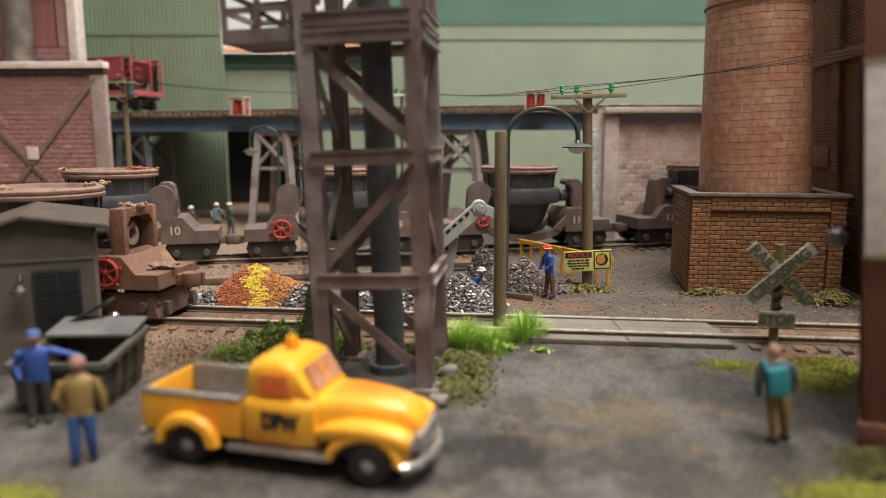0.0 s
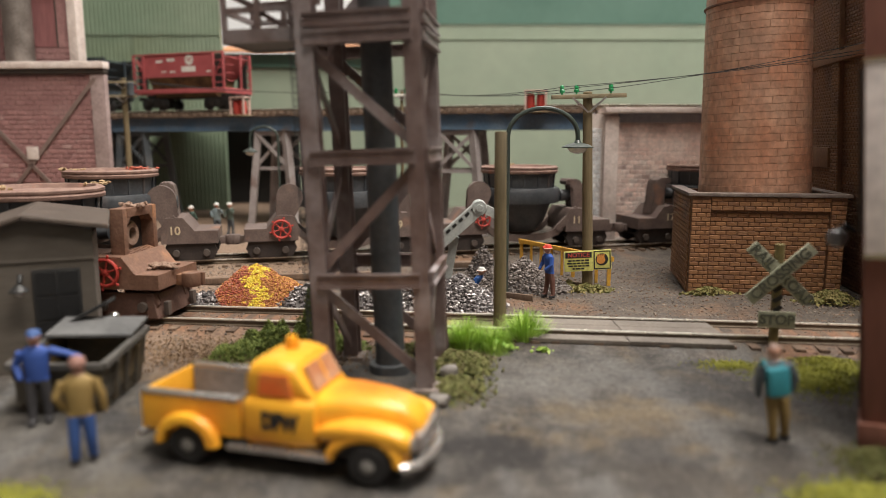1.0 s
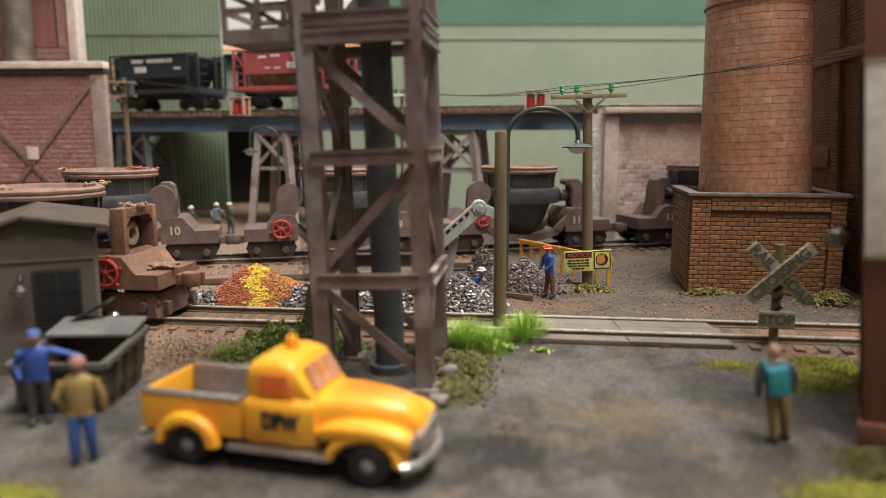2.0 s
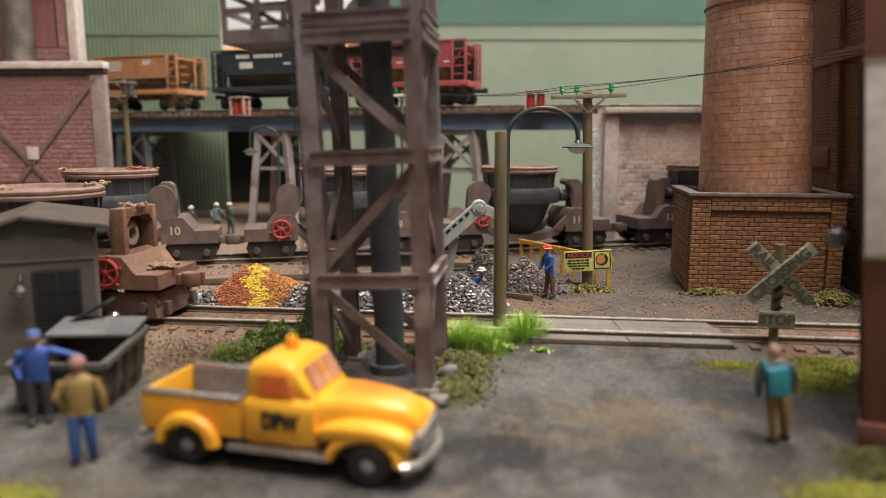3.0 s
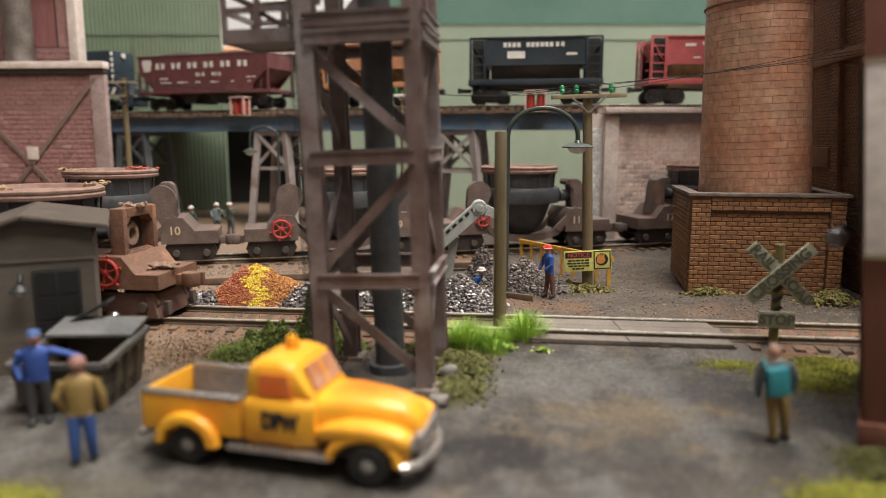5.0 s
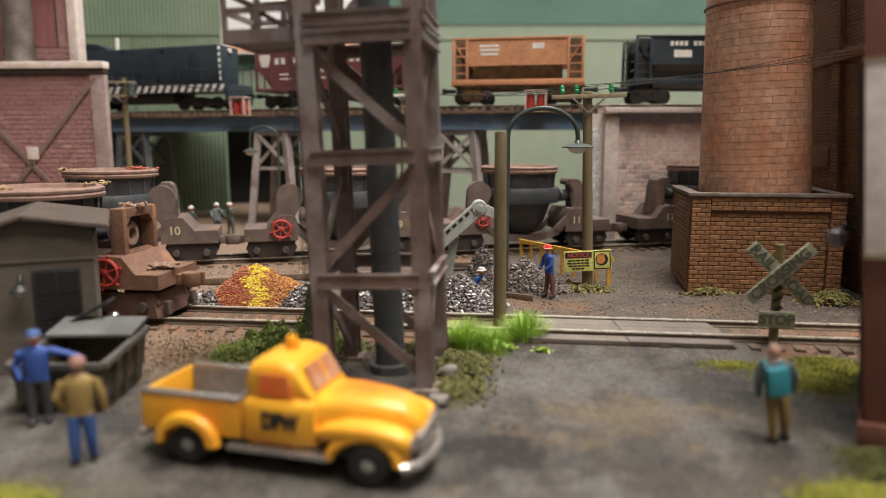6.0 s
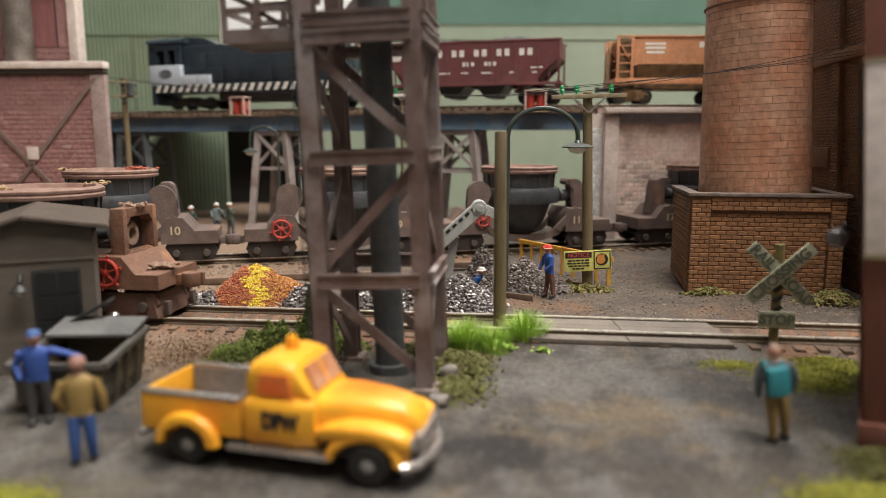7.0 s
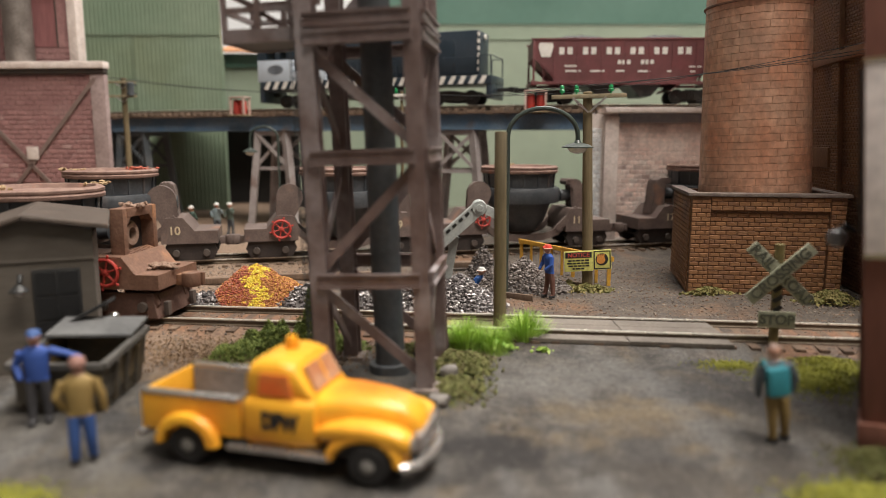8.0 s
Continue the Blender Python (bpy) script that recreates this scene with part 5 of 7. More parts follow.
# arc length along the high line, from x = 0
LINE_X = [-900 + i for i in range(1500)]
LINE_S = [0.0]
for i in range(1, len(LINE_X)):
    LINE_S.append(LINE_S[-1] + math.hypot(1, hi_line(LINE_X[i]) - hi_line(LINE_X[i - 1])))
S_ZERO = LINE_S[900]


def line_at(s):
    x = float(np.interp(s + S_ZERO, LINE_S, LINE_X))
    return Vector((x, hi_line(x)))


def on_line(s, pivot):
    """The pose of a wagon whose middle is s along the line, its trucks pivot to each side."""
    s -= 2.4 * (1 - math.tanh((s + 130) / 50))  # the line bows a little on the far approach
    p, q = line_at(s - pivot), line_at(s + pivot)
    c, d = (p + q) / 2, q - p
    return mm(c.x, c.y, RAIL_Z, 0, 0, math.degrees(math.atan2(d.y, d.x)))


CONSIST = ((red_car, -275, 28), (black_car, -381.5, 28), (orange_car, -489.5, 28), (hopper, -614.7, 42), (switcher, -769.5, 52))
# distance run at every half second: the train gathers speed, then slackens
RUN = (0.0, 40.4, 81.6, 123.4, 166.3, 210.5, 255.9, 302.0, 348.1, 394.6, 441.6, 489.7, 539.1, 588.4, 635.9, 682.0, 726.8)


# ---- pickup truck ----
TRUCK_YELLOW = mat("orange_yellow_truck_paint", (0.86, 0.43, 0.03), (0.82, 0.36, 0.025), 0.45, size=16, bump=0.03, grain=0.06, coat=0.1, c3=(0.70, 0.20, 0.015), edge=0.6)
CHROME = mat("dull_silver_trim", (0.55, 0.52, 0.50), (0.45, 0.42, 0.40), 0.3, metal=0.8, size=8, bump=0.02)
TYRE = mat("black_rubber_tyre", (0.014, 0.013, 0.013), (0.022, 0.02, 0.02), 0.75, size=4)
HUB = mat("grey_wheel_hub", (0.24, 0.23, 0.21), (0.18, 0.17, 0.16), 0.5, size=4)
BED_GREY = mat("grey_truck_bed", (0.20, 0.175, 0.16), (0.27, 0.235, 0.215), 0.7, size=8)
CAB_GLASS = mat("orange_tinted_window", (0.80, 0.16, 0.03), (0.72, 0.30, 0.08), 0.12, size=6, bump=0.0)
LINT_GLASS = mat("pinkish_windscreen", (0.40, 0.16, 0.075), (0.52, 0.34, 0.22), 0.08, size=6, bump=0.0)


def loft(bm, sections, close=True):
    """Skins cross-sections, lists of points of equal count."""
    rings = [[bm.verts.new(p) for p in s] for s in sections]
    n = len(rings[0])
    for r0, r1 in zip(rings, rings[1:]):
        for k in range(n):
            bm.faces.new((r0[k], r0[(k + 1) % n], r1[(k + 1) % n], r1[k]))
    if close:
        bm.faces.new(rings[0][::-1])
        bm.faces.new(rings[-1])
    bmesh.ops.recalc_face_normals(bm, faces=bm.faces[:])


def rounded(x, half, z0, z1, p=0.5, n=20, lean=0.0):
    """A rounded upright section at x."""
    out = []
    for k in range(n):
        a = 2 * math.pi * (k + 0.5) / n
        c, s = math.cos(a), math.sin(a)
        out.append((x + lean * (s + 1) / 2, half * math.copysign(abs(c) ** p, c), (z0 + z1) / 2 + (z1 - z0) / 2 * math.copysign(abs(s) ** p, s)))
    return out


def fender(bm, cx, y, r, w, zc, squash=1.0, tail=0.0):
    """A bulged wheel arch."""
    secs = []
    for k in range(15):
        a = math.pi * (k / 14)
        c, s = math.cos(a), math.sin(a)
        st = 1 + tail * max(0, -c)
        x, z = cx + r * c * st, zc + r * s * squash
        nx, nz = c, s
        secs.append([(x - nx * 1.6, y, z - nz * 1.6), (x, y, z), (x + nx * 0.55, y - w * 0.45, z + nz * 0.45), (x + nx * 0.1, y - w * 0.85, z + nz * 0.1), (x - nx * 0.9, y - w, z - nz * 0.9), (x - nx * 1.7, y - w * 0.95, z - nz * 1.7)])
    loft(bm, secs)


def pickup():
    # local x forward, wheels at 0 and 34 mm
    tk = thing("pickup_truck", "orange-yellow vintage pickup truck with black door letters and roof beacon", "pickup truck", mm(-43.9, 131.6, 0.1, 0, 0, -14.8))
    hw = 8.9
    b = bmesh.new()
    box(b, -11.1, 9.1, -hw + 0.6, hw - 0.6, 6.6, 8.0, 0.2)
    bed = part("bed_floor", b, BED_GREY, tk, "grey load bed")
    for s in (-1, 1):
        b = bmesh.new()
        y = s * (hw - 0.8)
        box(b, -11.2, 9.2, y - 0.5, y + 0.5, 6.4, 14.2, 0.25)
        part("bed_side", b, TRUCK_YELLOW, tk)
        b = bmesh.new()
        yi = s * (hw - 1.55)
        box(b, -11.0, 8.0, yi - 0.2, yi + 0.2, 8.1, 14.0)
        part("bed_lining", b, BED_GREY, tk, "grey inner bed wall")
        b = bmesh.new()
        box(b, -11.4, 9.2, y - 0.75, y + 0.75, 14.1, 15.0, 0.3)
        part("bed_rail", b, CHROME, tk, "worn silver bed rail")
    b = bmesh.new()
    box(b, -12.0, -11.25, -hw + 0.6, hw - 0.6, 6.2, 14.4, 0.25)
    part("tailgate", b, TRUCK_YELLOW, tk)
    b = bmesh.new()
    box(b, 8.1, 9.1, -hw + 1.2, hw - 1.2, 7.8, 14.6, 0.2)
    part("bed_front", b, BED_GREY, tk)
    # cab
    b = bmesh.new()
    loft(b, [rounded(12.4, hw - 0.4, 5.2, 15.2, 0.35), rounded(13.4, hw, 5.0, 15.8, 0.35), rounded(22.5, hw, 5.0, 15.8, 0.35), rounded(26.4, hw - 0.8, 5.2, 15.6, 0.35)])
    cab = part("cab", b, TRUCK_YELLOW, tk, "", mm(-2.6, 0, 0))
    b = bmesh.new()
    loft(b, [rounded(12.7, hw - 1.6, 14.6, 20.6, 0.4), rounded(13.7, hw - 1.0, 14.6, 22.6, 0.42), rounded(16, hw - 1.1, 14.6, 23.6, 0.42), rounded(19.2, hw - 1.2, 14.6, 23.7, 0.42), rounded(22.2, hw - 1.4, 14.6, 22.8, 0.42), rounded(24.2, hw - 1.6, 14.6, 19.2, 0.45), rounded(26.2, hw - 2.0, 14.4, 15.9, 0.5)])
    part("cab_roof", b, TRUCK_YELLOW, tk, "", mm(-2.6, 0, -0.4))
    for s in (-1, 1):
        b = bmesh.new()
        y = s * (hw - 0.92)
        t = [(15.4, 15.9), (22.4, 15.9), (21.4, 20.3), (15.8, 20.3)]
        plate(b, t, y - 0.2, y + 0.2)
        bmesh.ops.recalc_face_normals(b, faces=b.faces[:])
        part("side_window", b, CAB_GLASS, cab, "orange-tinted side window")
    b = bmesh.new()
    hexa(b, [(25.4, -5.6, 16.6), (25.4, 5.6, 16.6), (23.1, 5.2, 21.2), (23.1, -5.2, 21.2), (25.9, -5.6, 16.8), (25.9, 5.6, 16.8), (23.6, 5.2, 21.5), (23.6, -5.2, 21.5)])
    bmesh.ops.recalc_face_normals(b, faces=b.faces[:])
    part("windscreen", b, LINT_GLASS, cab, "pale pinkish windscreen")
    b = bmesh.new()
    beam(b, (25.8, 0, 16.6), (23.5, 0, 21.5), 0.5, 0.4)
    part("windscreen_bar", b, TRUCK_YELLOW, cab)
    b = bmesh.new()
    lathe(b, [(1.3, 23.4), (1.35, 24.6), (0.9, 25.8), (0.3, 26.1)], 14, (18.4, 0, 0))
    part("beacon", b, mat("amber_beacon", (0.85, 0.36, 0.02), (0.8, 0.3, 0.02), 0.2, size=3, bump=0), cab, "amber roof beacon")
    # bonnet and nose
    b = bmesh.new()
    loft(b, [rounded(21.8, 7.2, 6.5, 15.8, 0.5), rounded(28, 6.4, 6.5, 16.1, 0.5), rounded(34, 5.5, 6.5, 15.7, 0.52), rounded(38.6, 4.7, 6.2, 14.9, 0.55), rounded(41, 4.0, 6.0, 13.4, 0.6), rounded(42.2, 3.0, 6.2, 11.6, 0.65)])
    part("bonnet", b, TRUCK_YELLOW, tk)
    for s in (-1, 1):
        b = bmesh.new()
        fender(b, 34.2, -4.4, 6.4, 5.2, 4.6, 0.95, 0.3)
        crown = [(23.6, 0.7, 8.0, 9.6), (26, 1.9, 7.6, 11.2), (30, 2.5, 8.2, 12.2), (35, 2.6, 8.4, 12.2), (39, 2.5, 7.6, 11.6), (41, 2.1, 6.8, 10.8), (42, 1.3, 7.4, 9.8)]
        t = bmesh.new()
        loft(t, [[(px, py - 7.1, pz) for px, py, pz in rounded(cx, w, z0, z1, 0.7)] for cx, w, z0, z1 in crown])
        merge(b, t)
        if s > 0:
            bmesh.ops.scale(b, vec=(1, -1, 1), verts=b.verts)
            bmesh.ops.reverse_faces(b, faces=b.faces[:])
        part("front_fender", b, TRUCK_YELLOW, tk)
        b = bmesh.new()
        fender(b, -1.5, -hw + 0.9, 6.3, 2.8, 4.6, 0.98, 0.0)
        if s > 0:
            bmesh.ops.scale(b, vec=(1, -1, 1), verts=b.verts)
            bmesh.ops.reverse_faces(b, faces=b.faces[:])
        part("rear_fender", b, TRUCK_YELLOW, tk)
        b = bmesh.new()
        y = s * (hw - 0.6)
        box(b, 6.5, 27.0, y - 1.1, y + 1.1, 4.0, 5.2, 0.3)
        part("running_board", b, CHROME, tk, "worn silver running board")
        b = bmesh.new()
        t = bmesh.new()
        lathe(t, [(1.5, 0), (1.6, 0.4), (1.1, 0.9), (0.2, 1.1)], 14)
        merge(b, t, Matrix.Translation((41.6, s * 7.1, 8.7)) @ Matrix.Rotation(radians(90), 4, "Y"))
        part("headlight", b, CHROME, tk, "round silver headlight")
    b = bmesh.new()
    for z in (6.2, 7.6, 9.0):
        box(b, 41.4, 42.9, -5.2, 5.2, z, z + 0.7, 0.2)
    part("grille", b, CHROME, tk, "silver grille bars")
    b = bmesh.new()
    tube(b, [(40.2, -9.4, 4.5), (42.6, -7, 4.5), (43.6, -3, 4.5), (43.8, 0, 4.5), (43.6, 3, 4.5), (42.6, 7, 4.5), (40.2, 9.4, 4.5)], 1.05, 10)
    part("bumper", b, CHROME, tk, "curved silver front bumper")
    b = bmesh.new()
    tube(b, [(-12.8, -8, 4.6), (-12.8, 8, 4.6)], 0.8, 8)
    part("rear_bumper", b, CHROME, tk)
    b = bmesh.new()
    box(b, -11, 40, -5, 5, 3.0, 6.3, 0.3)
    part("chassis", b, BLACK, tk)
    for x in (-1.5, 34.2):
        for s in (-1, 1):
            w = part("wheel", bmesh.new(), TYRE, tk, "", mm(x, s * 8.2, 4.1) @ Matrix.Diagonal((0.92, 1, 0.99, 1)))
            b = bmesh.new()
            t = bmesh.new()
            lathe(t, [(2.5, -1.3), (3.7, -1.25), (4.15, -0.7), (4.15, 0.7), (3.7, 1.25), (2.5, 1.3)], 26)
            merge(b, t, Matrix.Rotation(radians(90), 4, "X"))
            part("tyre", b, TYRE, w)
            b = bmesh.new()
            t = bmesh.new()
            lathe(t, [(2.5, -1.1), (1.9, -0.9), (1.2, -1.5), (0.3, -1.6)] if s < 0 else [(0.3, 1.6), (1.2, 1.5), (1.9, 0.9), (2.5, 1.1)], 22)
            merge(b, t, Matrix.Rotation(radians(-90), 4, "X"))
            part("hub", b, HUB, w, "grey wheel hub")
    letters("DPW", 4.7, tk, BLACK, mm(17.4, -hw - 0.12, 10.9) @ Matrix.Diagonal((0.66, 1, 1, 1)), bold=0.3)
    tk.scale = (1.0, 1.0, 0.91)


pickup()


# ---- figures: each is one plain painted casting ----
def blend_material(name, bands):
    """Painted bands by height: (top in mm, colour), from the feet up."""
    m = bpy.data.materials.new(name)
    m.use_nodes = True
    nt = m.node_tree
    bs = nt.nodes["Principled BSDF"]
    tc, sp, mr, rp = nt.nodes.new("ShaderNodeTexCoord"), nt.nodes.new("ShaderNodeSeparateXYZ"), nt.nodes.new("ShaderNodeMapRange"), nt.nodes.new("ShaderNodeValToRGB")
    nt.links.new(tc.outputs["Object"], sp.inputs[0])
    nt.links.new(sp.outputs["Z"], mr.inputs[0])
    mr.inputs[2].default_value = 24 * U
    nt.links.new(mr.outputs[0], rp.inputs[0])
    rp.color_ramp.interpolation = "CONSTANT"
    rp.color_ramp.elements[0].color = (*bands[0][1], 1)
    rp.color_ramp.elements[1].position = bands[0][0] / 24
    rp.color_ramp.elements[1].color = (*bands[1][1], 1)
    for k in range(1, len(bands) - 1):
        e = rp.color_ramp.elements.new(bands[k][0] / 24)
        e.color = (*bands[k + 1][1], 1)
    nt.links.new(rp.outputs[0], bs.inputs["Base Color"])
    bs.inputs["Roughness"].default_value = 0.65
    return m


SKIN = (0.50, 0.26, 0.18)


def figurine(name, label, at, bands, right, left, stoop=0.0, stride=0.6, pack=None, cap=True, brim=False):
    """A miniature: legs, trunk, arms, head and cap fused into one casting."""
    b = bmesh.new()
    lean = lambda z: stoop * max(0, z - 9.5)
    for s in (-1, 1):
        tube(b, [(s * 1.5, -1.2 + s * stride, 0), (s * 1.5, -0.6 + s * stride, 0.7), (s * 1.45, s * stride, 1.2), (s * 1.35, 0.3 + s * stride * 0.5, 5), (s * 1.1, 0, 9.8), (s * 0.9, 0, 10.6)], [0.7, 0.85, 0.8, 1.0, 1.3, 1.2], 10)
        tube(b, [(s * 1.5, 0.6 + s * stride, 0.45), (s * 1.5, -1.5 + s * stride, 0.4)], [0.8, 0.55], 8)
    trunk = [(9.0, 1.9, 1.3), (10.4, 2.3, 1.5), (12.4, 2.35, 1.55), (14.8, 2.8, 1.65), (16.2, 2.7, 1.5), (17.0, 1.6, 1.1), (17.4, 0.8, 0.8)]
    loft(b, [[(rx * math.cos(a), -lean(z) + ry * math.sin(a), z) for a in (2 * math.pi * k / 16 for k in range(16))] for z, rx, ry in trunk])
    hz, hy = 18.9, -lean(19) - 0.15
    blob(b, 0, hy, hz, 1.25, 1.4, 1.6, 3, 0.05, 2)
    tube(b, [(0, -lean(17), 16.8), (0, hy, 18.2)], 0.7, 8)
    if cap:
        lathe(b, [(1.55 if not brim else 2.1, 0), (1.5, 0.25), (1.42, 0.8), (1.0, 1.35), (0.2, 1.5)], 14, (0, hy + 0.1, hz + 0.35))
        tube(b, [(0, hy - 1.1, hz + 0.5), (0, hy - 2.0, hz + 0.4)], [0.9, 0.5], 8)
    for s, pts in ((1, right), (-1, left)):
        sh = (s * 2.7, -lean(16), 15.9)
        el, ha = pts
        el, ha = (el[0], el[1] - lean(13), el[2]), (ha[0], ha[1] - lean(12), ha[2])
        tube(b, [sh, el, ha], [0.95, 0.8, 0.65], 9)
        blob(b, ha[0], ha[1], ha[2], 0.65, 0.65, 0.7, 5, 0.1, 1)
    if pack:
        box(b, -1.9, 1.9, 1.3, 3.2, 11.4, 16.6, 0.6)
    ob = single(name, b, blend_material(name + "_paint", bands), label, "figurine", at, "painted figures")
    return ob


DARK = (0.03, 0.028, 0.03)
figurine("figurine", "painted model figure in blue jacket and cap, arm outstretched", mm(-86.6, 142.5, 0, 0, 0, 20),
         [(1.0, DARK), (9.6, (0.04, 0.038, 0.042)), (17.2, (0.03, 0.075, 0.30)), (19.4, SKIN), (24, (0.05, 0.10, 0.26))],
         ((5.2, -0.4, 15.2), (8.6, -0.8, 14.0)), ((-3.9, 0.3, 13.0), (-3.0, -1.2, 10.6)))
figurine("figurine", "painted model figure in tan jacket and blue trousers", mm(-67.8, 124, 0, 0, 0, 200),
         [(0.9, DARK), (9.4, (0.035, 0.085, 0.27)), (17.2, (0.27, 0.18, 0.06)), (24, (0.30, 0.16, 0.13))],
         ((3.9, 0.4, 13.2), (3.0, -1.0, 10.6)), ((-3.8, 0.4, 13.0), (-3.9, -0.5, 9.8)), cap=True)
ob = figurine("figurine", "painted model figure with teal rucksack and ochre trousers", mm(68.2, 133.5, 0) @ pose(0, 0, 0, 0, -7, 0) @ pose(0, 0, 0, 0, 0, 180),
              [(0.9, DARK), (9.6, (0.24, 0.16, 0.055)), (17.2, (0.10, 0.115, 0.13)), (19.6, SKIN), (24, (0.30, 0.2, 0.17))],
              ((3.7, 0.3, 13.0), (3.4, -0.6, 10.0)), ((-3.7, 0.3, 13.0), (-3.4, -0.6, 10.0)), cap=False)
b = bmesh.new()
box(b, -2.6, 1.8, -3.4, -1.4, 10.6, 16.4, 0.7)
for x in (-1.9, 1.1):
    tube(b, [(x, -1.5, 16.2), (x, 0.2, 17.4), (x, 1.5, 15.6)], 0.3, 6)
single("rucksack", b, mat("teal_cloth", (0.03, 0.24, 0.29), (0.025, 0.2, 0.25), 0.7, size=5), "teal rucksack on a model figure's back", "rucksack", mm(67.6, 133.2, 0) @ pose(0, 0, 0, 0, -7, 0) @ pose(0, 0, 0, 0, 0, 4))
figurine("figurine", "painted model workman with red helmet and blue jacket", mm(41, 263, 0.4, 0, 0, -70),
         [(0.9, DARK), (9.4, (0.13, 0.06, 0.045)), (17.2, (0.025, 0.08, 0.33)), (19.4, SKIN), (24, (0.62, 0.05, 0.03))],
         ((3.4, -0.8, 13.2), (2.2, -2.6, 11.4)), ((-3.4, -0.8, 13.2), (-2.6, -2.6, 11.0)), stoop=0.1, stride=0.9, brim=True)
figurine("figurine", "stooping painted model workman with white helmet", mm(12.5, 290, -13, 0, 0, 60),
         [(0.9, DARK), (9.4, (0.05, 0.05, 0.08)), (17.2, (0.03, 0.10, 0.32)), (19.3, SKIN), (24, (0.6, 0.6, 0.58))],
         ((3.4, -1.0, 12.8), (2.2, -3, 10.6)), ((-3.4, -1.0, 12.8), (-2.6, -3, 10.6)), stoop=0.45, brim=True)
for x, y, rz, body, lab in ((-154.5, 425, 150, (0.04, 0.07, 0.055), "painted model workman in dark green with white helmet"), (-146, 447, 10, (0.16, 0.20, 0.21), "painted model workman in grey with white helmet"), (-138, 449, -30, (0.09, 0.12, 0.10), "painted model workman in olive with white helmet")):
    figurine("figurine", lab, mm(x, y, 0.2, 0, 0, rz), [(0.9, DARK), (9.4, (0.06, 0.065, 0.075)), (17.2, body), (19.4, SKIN), (24, (0.62, 0.62, 0.6))],
             ((3.6, -0.8, 14), (1.6, -2.2, 17)), ((-3.4, -0.8, 13.2), (-2.2, -2.6, 12)), brim=True)


# ---- tin shed and skip ----
SHED_WALL = mat("dark_grey_brown_shed_boards", (0.10, 0.084, 0.069), (0.13, 0.11, 0.091), 0.8, size=14, stretch=(0.3, 0.3, 1), c3=(0.095, 0.08, 0.068))
SHED_ROOF = mat("brown_shed_roofing", (0.058, 0.042, 0.033), (0.085, 0.063, 0.05), 0.8, size=12)


def shed():
    # the gable end faces the yard; local y runs back
    h = thing("tin_shed", "small dark brown lean shed with a gable roof and window", "shed", mm(-97.8, 181.0, 0, 0, 0, 25))
    W0, W1 = -42, 5.0
    ridge = -10.8
    b = bmesh.new()
    pts = [(W0, -0.5), (W1, -0.5), (W1, 37.0), (ridge, 40.0), (W0, 30)]
    plate(b, pts, 0, 1.6)
    bmesh.ops.recalc_face_normals(b, faces=b.faces[:])
    part("gable_wall", b, SHED_WALL, h)
    b = bmesh.new()
    box(b, W1 - 1.6, W1, 1.7, 40, -0.5, 34.0)
    part("side_wall", b, SHED_WALL, h)
    b = bmesh.new()
    box(b, W0, W1, 38.4, 40, -0.5, 30)
    part("back_wall", b, SHED_WALL, h)
    b = bmesh.new()
    box(b, W0, W1 + 0.1, -0.4, -0.02, 29.0, 29.7, 0.1)
    part("belt_board", b, SHED_WALL, h)
    for x0, z0, x1, z1 in ((ridge, 40.2, W1 + 4.2, 37.0), (W0 - 5, 28.6, ridge, 40.2)):
        b = bmesh.new()
        hexa(b, [(x0, -3, z0), (x1, -3, z1), (x1, 43, z1), (x0, 43, z0), (x0, -3, z0 + 1.4), (x1, -3, z1 + 1.4), (x1, 43, z1 + 1.4), (x0, 43, z0 + 1.4)])
        bmesh.ops.bevel(b, geom=b.edges[:], offset=0.3, segments=1, affect="EDGES")
        part("roof_slope", b, SHED_ROOF, h)
    b = bmesh.new()
    box(b, -9.6, 1.6, -0.8, -0.1, 6, 27, 0.15)
    w = part("window", b, BLACK, h, "dark window with small panes")
    for i in range(2):
        for j in range(3):
            b = bmesh.new()
            box(b, -8.8 + 5.1 * i, -4.2 + 5.1 * i, -1.0, -0.82, 7.2 + 6.6 * j, 13.0 + 6.6 * j)
            part("pane", b, mat("dirty_dark_glass", (0.012, 0.012, 0.013), size=5, rough=0.5) if not (i or j) else bpy.data.materials["dirty_dark_glass"], w)
    b = bmesh.new()
    box(b, -41, -20, -0.9, -0.1, -0.3, 24, 0.2)
    part("door", b, mat("grey_shed_door", (0.30, 0.275, 0.255), (0.36, 0.33, 0.31), 0.8, size=9), h, "pale grey sliding door")
    lampb = thing("wall_lamp", "small dark wall lamp with a silver bulb", "lamp", mm(-106.6, 171.2, 23.4, 0, 0, 25))
    b = bmesh.new()
    tube(b, [(0, 7, 1.5), (0, 3, 2.5), (0, 1, 1.0)], 0.6, 8)
    lathe(b, [(0.6, 1.0), (2.4, -0.6), (2.4, -0.9)], 16)
    part("bracket", b, BLACK, lampb)
    b = bmesh.new()
    blob(b, 0.2, 0, -1.2, 1.1, 1.1, 1.1, 0, 0, 2)
    part("bulb", b, CHROME, lampb, "silver bulb")


shed()


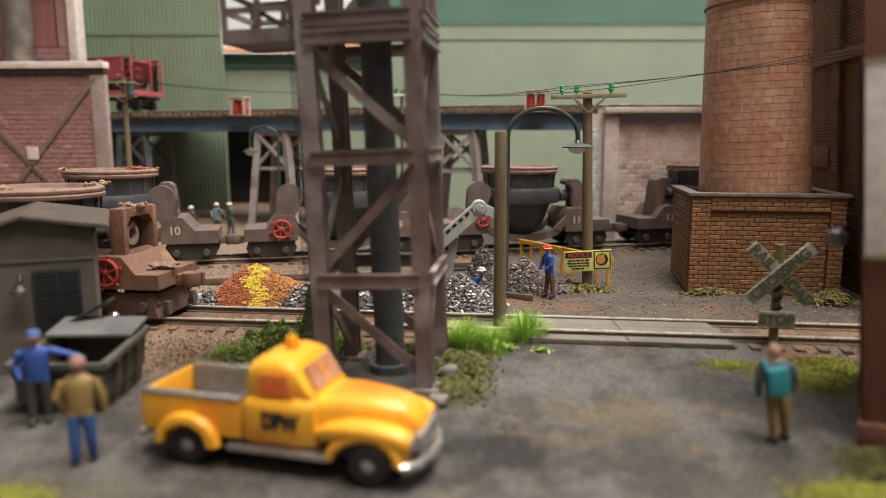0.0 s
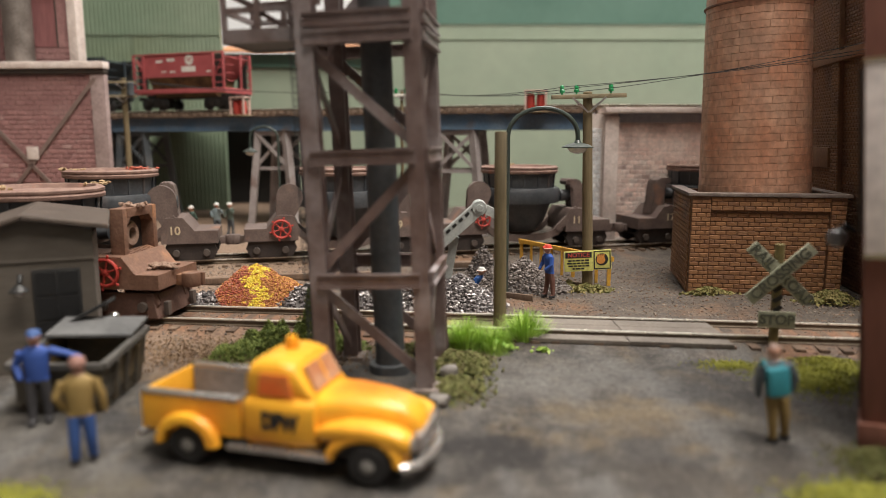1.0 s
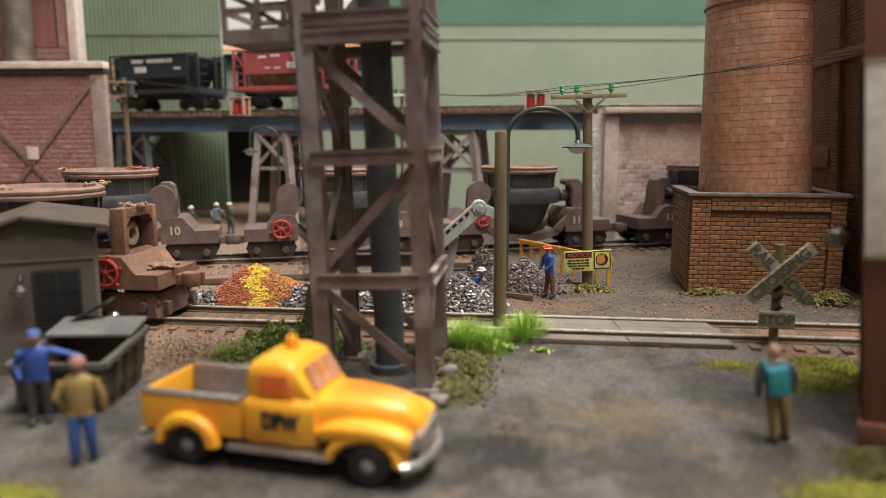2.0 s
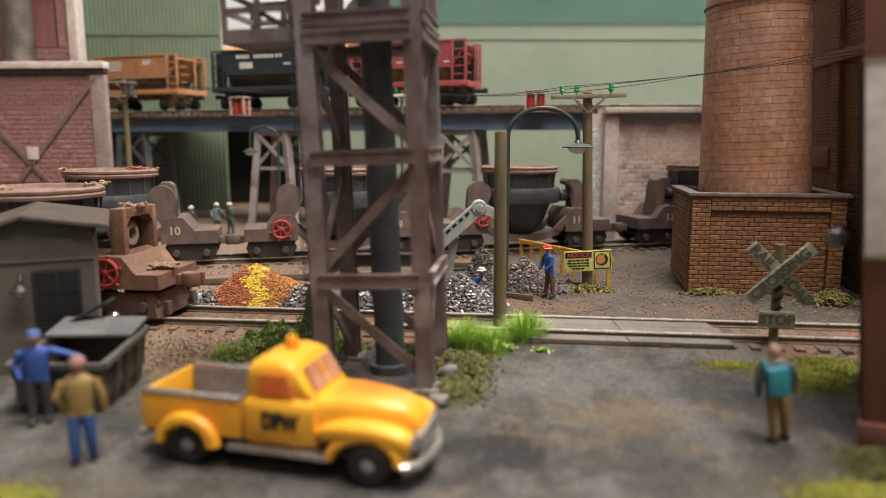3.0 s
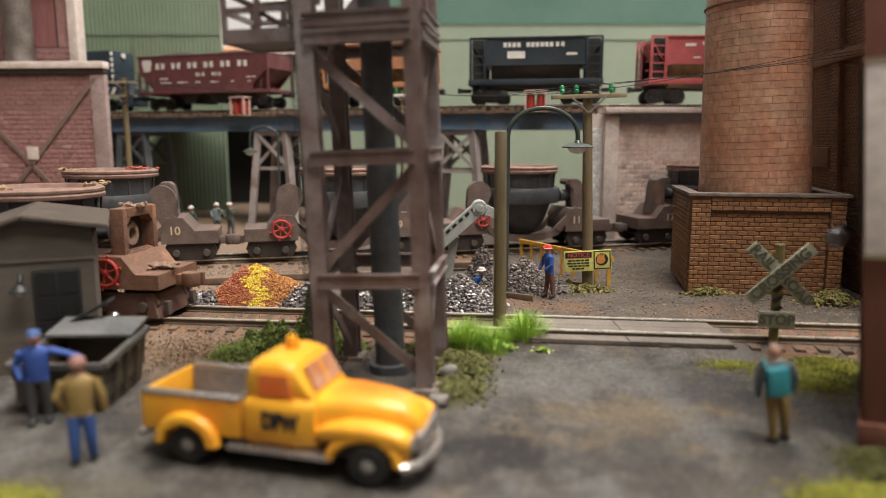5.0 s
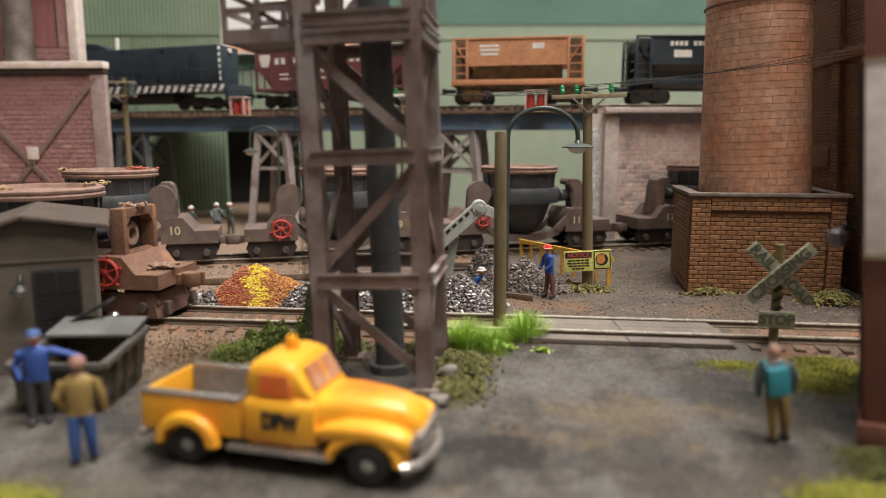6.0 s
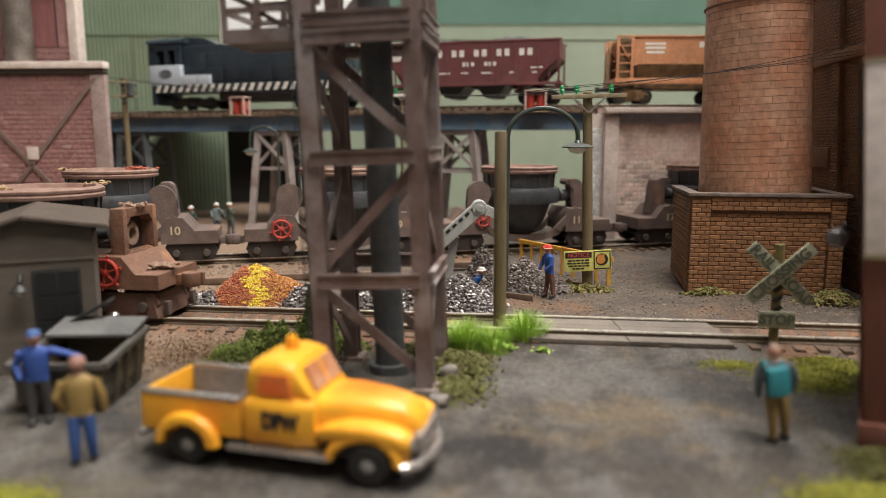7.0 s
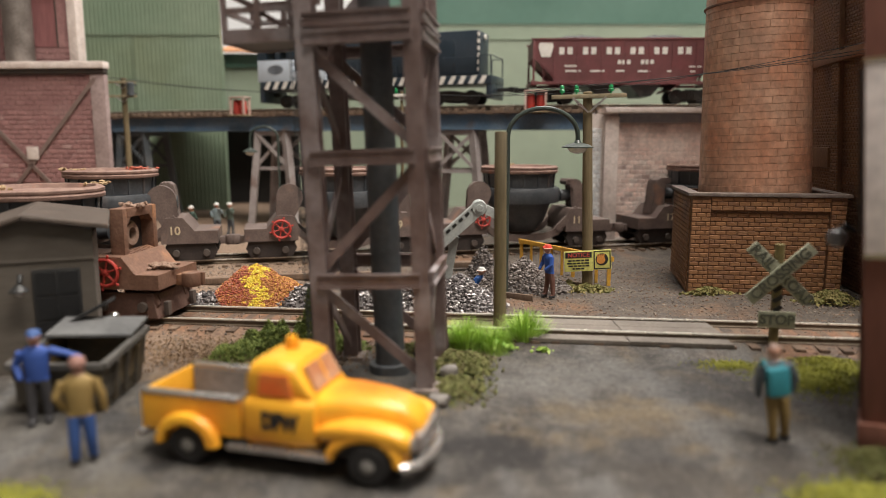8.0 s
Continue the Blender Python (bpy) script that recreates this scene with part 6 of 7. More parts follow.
def skip():
    k = thing("dumpster", "dark open dumpster with a grey propped lid", "dumpster", mm(-85.6, 159.6, 0, 0, 0, 1.5))
    k.scale = (1.1, 0.96, 1.14)
    D = mat("dark_grimy_steel", (0.06, 0.052, 0.042), (0.085, 0.07, 0.05), 0.65, size=10, c3=(0.11, 0.075, 0.03), edge=0.5)
    b = bmesh.new()
    a, c = 9.4, 13
    hexa(b, [(-a + 2, -c + 2, 0), (a - 1.4, -c + 2, 0), (a - 1.4, c - 2, 0), (-a + 2, c - 2, 0), (-a, -c, 9.6), (a, -c, 9.6), (a, c, 11.2), (-a, c, 11.2)])
    bmesh.ops.recalc_face_normals(b, faces=b.faces[:])
    top = [f for f in b.faces if f.normal.z > 0.7]
    r = bmesh.ops.inset_region(b, faces=top, thickness=1.0)
    e = bmesh.ops.extrude_discrete_faces(b, faces=top)
    for f in e["faces"]:
        for v in f.verts:
            v.co.z -= 7.5
    part("bin", b, D, k)
    b = bmesh.new()
    for p, q in (((-a, -c, 9.6), (a, -c, 9.6)), ((a, -c, 9.6), (a, c, 11.2)), ((a, c, 11.2), (-a, c, 11.2)), ((-a, c, 11.2), (-a, -c, 9.6))):
        beam(b, p, q, 1.4, 1.2)
    part("rim", b, mat("worn_grey_steel_edge", (0.085, 0.08, 0.073), (0.13, 0.12, 0.11), 0.5, size=6), k, "worn grey rim")
    b = bmesh.new()
    hexa(b, [(-a, 3, 11.6), (a, 3, 11.6), (a, c + 1, 13.2), (-a, c + 1, 13.2), (-a, 3, 12.2), (a, 3, 12.2), (a, c + 1, 13.8), (-a, c + 1, 13.8)])
    part("lid", b, mat("grey_dumpster_lid", (0.12, 0.12, 0.122), (0.16, 0.16, 0.16), 0.45, size=9), k, "smooth grey lid")
    b = bmesh.new()
    hexa(b, [(-9.6, 10, 11.4), (1.2, 12, 17.0), (1.2, 17, 17.3), (-9.6, 16, 11.7), (-9.9, 10, 12.0), (0.9, 12, 17.6), (0.9, 17, 17.9), (-9.9, 16, 12.3)])
    bmesh.ops.recalc_face_normals(b, faces=b.faces[:])
    part("raised_lid", b, BLACK, k, "dark lid swung up against the shed")
    for y in (-6, 0, 6):
        b = bmesh.new()
        beam(b, (a - 1.0, y, 1), (a + 0.2, y, 9.4), 0.9, 0.9)
        part("rib", b, D, k)
    f = thing("floodlight", "small chrome floodlight beside the dumpster", "lamp", mm(-88, 181, 0))
    b = bmesh.new()
    tube(b, [(0, 0, -0.4), (0, 0, 12.5)], 0.5, 8)
    part("post", b, BLACK, f)
    b = bmesh.new()
    blob(b, 0, 0, 13.6, 1.6, 1.6, 1.4, 0, 0, 2)
    part("head", b, mat("bright_chrome", (0.85, 0.83, 0.78), rough=0.12, metal=1.0, bump=0), f, "shiny chrome lamp head")


skip()


# ---- the building at the near edge ----
def near_building():
    h = thing("red_brown_shed", "red-brown timber building corner with a white sign board", "building", mm(84.3, 132, 0, 0, -4.4, -31))
    RB = mat("red_brown_timber", (0.20, 0.075, 0.05), (0.16, 0.06, 0.042), 0.75, size=12, stretch=(1, 1, 0.2), c3=(0.25, 0.12, 0.09))
    b = bmesh.new()
    box(b, 0, 40, 0, 44, 2, 100, 0.3)
    part("wall", b, RB, h)
    for i in range(8):
        b = bmesh.new()
        box(b, -0.35, -0.02, 2 + 5.4 * i, 7 + 5.4 * i, 2, 38)
        part("board", b, RB, h)
    b = bmesh.new()
    box(b, -0.9, 41, -1.2, 46, -0.5, 4.5, 0.4)
    part("plinth", b, RB, h)
    b = bmesh.new()
    box(b, -0.7, -0.1, 4, 18, 6, 25, 0.1)
    part("window", b, BLACK, h, "dark side window")
    b = bmesh.new()
    box(b, 0.2, 14, -1.4, -0.2, 38.5, 75, 0.25)
    s = part("sign_board", b, mat("pinkish_white_sign", (0.82, 0.74, 0.72), (0.86, 0.79, 0.77), 0.6, size=20), h, "blank pinkish-white sign board")
    b = bmesh.new()
    box(b, -0.75, -0.1, 1.2, 20, 42, 74, 0.1)
    part("side_panel", b, BLACK, h)
    for z in (38.0, 75.1):
        b = bmesh.new()
        box(b, 0, 14, -1.7, -0.1, z - 0.4, z + 0.4)
        part("sign_trim", b, ARM_WOOD, s)
    lamp = thing("bracket_lamp", "small dull grey ball lamp on a wall bracket", "lamp", mm(83.6, 146, 40.2))
    b = bmesh.new()
    tube(b, [(3.6, 0, 1), (1.5, 0, 2.2), (0, 0, 1.2)], 0.6, 8)
    part("bracket", b, BLACK, lamp)
    b = bmesh.new()
    lathe(b, [(0.7, 1.6), (1.9, 0.8), (2.2, -0.6), (1.7, -2.0), (0.4, -2.5)], 16)
    part("globe", b, mat("dull_grey_globe", (0.12, 0.115, 0.12), (0.17, 0.16, 0.165), 0.35, size=4), lamp, "dull grey globe")


near_building()


# ---- poles, lamps and wires ----
GREEN_GLASS = mat("green_glass_insulator", (0.03, 0.34, 0.12), (0.03, 0.28, 0.1), 0.15, size=3, bump=0)
LAMP_GREEN = mat("dark_green_lamp_enamel", (0.035, 0.05, 0.042), (0.05, 0.062, 0.055), 0.4, size=5)
OPAL = mat("opal_lamp_glass", (0.78, 0.78, 0.72), (0.7, 0.7, 0.66), 0.25, size=5, bump=0)


def post():
    p = thing("wooden_post", "plain olive-brown wooden post standing in weeds", "post", mm(17.9, 213.6, -1, 0, -0.3, 0))
    b = bmesh.new()
    tube(b, [(0, 0, 0), (0.05, 0, 20), (-0.05, 0, 45), (0, 0, 63.4), (0, 0, 63.9)], [2.05, 1.95, 1.9, 1.85, 1.6], 16)
    part("shaft", b, POLE_WOOD, p)


post()


def utility_pole(at, label, tall, r, arms, half, wood, ins):
    p = thing("utility_pole", label, "utility pole", at, "line poles")
    b = bmesh.new()
    tube(b, [(0, 0, -1), (0, 0, tall * 0.5), (0, 0, tall - 0.4), (0, 0, tall)], [r * 1.08, r, r * 0.9, r * 0.7], 14)
    part("shaft", b, POLE_WOOD, p)
    for z in arms:
        b = bmesh.new()
        box(b, -half, half, -r - 1.3, -r + 0.4, z - 0.8, z + 0.8, 0.25)
        arm = part("crossarm", b, wood, p, "pale weathered crossarm")
        for x in ins:
            b = bmesh.new()
            lathe(b, [(0.35, 0), (0.35, 0.8), (1.0, 0.9), (1.05, 1.8), (0.75, 2.2), (0.95, 2.5), (0.8, 3.4), (0.3, 3.8)], 12, (x, -r - 0.4, z + 0.7))
            part("insulator", b, GREEN_GLASS, arm, "green glass insulator")
        for s in (-1, 1):
            b = bmesh.new()
            beam(b, (s * half * 0.44, -r - 1.4, z - 0.5), (s * 0.2, -r - 0.6, z - half * 0.42), 0.35, 0.8)
            part("arm_brace", b, CHROME, p)


utility_pole(mm(59.1, 279, 0, 0, -1.7, 0), "brown utility pole with crossarm and green glass insulators", 79.2, 2.05, [77.3], 14.6, ARM_WOOD, (-10.4, -4.8, 8.6))
utility_pole(mm(-212.5, 474, 0), "far brown utility pole with two crossarms", 101.5, 1.9, [98.5, 89.5], 9.2, ARM_WOOD, ())
utility_pole(mm(-24.6, 425, 0), "slim teal line pole with green insulators", 89.5, 1.0, [86.8], 6, WHITE_PAINT, (-3.5, 2.5))


def pole_transformer():
    """A small dark can that hangs between the crossarms of the far pole."""
    b = bmesh.new()
    lathe(b, [(1.2, -4.6), (2.2, -4.2), (2.2, 3.6), (1.2, 4.2)], 14, (0, 0, 0))
    for z in (-3.2, 2.6):
        box(b, -3.4, 3.4, 1.4, 2.4, z - 0.5, z + 0.5)
    single("pole_transformer", b, STEEL_BLUE, "dark transformer can hung on the far pole's crossarms", "transformer", mm(-206.4, 470.2, 94.2))


pole_transformer()


def wires():
    BLACK_WIRE = mat("thin_dark_wire", (0.03, 0.03, 0.032), size=4)
    hub = [(48.8, 276.2, 81.0), (54.4, 276.2, 80.8), (67.6, 276.2, 80.6)]
    far = [(-27.5, 423.6, 90.2), (-24, 423.6, 90.0), (-22, 423.6, 90.0)]
    west = [(-226, 471.8, 102), (-222, 471.8, 102), (-215, 471.8, 102)]
    east = [(158.5, 262, 92.5), (158.3, 259, 93.8), (158.2, 256, 96.5)]
    for a, c, sag in [(h, f, 3.4) for h, f in zip(hub, far)] + [(f, w, 5.0) for f, w in zip(far, west)] + [(h, e, 1.2) for h, e in zip(hub, east)]:
        b = bmesh.new()
        n = 18
        tube(b, [tuple(a[i] + (c[i] - a[i]) * k / n - (sag * 4 * (k / n) * (1 - k / n) if i == 2 else 0) for i in range(3)) for k in range(n + 1)], 0.13, 5)
        single("overhead_wire", b, BLACK_WIRE, "thin dark overhead wire between poles", "wire", group="overhead wires")


wires()


def gooseneck(at, label, rise, drop, reach, r, shade):
    g = thing("street_lamp", label, "street lamp", at, "gooseneck lamps")
    b = bmesh.new()
    c = reach / 2
    pts = [(0, 0, -1), (0, 0, rise * 0.5)] + [(c - c * math.cos(a), 0, rise + c * 0.78 * math.sin(a)) for a in (math.pi * k / 16 for k in range(17))] + [(reach, 0, drop + 1.5)]
    tube(b, pts, r, 9)
    part("pole", b, LAMP_GREEN, g)
    b = bmesh.new()
    lathe(b, [(0.5, 2.2), (1.1, 1.8), (1.6, 0.9), (shade * 0.62, 0.5), (shade, -0.6), (shade, -0.95), (shade * 0.9, -0.7), (1.5, 0.1)], 28, (reach, 0, drop))
    s = part("shade", b, LAMP_GREEN, g, "dark green enamel dish shade")
    b = bmesh.new()
    lathe(b, [(shade * 0.62, -0.75), (shade * 0.58, -1.8), (shade * 0.4, -2.8), (shade * 0.12, -3.2)], 20, (reach, 0, drop))
    part("bulb", b, OPAL, s, "pale opal glass")


gooseneck(mm(24.9, 270, 0), "dark green gooseneck street lamp with dish shade", 62, 58.4, 26.8, 0.9, 6.1)
gooseneck(mm(-106, 452, 0, 0, 0, 180), "small far gooseneck lamp with pale glass", 62, 54, 18, 0.75, 5.0)


# ---- lumpy heaps ----
def island_material(name, cols, rough, metal=0.0, spread=None):
    """Colour varies lump by lump."""
    m = bpy.data.materials.new(name)
    m.use_nodes = True
    nt = m.node_tree
    bs = nt.nodes["Principled BSDF"]
    ge, rp = nt.nodes.new("ShaderNodeNewGeometry"), nt.nodes.new("ShaderNodeValToRGB")
    nt.links.new(ge.outputs["Random Per Island"], rp.inputs[0])
    el = rp.color_ramp.elements
    el[0].color, el[1].color = (*cols[0], 1), (*cols[-1], 1)
    for k in range(1, len(cols) - 1):
        el.new(k / (len(cols) - 1)).color = (*cols[k], 1)
    nt.links.new(rp.outputs[0], bs.inputs["Base Color"])
    bs.inputs["Roughness"].default_value = rough
    bs.inputs["Metallic"].default_value = metal
    return m


ICO = bmesh.new()
bmesh.ops.create_icosphere(ICO, subdivisions=1, radius=1)
ICO_V = [v.co.copy() for v in ICO.verts]
ICO_F = [[v.index for v in f.verts] for f in ICO.faces]
ICO.free()
OCT_V = [Vector(p) for p in ((1, 0, 0), (-1, 0, 0), (0, 1, 0), (0, -1, 0), (0, 0, 1), (0, 0, -1))]
OCT_F = [(0, 2, 4), (2, 1, 4), (1, 3, 4), (3, 0, 4), (2, 0, 5), (1, 2, 5), (3, 1, 5), (0, 3, 5)]


def lumps_mesh(name, places, rng, lo, hi, shape="ico", flat=0.8):
    """Broken lumps at the places given, each turned and chipped at random."""
    vv, ff = (ICO_V, ICO_F) if shape == "ico" else (OCT_V, OCT_F)
    vs, fs = [], []
    for x, y, z in places:
        q = Euler((rng.uniform(0, 6.3), rng.uniform(0, 6.3), rng.uniform(0, 6.3))).to_matrix()
        s = lo + (hi - lo) * rng.random() ** 2
        i = len(vs)
        for v in vv:
            w = q @ (v * s * rng.uniform(0.5, 1.4))
            vs.append(((x + w.x) * U, (y + w.y) * U, (z + w.z * flat) * U))
        fs += [tuple(i + k for k in f) for f in ff]
    me = bpy.data.meshes.new(name)
    me.from_pydata(vs, [], fs)
    return me


def heap_height(x, y, humps):
    h = 0.0
    for cx, cy, rx, ry, z in humps:
        d = math.hypot((x - cx) / rx, (y - cy) / ry)
        h = max(h, z * max(0, 1 - d ** 1.35))
    return h


def heap(name, label, humps, count, lo, hi, material, core, seed, zone=None):
    t = thing(name, label, "heap", mm(0, 0, 0))
    rng = random.Random(seed)
    pts = []
    area = [cx_rx[2] * cx_rx[3] for cx_rx in humps]
    while len(pts) < count:
        cx, cy, rx, ry, z = rng.choices(humps, area)[0]
        x, y = cx + rng.uniform(-rx, rx), cy + rng.uniform(-ry, ry)
        h = heap_height(x, y, humps)
        if h > 0.05 and (zone is None or zone(x, y, h)):
            pts.append((x, y, h + rng.uniform(-0.5, 0.4)))
    me = lumps_mesh("lump", pts, rng, lo, hi)
    me.materials.append(material)
    ob = new("lump", me)
    ob.parent = t
    tagged(ob, kind="stuff")
    if core:
        x0, x1 = min(h[0] - h[2] for h in humps), max(h[0] + h[2] for h in humps)
        y0, y1 = min(h[1] - h[3] for h in humps), max(h[1] + h[3] for h in humps)
        n = 40
        me = grid_mesh("core", [x0 + (x1 - x0) * i / n for i in range(n + 1)], [y0 + (y1 - y0) * i / n for i in range(n + 1)], lambda x, y: heap_height(x, y, humps) - 0.5)
        me.materials.append(core)
        ob = new("core", me)
        ob.parent = t
    return t


SLAG = island_material("glinting_grey_slag", [(0.04, 0.034, 0.034), (0.16, 0.14, 0.135), (0.05, 0.044, 0.044), (0.55, 0.51, 0.50), (0.08, 0.07, 0.07), (0.24, 0.215, 0.21)], 0.3, 0.3)
SLAG_DULL = island_material("dull_brown_grey_slag", [(0.07, 0.055, 0.05), (0.17, 0.14, 0.125), (0.10, 0.08, 0.07), (0.34, 0.30, 0.28), (0.13, 0.10, 0.09)], 0.5, 0.1)
SLAG_CORE = mat("slag_dust", (0.07, 0.06, 0.058), (0.11, 0.095, 0.09), 0.8, size=3)
heap("slag_heap", "long heap of glinting broken grey slag beside track", [(-88, 251, 10, 12, 5), (-50, 252, 14, 13, 7.5), (-26, 252, 14, 13, 8.5), (-8, 252, 15, 13, 9.5), (6, 252, 13, 13, 11.5), (14, 250, 10, 10, 6)], 4600, 0.4, 1.0, SLAG, SLAG_CORE, 1)
heap("slag_heap", "rounded heap of broken grey slag near the fence", [(33, 281, 13, 12, 12.5), (24, 284, 9, 11, 10), (44, 278, 9, 8, 5), (18, 306, 8, 8, 14)], 3400, 0.35, 1.0, SLAG_DULL, SLAG_CORE, 2)
FIRE = [(-70, 256, 16, 14, 14.2), (-74, 256, 13, 13, 13.4), (-66.5, 256, 13, 13, 13.2), (-60, 256, 13, 12, 9.5), (-79, 255, 9, 10, 9)]
HOT = island_material("yellow_painted_slag", [(0.72, 0.55, 0.04), (0.78, 0.66, 0.07), (0.52, 0.24, 0.04), (0.80, 0.72, 0.14), (0.66, 0.46, 0.04), (0.74, 0.62, 0.08)], 0.85)
EMBER = island_material("red_orange_painted_slag", [(0.36, 0.07, 0.045), (0.50, 0.24, 0.06), (0.27, 0.07, 0.05), (0.46, 0.12, 0.07), (0.40, 0.20, 0.12)], 0.85)
RUSTY = island_material("orange_brown_painted_slag", [(0.46, 0.20, 0.06), (0.32, 0.11, 0.06), (0.56, 0.32, 0.07), (0.40, 0.14, 0.08)], 0.85)


EMBER_CORE = mat("ember_red_dust", (0.30, 0.05, 0.025), (0.36, 0.12, 0.03), 0.8, size=3)


def hot_zone(x, y, h):
    return abs(x + 70.5 - (14 - h) * 0.35 + 1.5 * math.sin(h * 0.9) + 4.0 * noise.noise(Vector((x * 0.8, y * 0.8, h * 0.6)))) < 2.9


h1 = heap("painted_slag_heap", "heap of slag lumps painted glowing red and yellow", FIRE, 4000, 0.22, 0.6, EMBER, EMBER_CORE, 3, lambda x, y, h: not hot_zone(x, y, h) and x < -66)
rng = random.Random(8)
pts = []
while len(pts) < 4000:
    x, y = rng.uniform(-70, -46), rng.uniform(243, 268)
    h = heap_height(x, y, FIRE)
    if h > 0.1 and not hot_zone(x, y, h):
        pts.append((x, y, h + rng.uniform(-0.4, 0.5)))
me = lumps_mesh("rusty_lump", pts, rng, 0.22, 0.6)
me.materials.append(RUSTY)
ob = new("rusty_lump", me)
ob.parent = h1
tagged(ob, "orange-brown lumps", kind="stuff")
pts = []
while len(pts) < 1900:
    x, y = rng.uniform(-86, -50), rng.uniform(243, 268)
    h = heap_height(x, y, FIRE)
    if h > 0.4 and hot_zone(x, y, h):
        pts.append((x, y, h + rng.uniform(-0.4, 0.5)))
me = lumps_mesh("hot_lump", pts, rng, 0.22, 0.6)
me.materials.append(HOT)
ob = new("hot_lump", me)
ob.parent = h1
tagged(ob, "bright yellow hot lumps", kind="stuff")


# ---- loader boom ----
def boom():
    g = thing("loader_boom", "pale grey jointed loader boom standing among slag heaps", "machine", mm(0, 0, 0))
    GREY = mat("pale_grey_machine_paint", (0.36, 0.38, 0.37), (0.43, 0.45, 0.43), 0.5, size=6, c3=(0.25, 0.24, 0.22), edge=0.64)
    j = (15.6, 31.7)
    for y in (297.5, 302.5):
        b = bmesh.new()
        beam(b, (-9, y, 9.5), (j[0], y, j[1]), 1.0, 5.6)
        part("boom_side", b, GREY, g)
        b = bmesh.new()
        for k in range(6):
            f = 0.34 + 0.11 * k
            x, z = -9 + (j[0] + 9) * f, 9.5 + (j[1] - 9.5) * f
            beam(b, (x - 0.6, y - 0.65, z + 1.4), (x + 0.9, y - 0.65, z + 2.9), 0.2, 1.2)
        part("slot", b, BLACK, g)
    b = bmesh.new()
    beam(b, (-9, 300, 12), (j[0] - 1, 300, j[1] + 2.4), 5, 0.8)
    part("boom_top", b, GREY, g)
    b = bmesh.new()
    disc_y(b, j[0], 303.5, j[1], 3.3, 7, 22)
    disc_y(b, j[0], 296.4, j[1], 1.6, 0.8, 14)
    part("pivot", b, GREY, g, "round pivot pin")
    b = bmesh.new()
    beam(b, (j[0], 300, j[1] + 0.5), (24, 300, 28.2), 4.6, 3.8)
    beam(b, (24, 300, 28.8), (27.2, 300, 24), 4.4, 3.0)
    part("forearm", b, GREY, g)
    b = bmesh.new()
    beam(b, (1.8, 304, -1), (5.2, 304, 18.5), 3.6, 3.6)
    beam(b, (5.2, 304, 18.5), (2, 304, 21), 3.2, 3.0)
    part("support_leg", b, GREY, g)
    b = bmesh.new()
    tube(b, [(-2, 300, 12.5), (13, 300, 27.5)], 0.8, 8)
    part("ram", b, CHROME, g)


boom()


# ---- fence, notice and timbers ----
def fence():
    f = thing("yellow_railing", "yellow painted timber railing, slightly crooked", "railing", mm(0, 0, 0))
    Y = mat("worn_yellow_paint", (0.68, 0.38, 0.045), (0.58, 0.30, 0.04), 0.65, size=4, c3=(0.42, 0.24, 0.05))
    a, c = Vector((38.5, 336, 0)), Vector((69.8, 288, 0))
    for i in range(9):
        p = a.lerp(c, i / 8)
        b = bmesh.new()
        beam(b, (p.x, p.y, -0.5), (p.x + 0.2 * ((i * 7) % 3 - 1), p.y, 11.2), 1.1, 1.5)
        part("post", b, Y, f)
    b = bmesh.new()
    beam(b, (a.x - 1, a.y + 1, 11.8), (c.x + 1.3, c.y - 1.5, 11.2), 1.2, 1.9)
    part("top_rail", b, Y, f)


fence()


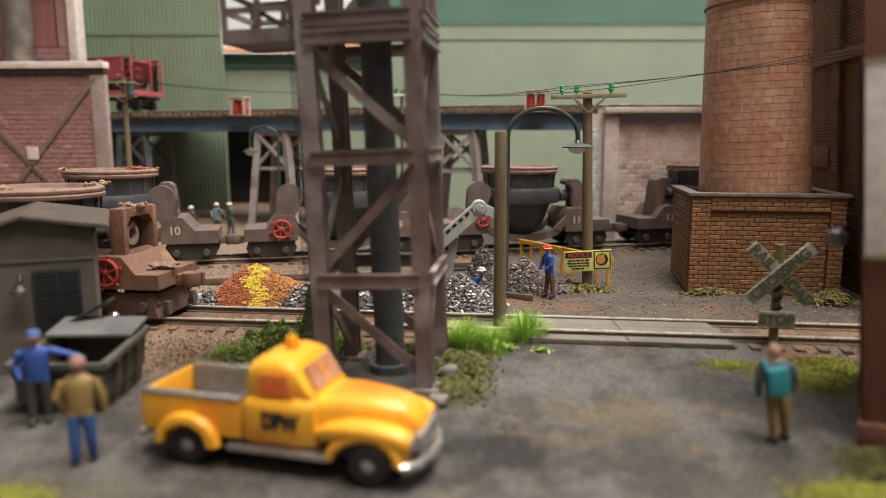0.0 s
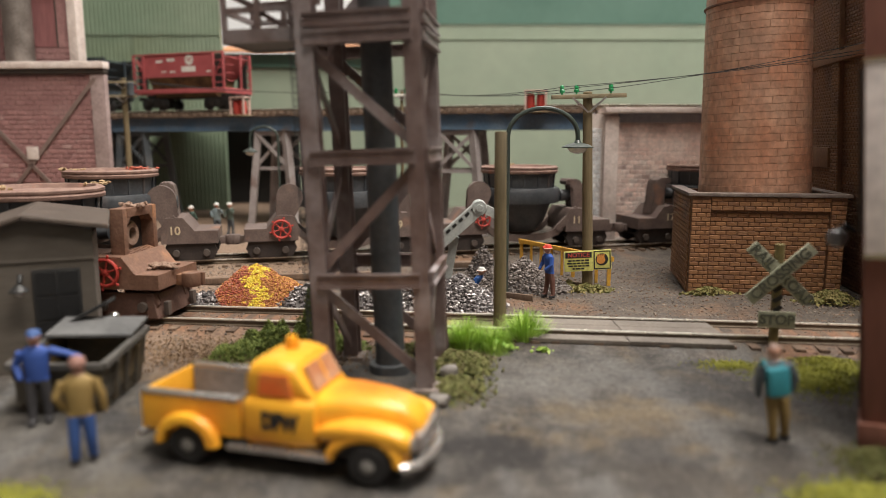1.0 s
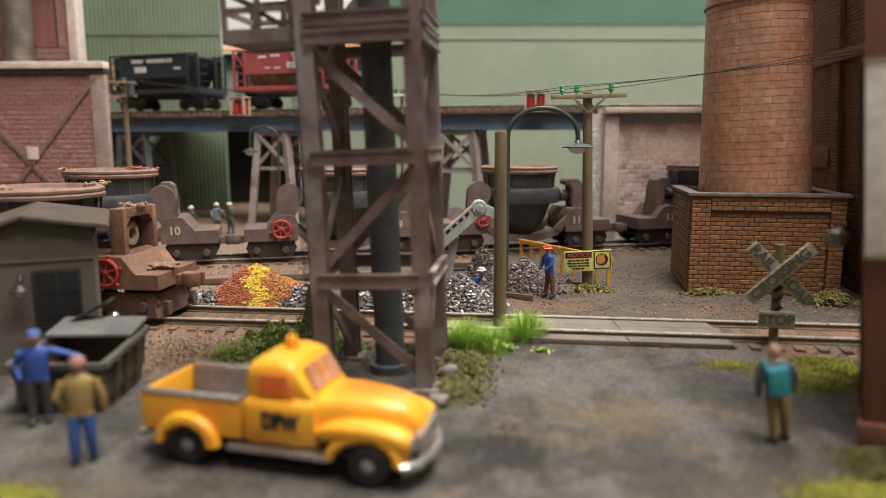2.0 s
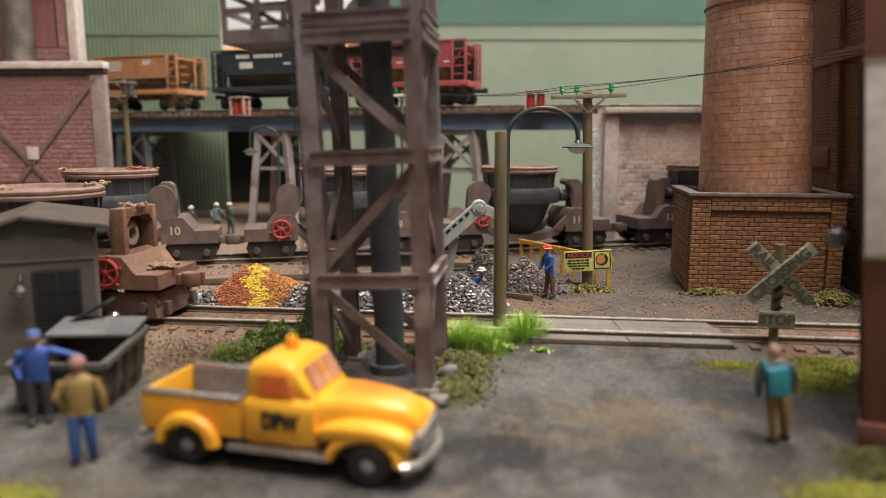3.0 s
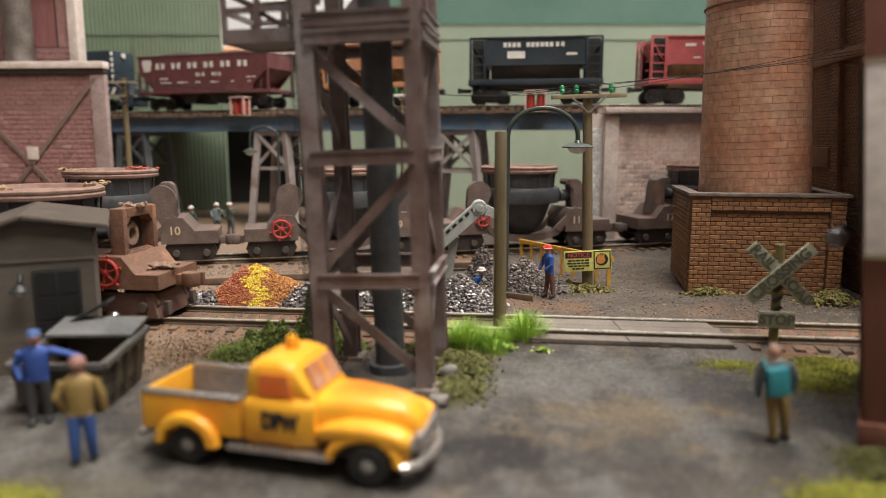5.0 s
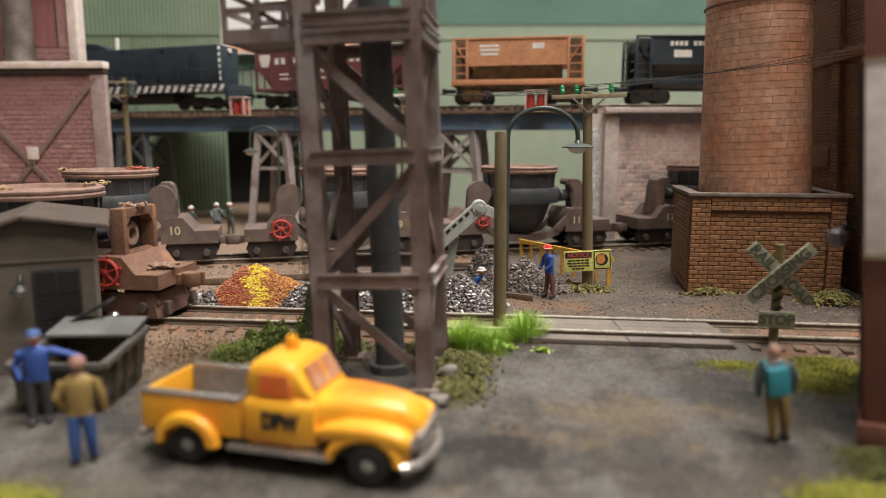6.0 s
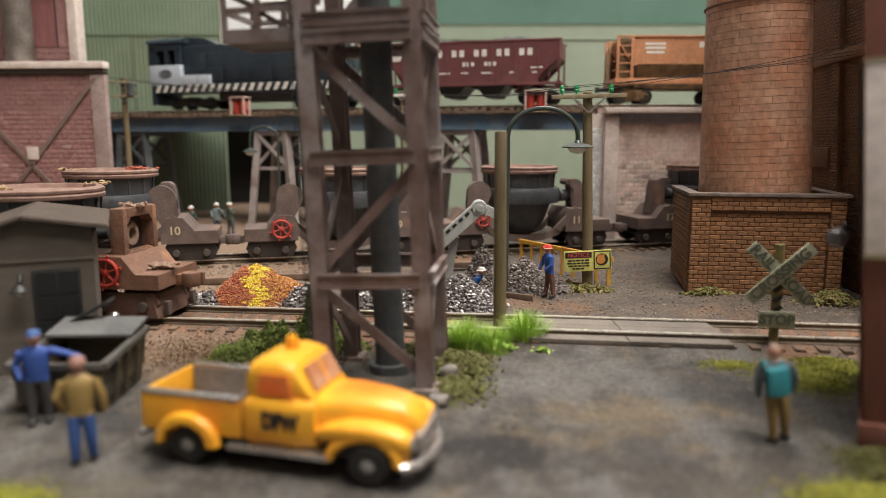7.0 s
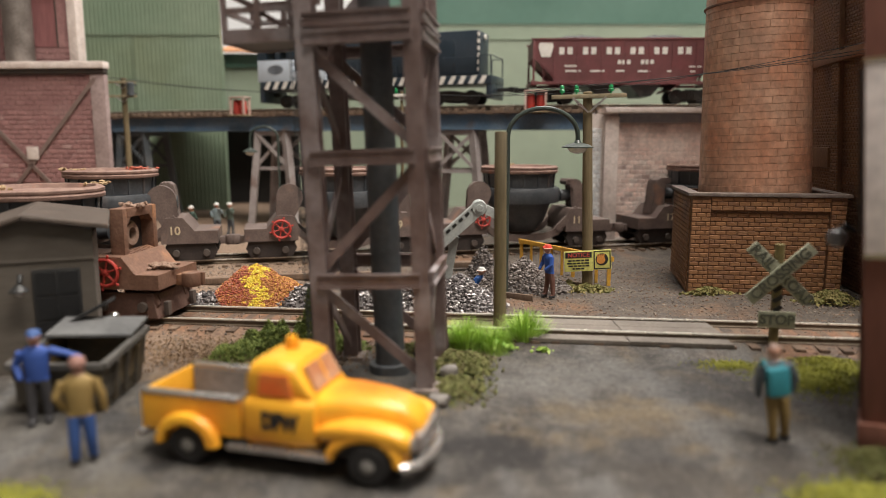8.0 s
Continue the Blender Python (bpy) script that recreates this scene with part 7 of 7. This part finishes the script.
def notice():
    n = thing("notice_board", "pale yellow notice board with black lettering and hand symbol", "sign", mm(58.2, 275.6, 12.6, 0, -3.0, -2))
    PY = mat("pale_yellow_sign", (0.72, 0.70, 0.20), (0.66, 0.64, 0.19), 0.5, size=9)
    b = bmesh.new()
    box(b, -9.4, 1.9, -0.6, 0, -4.2, 4.0, 0.1)
    s = part("board", b, PY, n)
    b = bmesh.new()
    box(b, 2.0, 9.3, -0.6, 0, -3.9, 4.1, 0.1)
    part("hand_board", b, PY, n)
    b = bmesh.new()
    box(b, -9.0, 1.5, -0.75, -0.62, 1.2, 3.6)
    part("header_band", b, BLACK, s)
    letters("NOTICE", 2.4, s, mat("red_sign_letters", (0.62, 0.10, 0.07), size=3), mm(-3.75, -0.82, 2.4), 0.05, bold=0.05)
    for z, w in ((0.2, 8.6), (-0.9, 9.2), (-2.0, 8.4), (-3.1, 5.0)):
        b = bmesh.new()
        x = -3.75 - w / 2
        k = 0
        while x < -3.75 + w / 2 - 0.4:
            d = (1.5, 0.9, 1.9, 1.2)[(k + int(-z * 3)) % 4]
            box(b, x, min(x + d, -3.75 + w / 2), -0.72, -0.62, z - 0.32, z + 0.32)
            x += d + 0.35
            k += 1
        part("text_bars", b, BLACK, s)
    b = bmesh.new()
    for x0, x1, z0, z1 in ((2.3, 9.0, 3.4, 3.8), (2.3, 9.0, -3.6, -3.2), (2.3, 2.7, -3.2, 3.4), (8.6, 9.0, -3.2, 3.4)):
        box(b, x0, x1, -0.72, -0.62, z0, z1)
    part("border", b, BLACK, n)
    b = bmesh.new()
    disc_y(b, 5.5, -0.62, 0.3, 2.5, 0.1, 20)
    part("symbol_ring", b, BLACK, n)
    b = bmesh.new()
    disc_y(b, 5.1, -0.74, 0.2, 1.7, 0.1, 20)
    for dx in (-1.0, -0.3, 0.4, 1.0):
        beam(b, (5.1 + dx, -0.78, 1), (5.1 + dx * 1.3, -0.78, 2.4), 0.1, 0.5)
    part("symbol_hand", b, mat("orange_hand_symbol", (0.70, 0.28, 0.06), size=3), n)


notice()
for x, y, z, rz, l, w in ((52, 285, 1.2, -35, 20, 2.2), (10, 326, 2.2, 6, 16, 5), (-60, 300, 1.5, 8, 60, 3), (28, 262, 0.9, -28, 14, 1.4), (-98, 290, 1.4, 14, 30, 3)):
    b = bmesh.new()
    box(b, -l / 2, l / 2, -w / 2, w / 2, -1.4, 1.2, 0.25)
    single("timber_baulk", b, TIMBER, "weathered brown timber baulk lying on the ground", "timber", mm(x, y, z, 0, 0, rz), "loose timbers")


FADED = mat("faded_sign_lettering", (0.10, 0.105, 0.08), (0.14, 0.145, 0.11), size=3)


def crossbuck():
    c = thing("crossbuck_sign", "weathered white railway crossbuck on a striped post", "crossing sign", mm(95.9, 195, 0, 0, 0, -10))
    W = mat("mossy_white_sign_paint", (0.30, 0.31, 0.225), (0.38, 0.38, 0.28), 0.7, size=4, c3=(0.19, 0.18, 0.12), edge=0.55)
    b = bmesh.new()
    tube(b, [(0, 0.9, -0.5), (0, 0.9, 31)], 1.35, 12)
    part("post", b, mat("olive_striped_post", (0.20, 0.16, 0.06), (0.14, 0.11, 0.05), 0.7, size=4), c)
    b = bmesh.new()
    for z in (11.5, 14.5, 17.5):
        beam(b, (-1.2, -0.35, z), (1.2, -0.35, z + 1.6), 0.3, 1.2)
    part("post_stripe", b, BLACK, c)
    for s in (-1, 1):
        b = bmesh.new()
        t = bmesh.new()
        box(t, -11.2, 11.2, -0.4, 0.4, -1.9, 1.9, 0.12)
        merge(b, t, Matrix.Translation((0, -1 + 0.45 * s, 22.8)) @ Matrix.Rotation(radians(s * 44), 4, "Y"))
        a = part("sign_arm", b, W, c)
        tilt = mm(0, -1 + 0.45 * s, 22.8) @ Matrix.Rotation(radians(s * 44), 4, "Y")
        if s < 0:
            letters("CROSSING", 4.1, a, FADED, tilt @ mm(0, -0.5, 0), 0.05, bold=0.12)
        else:
            letters("RAIL", 4.1, a, FADED, tilt @ mm(-6.7, -0.5, 0), 0.05, bold=0.12)
            letters("ROAD", 4.1, a, FADED, tilt @ mm(6.7, -0.5, 0), 0.05, bold=0.12)
    b = bmesh.new()
    box(b, -5, 5, -1.1, -0.4, 6.9, 11.7, 0.15)
    p = part("lower_plate", b, W, c)
    letters("STOP", 3.9, p, FADED, mm(0, -1.2, 9.3), 0.05, bold=0.15)


crossbuck()


# ---- plants ----
def flakes(name, label, material, places, rng, lo, hi, category="plant", up=0.0, at=None):
    """Foliage of many small bent leaves at the places given."""
    vs, fs = [], []
    for x, y, z in places:
        q = Euler((rng.uniform(-1.2, 1.2), rng.uniform(-1.2, 1.2), rng.uniform(0, 6.3))).to_matrix()
        s = rng.uniform(lo, hi)
        i = len(vs)
        for p in ((-0.5, -0.35, 0), (0.5, -0.35, 0.1), (0.65, 0.4, -0.2), (-0.3, 0.5, 0.25), (0, 0, 0.35)):
            w = q @ (Vector(p) * s)
            vs.append(((x + w.x) * U, (y + w.y) * U, (z + w.z) * U))
        fs += [(i, i + 1, i + 4), (i + 1, i + 2, i + 4), (i + 2, i + 3, i + 4), (i + 3, i, i + 4)]
    me = bpy.data.meshes.new(name)
    me.from_pydata(vs, [], fs)
    me.materials.append(material)
    ob = new(name, me)
    return tagged(ob, label, category, kind="stuff")


def clump(rng, cx, cy, rx, ry, tall, n, base=0.0):
    out = []
    while len(out) < n:
        a, d = rng.uniform(0, 6.283), abs(rng.gauss(0, 0.52))
        if d > 1.5:
            continue
        x, y = cx + rx * d * math.cos(a), cy + ry * d * math.sin(a)
        h = tall * max(0.05, 1 - d ** 1.8) * (0.65 + 0.5 * noise.noise(Vector((x * 0.28, y * 0.28, tall))))
        out.append((x, y, base + max(0, h) * rng.uniform(0.55, 1.05)))
    return out


BUSH = island_material("bush_leaves", [(0.075, 0.115, 0.022), (0.15, 0.20, 0.04), (0.24, 0.28, 0.065), (0.10, 0.14, 0.03)], 0.8)
MOSS = island_material("mossy_turf", [(0.075, 0.085, 0.022), (0.13, 0.13, 0.04), (0.10, 0.075, 0.03), (0.15, 0.17, 0.045)], 0.9)
LIME = island_material("lime_grass", [(0.26, 0.45, 0.05), (0.42, 0.60, 0.11), (0.17, 0.33, 0.04), (0.54, 0.68, 0.20), (0.34, 0.52, 0.07)], 0.6)
TURF = island_material("yellow_green_turf", [(0.20, 0.21, 0.025), (0.30, 0.30, 0.03), (0.15, 0.15, 0.03), (0.36, 0.35, 0.05)], 0.9)
WEED = island_material("dry_green_weeds", [(0.15, 0.15, 0.04), (0.22, 0.20, 0.07), (0.28, 0.22, 0.09), (0.12, 0.13, 0.035)], 0.85)
rng = random.Random(21)
flakes("bush", "low dense dark green bush behind the truck", BUSH, clump(rng, -49, 196, 12, 8, 11.5, 11000) + clump(rng, -58, 187, 8, 6, 6.5, 5000) + clump(rng, -38, 199, 9, 7, 16.5, 7500) + clump(rng, -27, 196, 6, 6, 6, 2000), rng, 0.3, 0.75, "bush")
flakes("moss_bank", "olive moss and earth clumps beside the tower foot", MOSS, clump(rng, 5, 181, 8, 12, 5.0, 4500) + clump(rng, 3, 163, 8, 9, 3.6, 3000) + clump(rng, -6, 192, 10, 6, 3.5, 1200) + clump(rng, 14, 199, 9, 5, 2.5, 800), rng, 0.45, 1.0)
flakes("turf_patch", "yellow-green turf patch beside the road", TURF, clump(rng, 93, 170, 12, 12, 1.3, 9000) + clump(rng, 78, 181, 10, 5, 0.8, 1500) + clump(rng, 104, 178, 12, 12, 2.2, 6000), rng, 0.2, 0.55, "grass")
flakes("turf_patch", "bright turf at the road's near corner", TURF, clump(rng, 72, 108, 13, 8, 2.2, 12000) + clump(rng, -76, 108, 12, 7, 1.4, 5000), rng, 0.22, 0.6, "grass")
flakes("moss_bank", "dark mossy bank at the foot of the red-brown building", MOSS, clump(rng, 84, 121, 9, 9, 4.0, 8000), rng, 0.25, 0.7)
flakes("weeds", "green and straw weeds along the brick base", WEED, clump(rng, 106, 271, 9, 3.5, 3.2, 900) + clump(rng, 147, 258, 10, 7, 5.5, 1800), rng, 0.7, 1.5, "weeds")
flakes("weeds", "straw-green weeds round the pole foot", WEED, clump(rng, 59, 276, 10, 4, 3.0, 1000) + clump(rng, 51, 279, 4, 3, 4.5, 350), rng, 0.7, 1.6, "weeds")
flakes("ground_litter", "brown leaf litter beside the track", island_material("brown_litter", [(0.20, 0.12, 0.07), (0.26, 0.17, 0.10), (0.17, 0.11, 0.065), (0.30, 0.21, 0.14)], 0.9),
       [(rng.gauss(-56, 22), rng.gauss(192, 8), 0.3 + rng.random() * 0.5) for _ in range(4200)], rng, 0.3, 0.8, "litter")


def grass_tuft():
    rng = random.Random(4)
    vs, fs = [], []
    for cx, cy, n, r, tall in ((7, 198, 900, 8.5, 10.5), (14, 197, 400, 7, 8), (18, 200, 300, 5, 7), (25, 204, 900, 8, 11.5), (15, 193, 200, 9, 4)):
        for _ in range(n):
            a, d = rng.uniform(0, 6.283), math.sqrt(rng.random())
            x, y = cx + r * 0.6 * d * math.cos(a), cy + r * 0.5 * d * math.sin(a)
            lean = rng.uniform(0.2, 0.95) * d
            h = tall * rng.uniform(0.55, 1.05) * (1 - 0.35 * d)
            w = rng.uniform(0.07, 0.15)
            px, py = -math.sin(a) * w, math.cos(a) * w
            i = len(vs)
            for f in (0, 0.4, 0.75, 1.0):
                k = lean * h * f * f
                ww = 1 - 0.7 * f
                bx, by, bz = x + math.cos(a) * k, y + math.sin(a) * k, h * f * (1 - 0.18 * lean * f)
                vs += [((bx - px * ww) * U, (by - py * ww) * U, bz * U), ((bx + px * ww) * U, (by + py * ww) * U, bz * U)]
            for f in range(3):
                fs.append((i + 2 * f, i + 2 * f + 1, i + 2 * f + 3, i + 2 * f + 2))
    me = bpy.data.meshes.new("grass_tuft")
    me.from_pydata(vs, [], fs)
    me.materials.append(LIME)
    tagged(new("grass_tuft", me), "bright lime green static grass tufts by the post", "grass", kind="stuff")
    pts = clump(rng, 8, 198, 5, 4, 9, 70) + clump(rng, 24, 204, 4, 4, 10, 70) + clump(rng, 16, 195, 9, 3, 3, 60) + clump(rng, 29, 194, 2.5, 1.5, 1.2, 40)
    flakes("grass_foam", "lime green foam flock in the grass tufts", LIME, pts, rng, 0.7, 1.6, "grass")


grass_tuft()


# ---- stones ----
BOULDER = mat("grey_lichen_stone", (0.15, 0.135, 0.125), (0.21, 0.19, 0.175), 0.9, size=3)


def stones():
    rng = random.Random(11)
    pts = []
    while len(pts) < 15000:
        x, y = rng.uniform(-135, 165), rng.uniform(183, 345)
        d = abs(y - track_front(x))
        if 20 < x < 92 and y < 235 and d < 16:
            continue
        if 6 < x < 92 and y < 203:
            continue
        if d < 9 and rng.random() < 0.4:
            continue
        pts.append((x, y, height(x, y) + 0.1))
    me = lumps_mesh("gravel", pts, rng, 0.2, 0.7, "oct", 0.7)
    me.materials.append(island_material("mixed_brown_grey_gravel", [(0.15, 0.115, 0.09), (0.20, 0.165, 0.14), (0.11, 0.09, 0.078), (0.18, 0.105, 0.065), (0.26, 0.225, 0.195)], 0.9))
    tagged(new("gravel", me), "loose brown and grey gravel over the yard", "gravel", kind="stuff")
    pts = [(rng.uniform(-60, 95), rng.uniform(105, 203), 0.0) for _ in range(4500)]
    pts = [(x, y, height(x, y) + 0.03) for x, y, _ in pts]
    me = lumps_mesh("road_grit", pts, rng, 0.15, 0.38, "oct", 0.6)
    me.materials.append(island_material("dark_road_grit", [(0.08, 0.075, 0.075), (0.16, 0.14, 0.13), (0.05, 0.048, 0.05)], 0.9))
    tagged(new("road_grit", me), "fine dark grit scattered on the road", "grit", kind="stuff")
    for x, y, r in ((1.5, 172.5, 2.6), (-1.0, 152.5, 2.5), (6, 176, 1.6)):
        b = bmesh.new()
        blob(b, x, y, r * 0.45, r, r * 0.8, r * 0.75, int(x * 10), 0.4, 2)
        single("boulder", b, BOULDER, "pale grey stone beside the tower foot", "stone", group="stones")


stones()


def motions():
    for car, start, pivot in CONSIST:
        walk(car, [(0.5 * k, on_line(start + run, pivot)) for k, run in enumerate(RUN)])


motions()
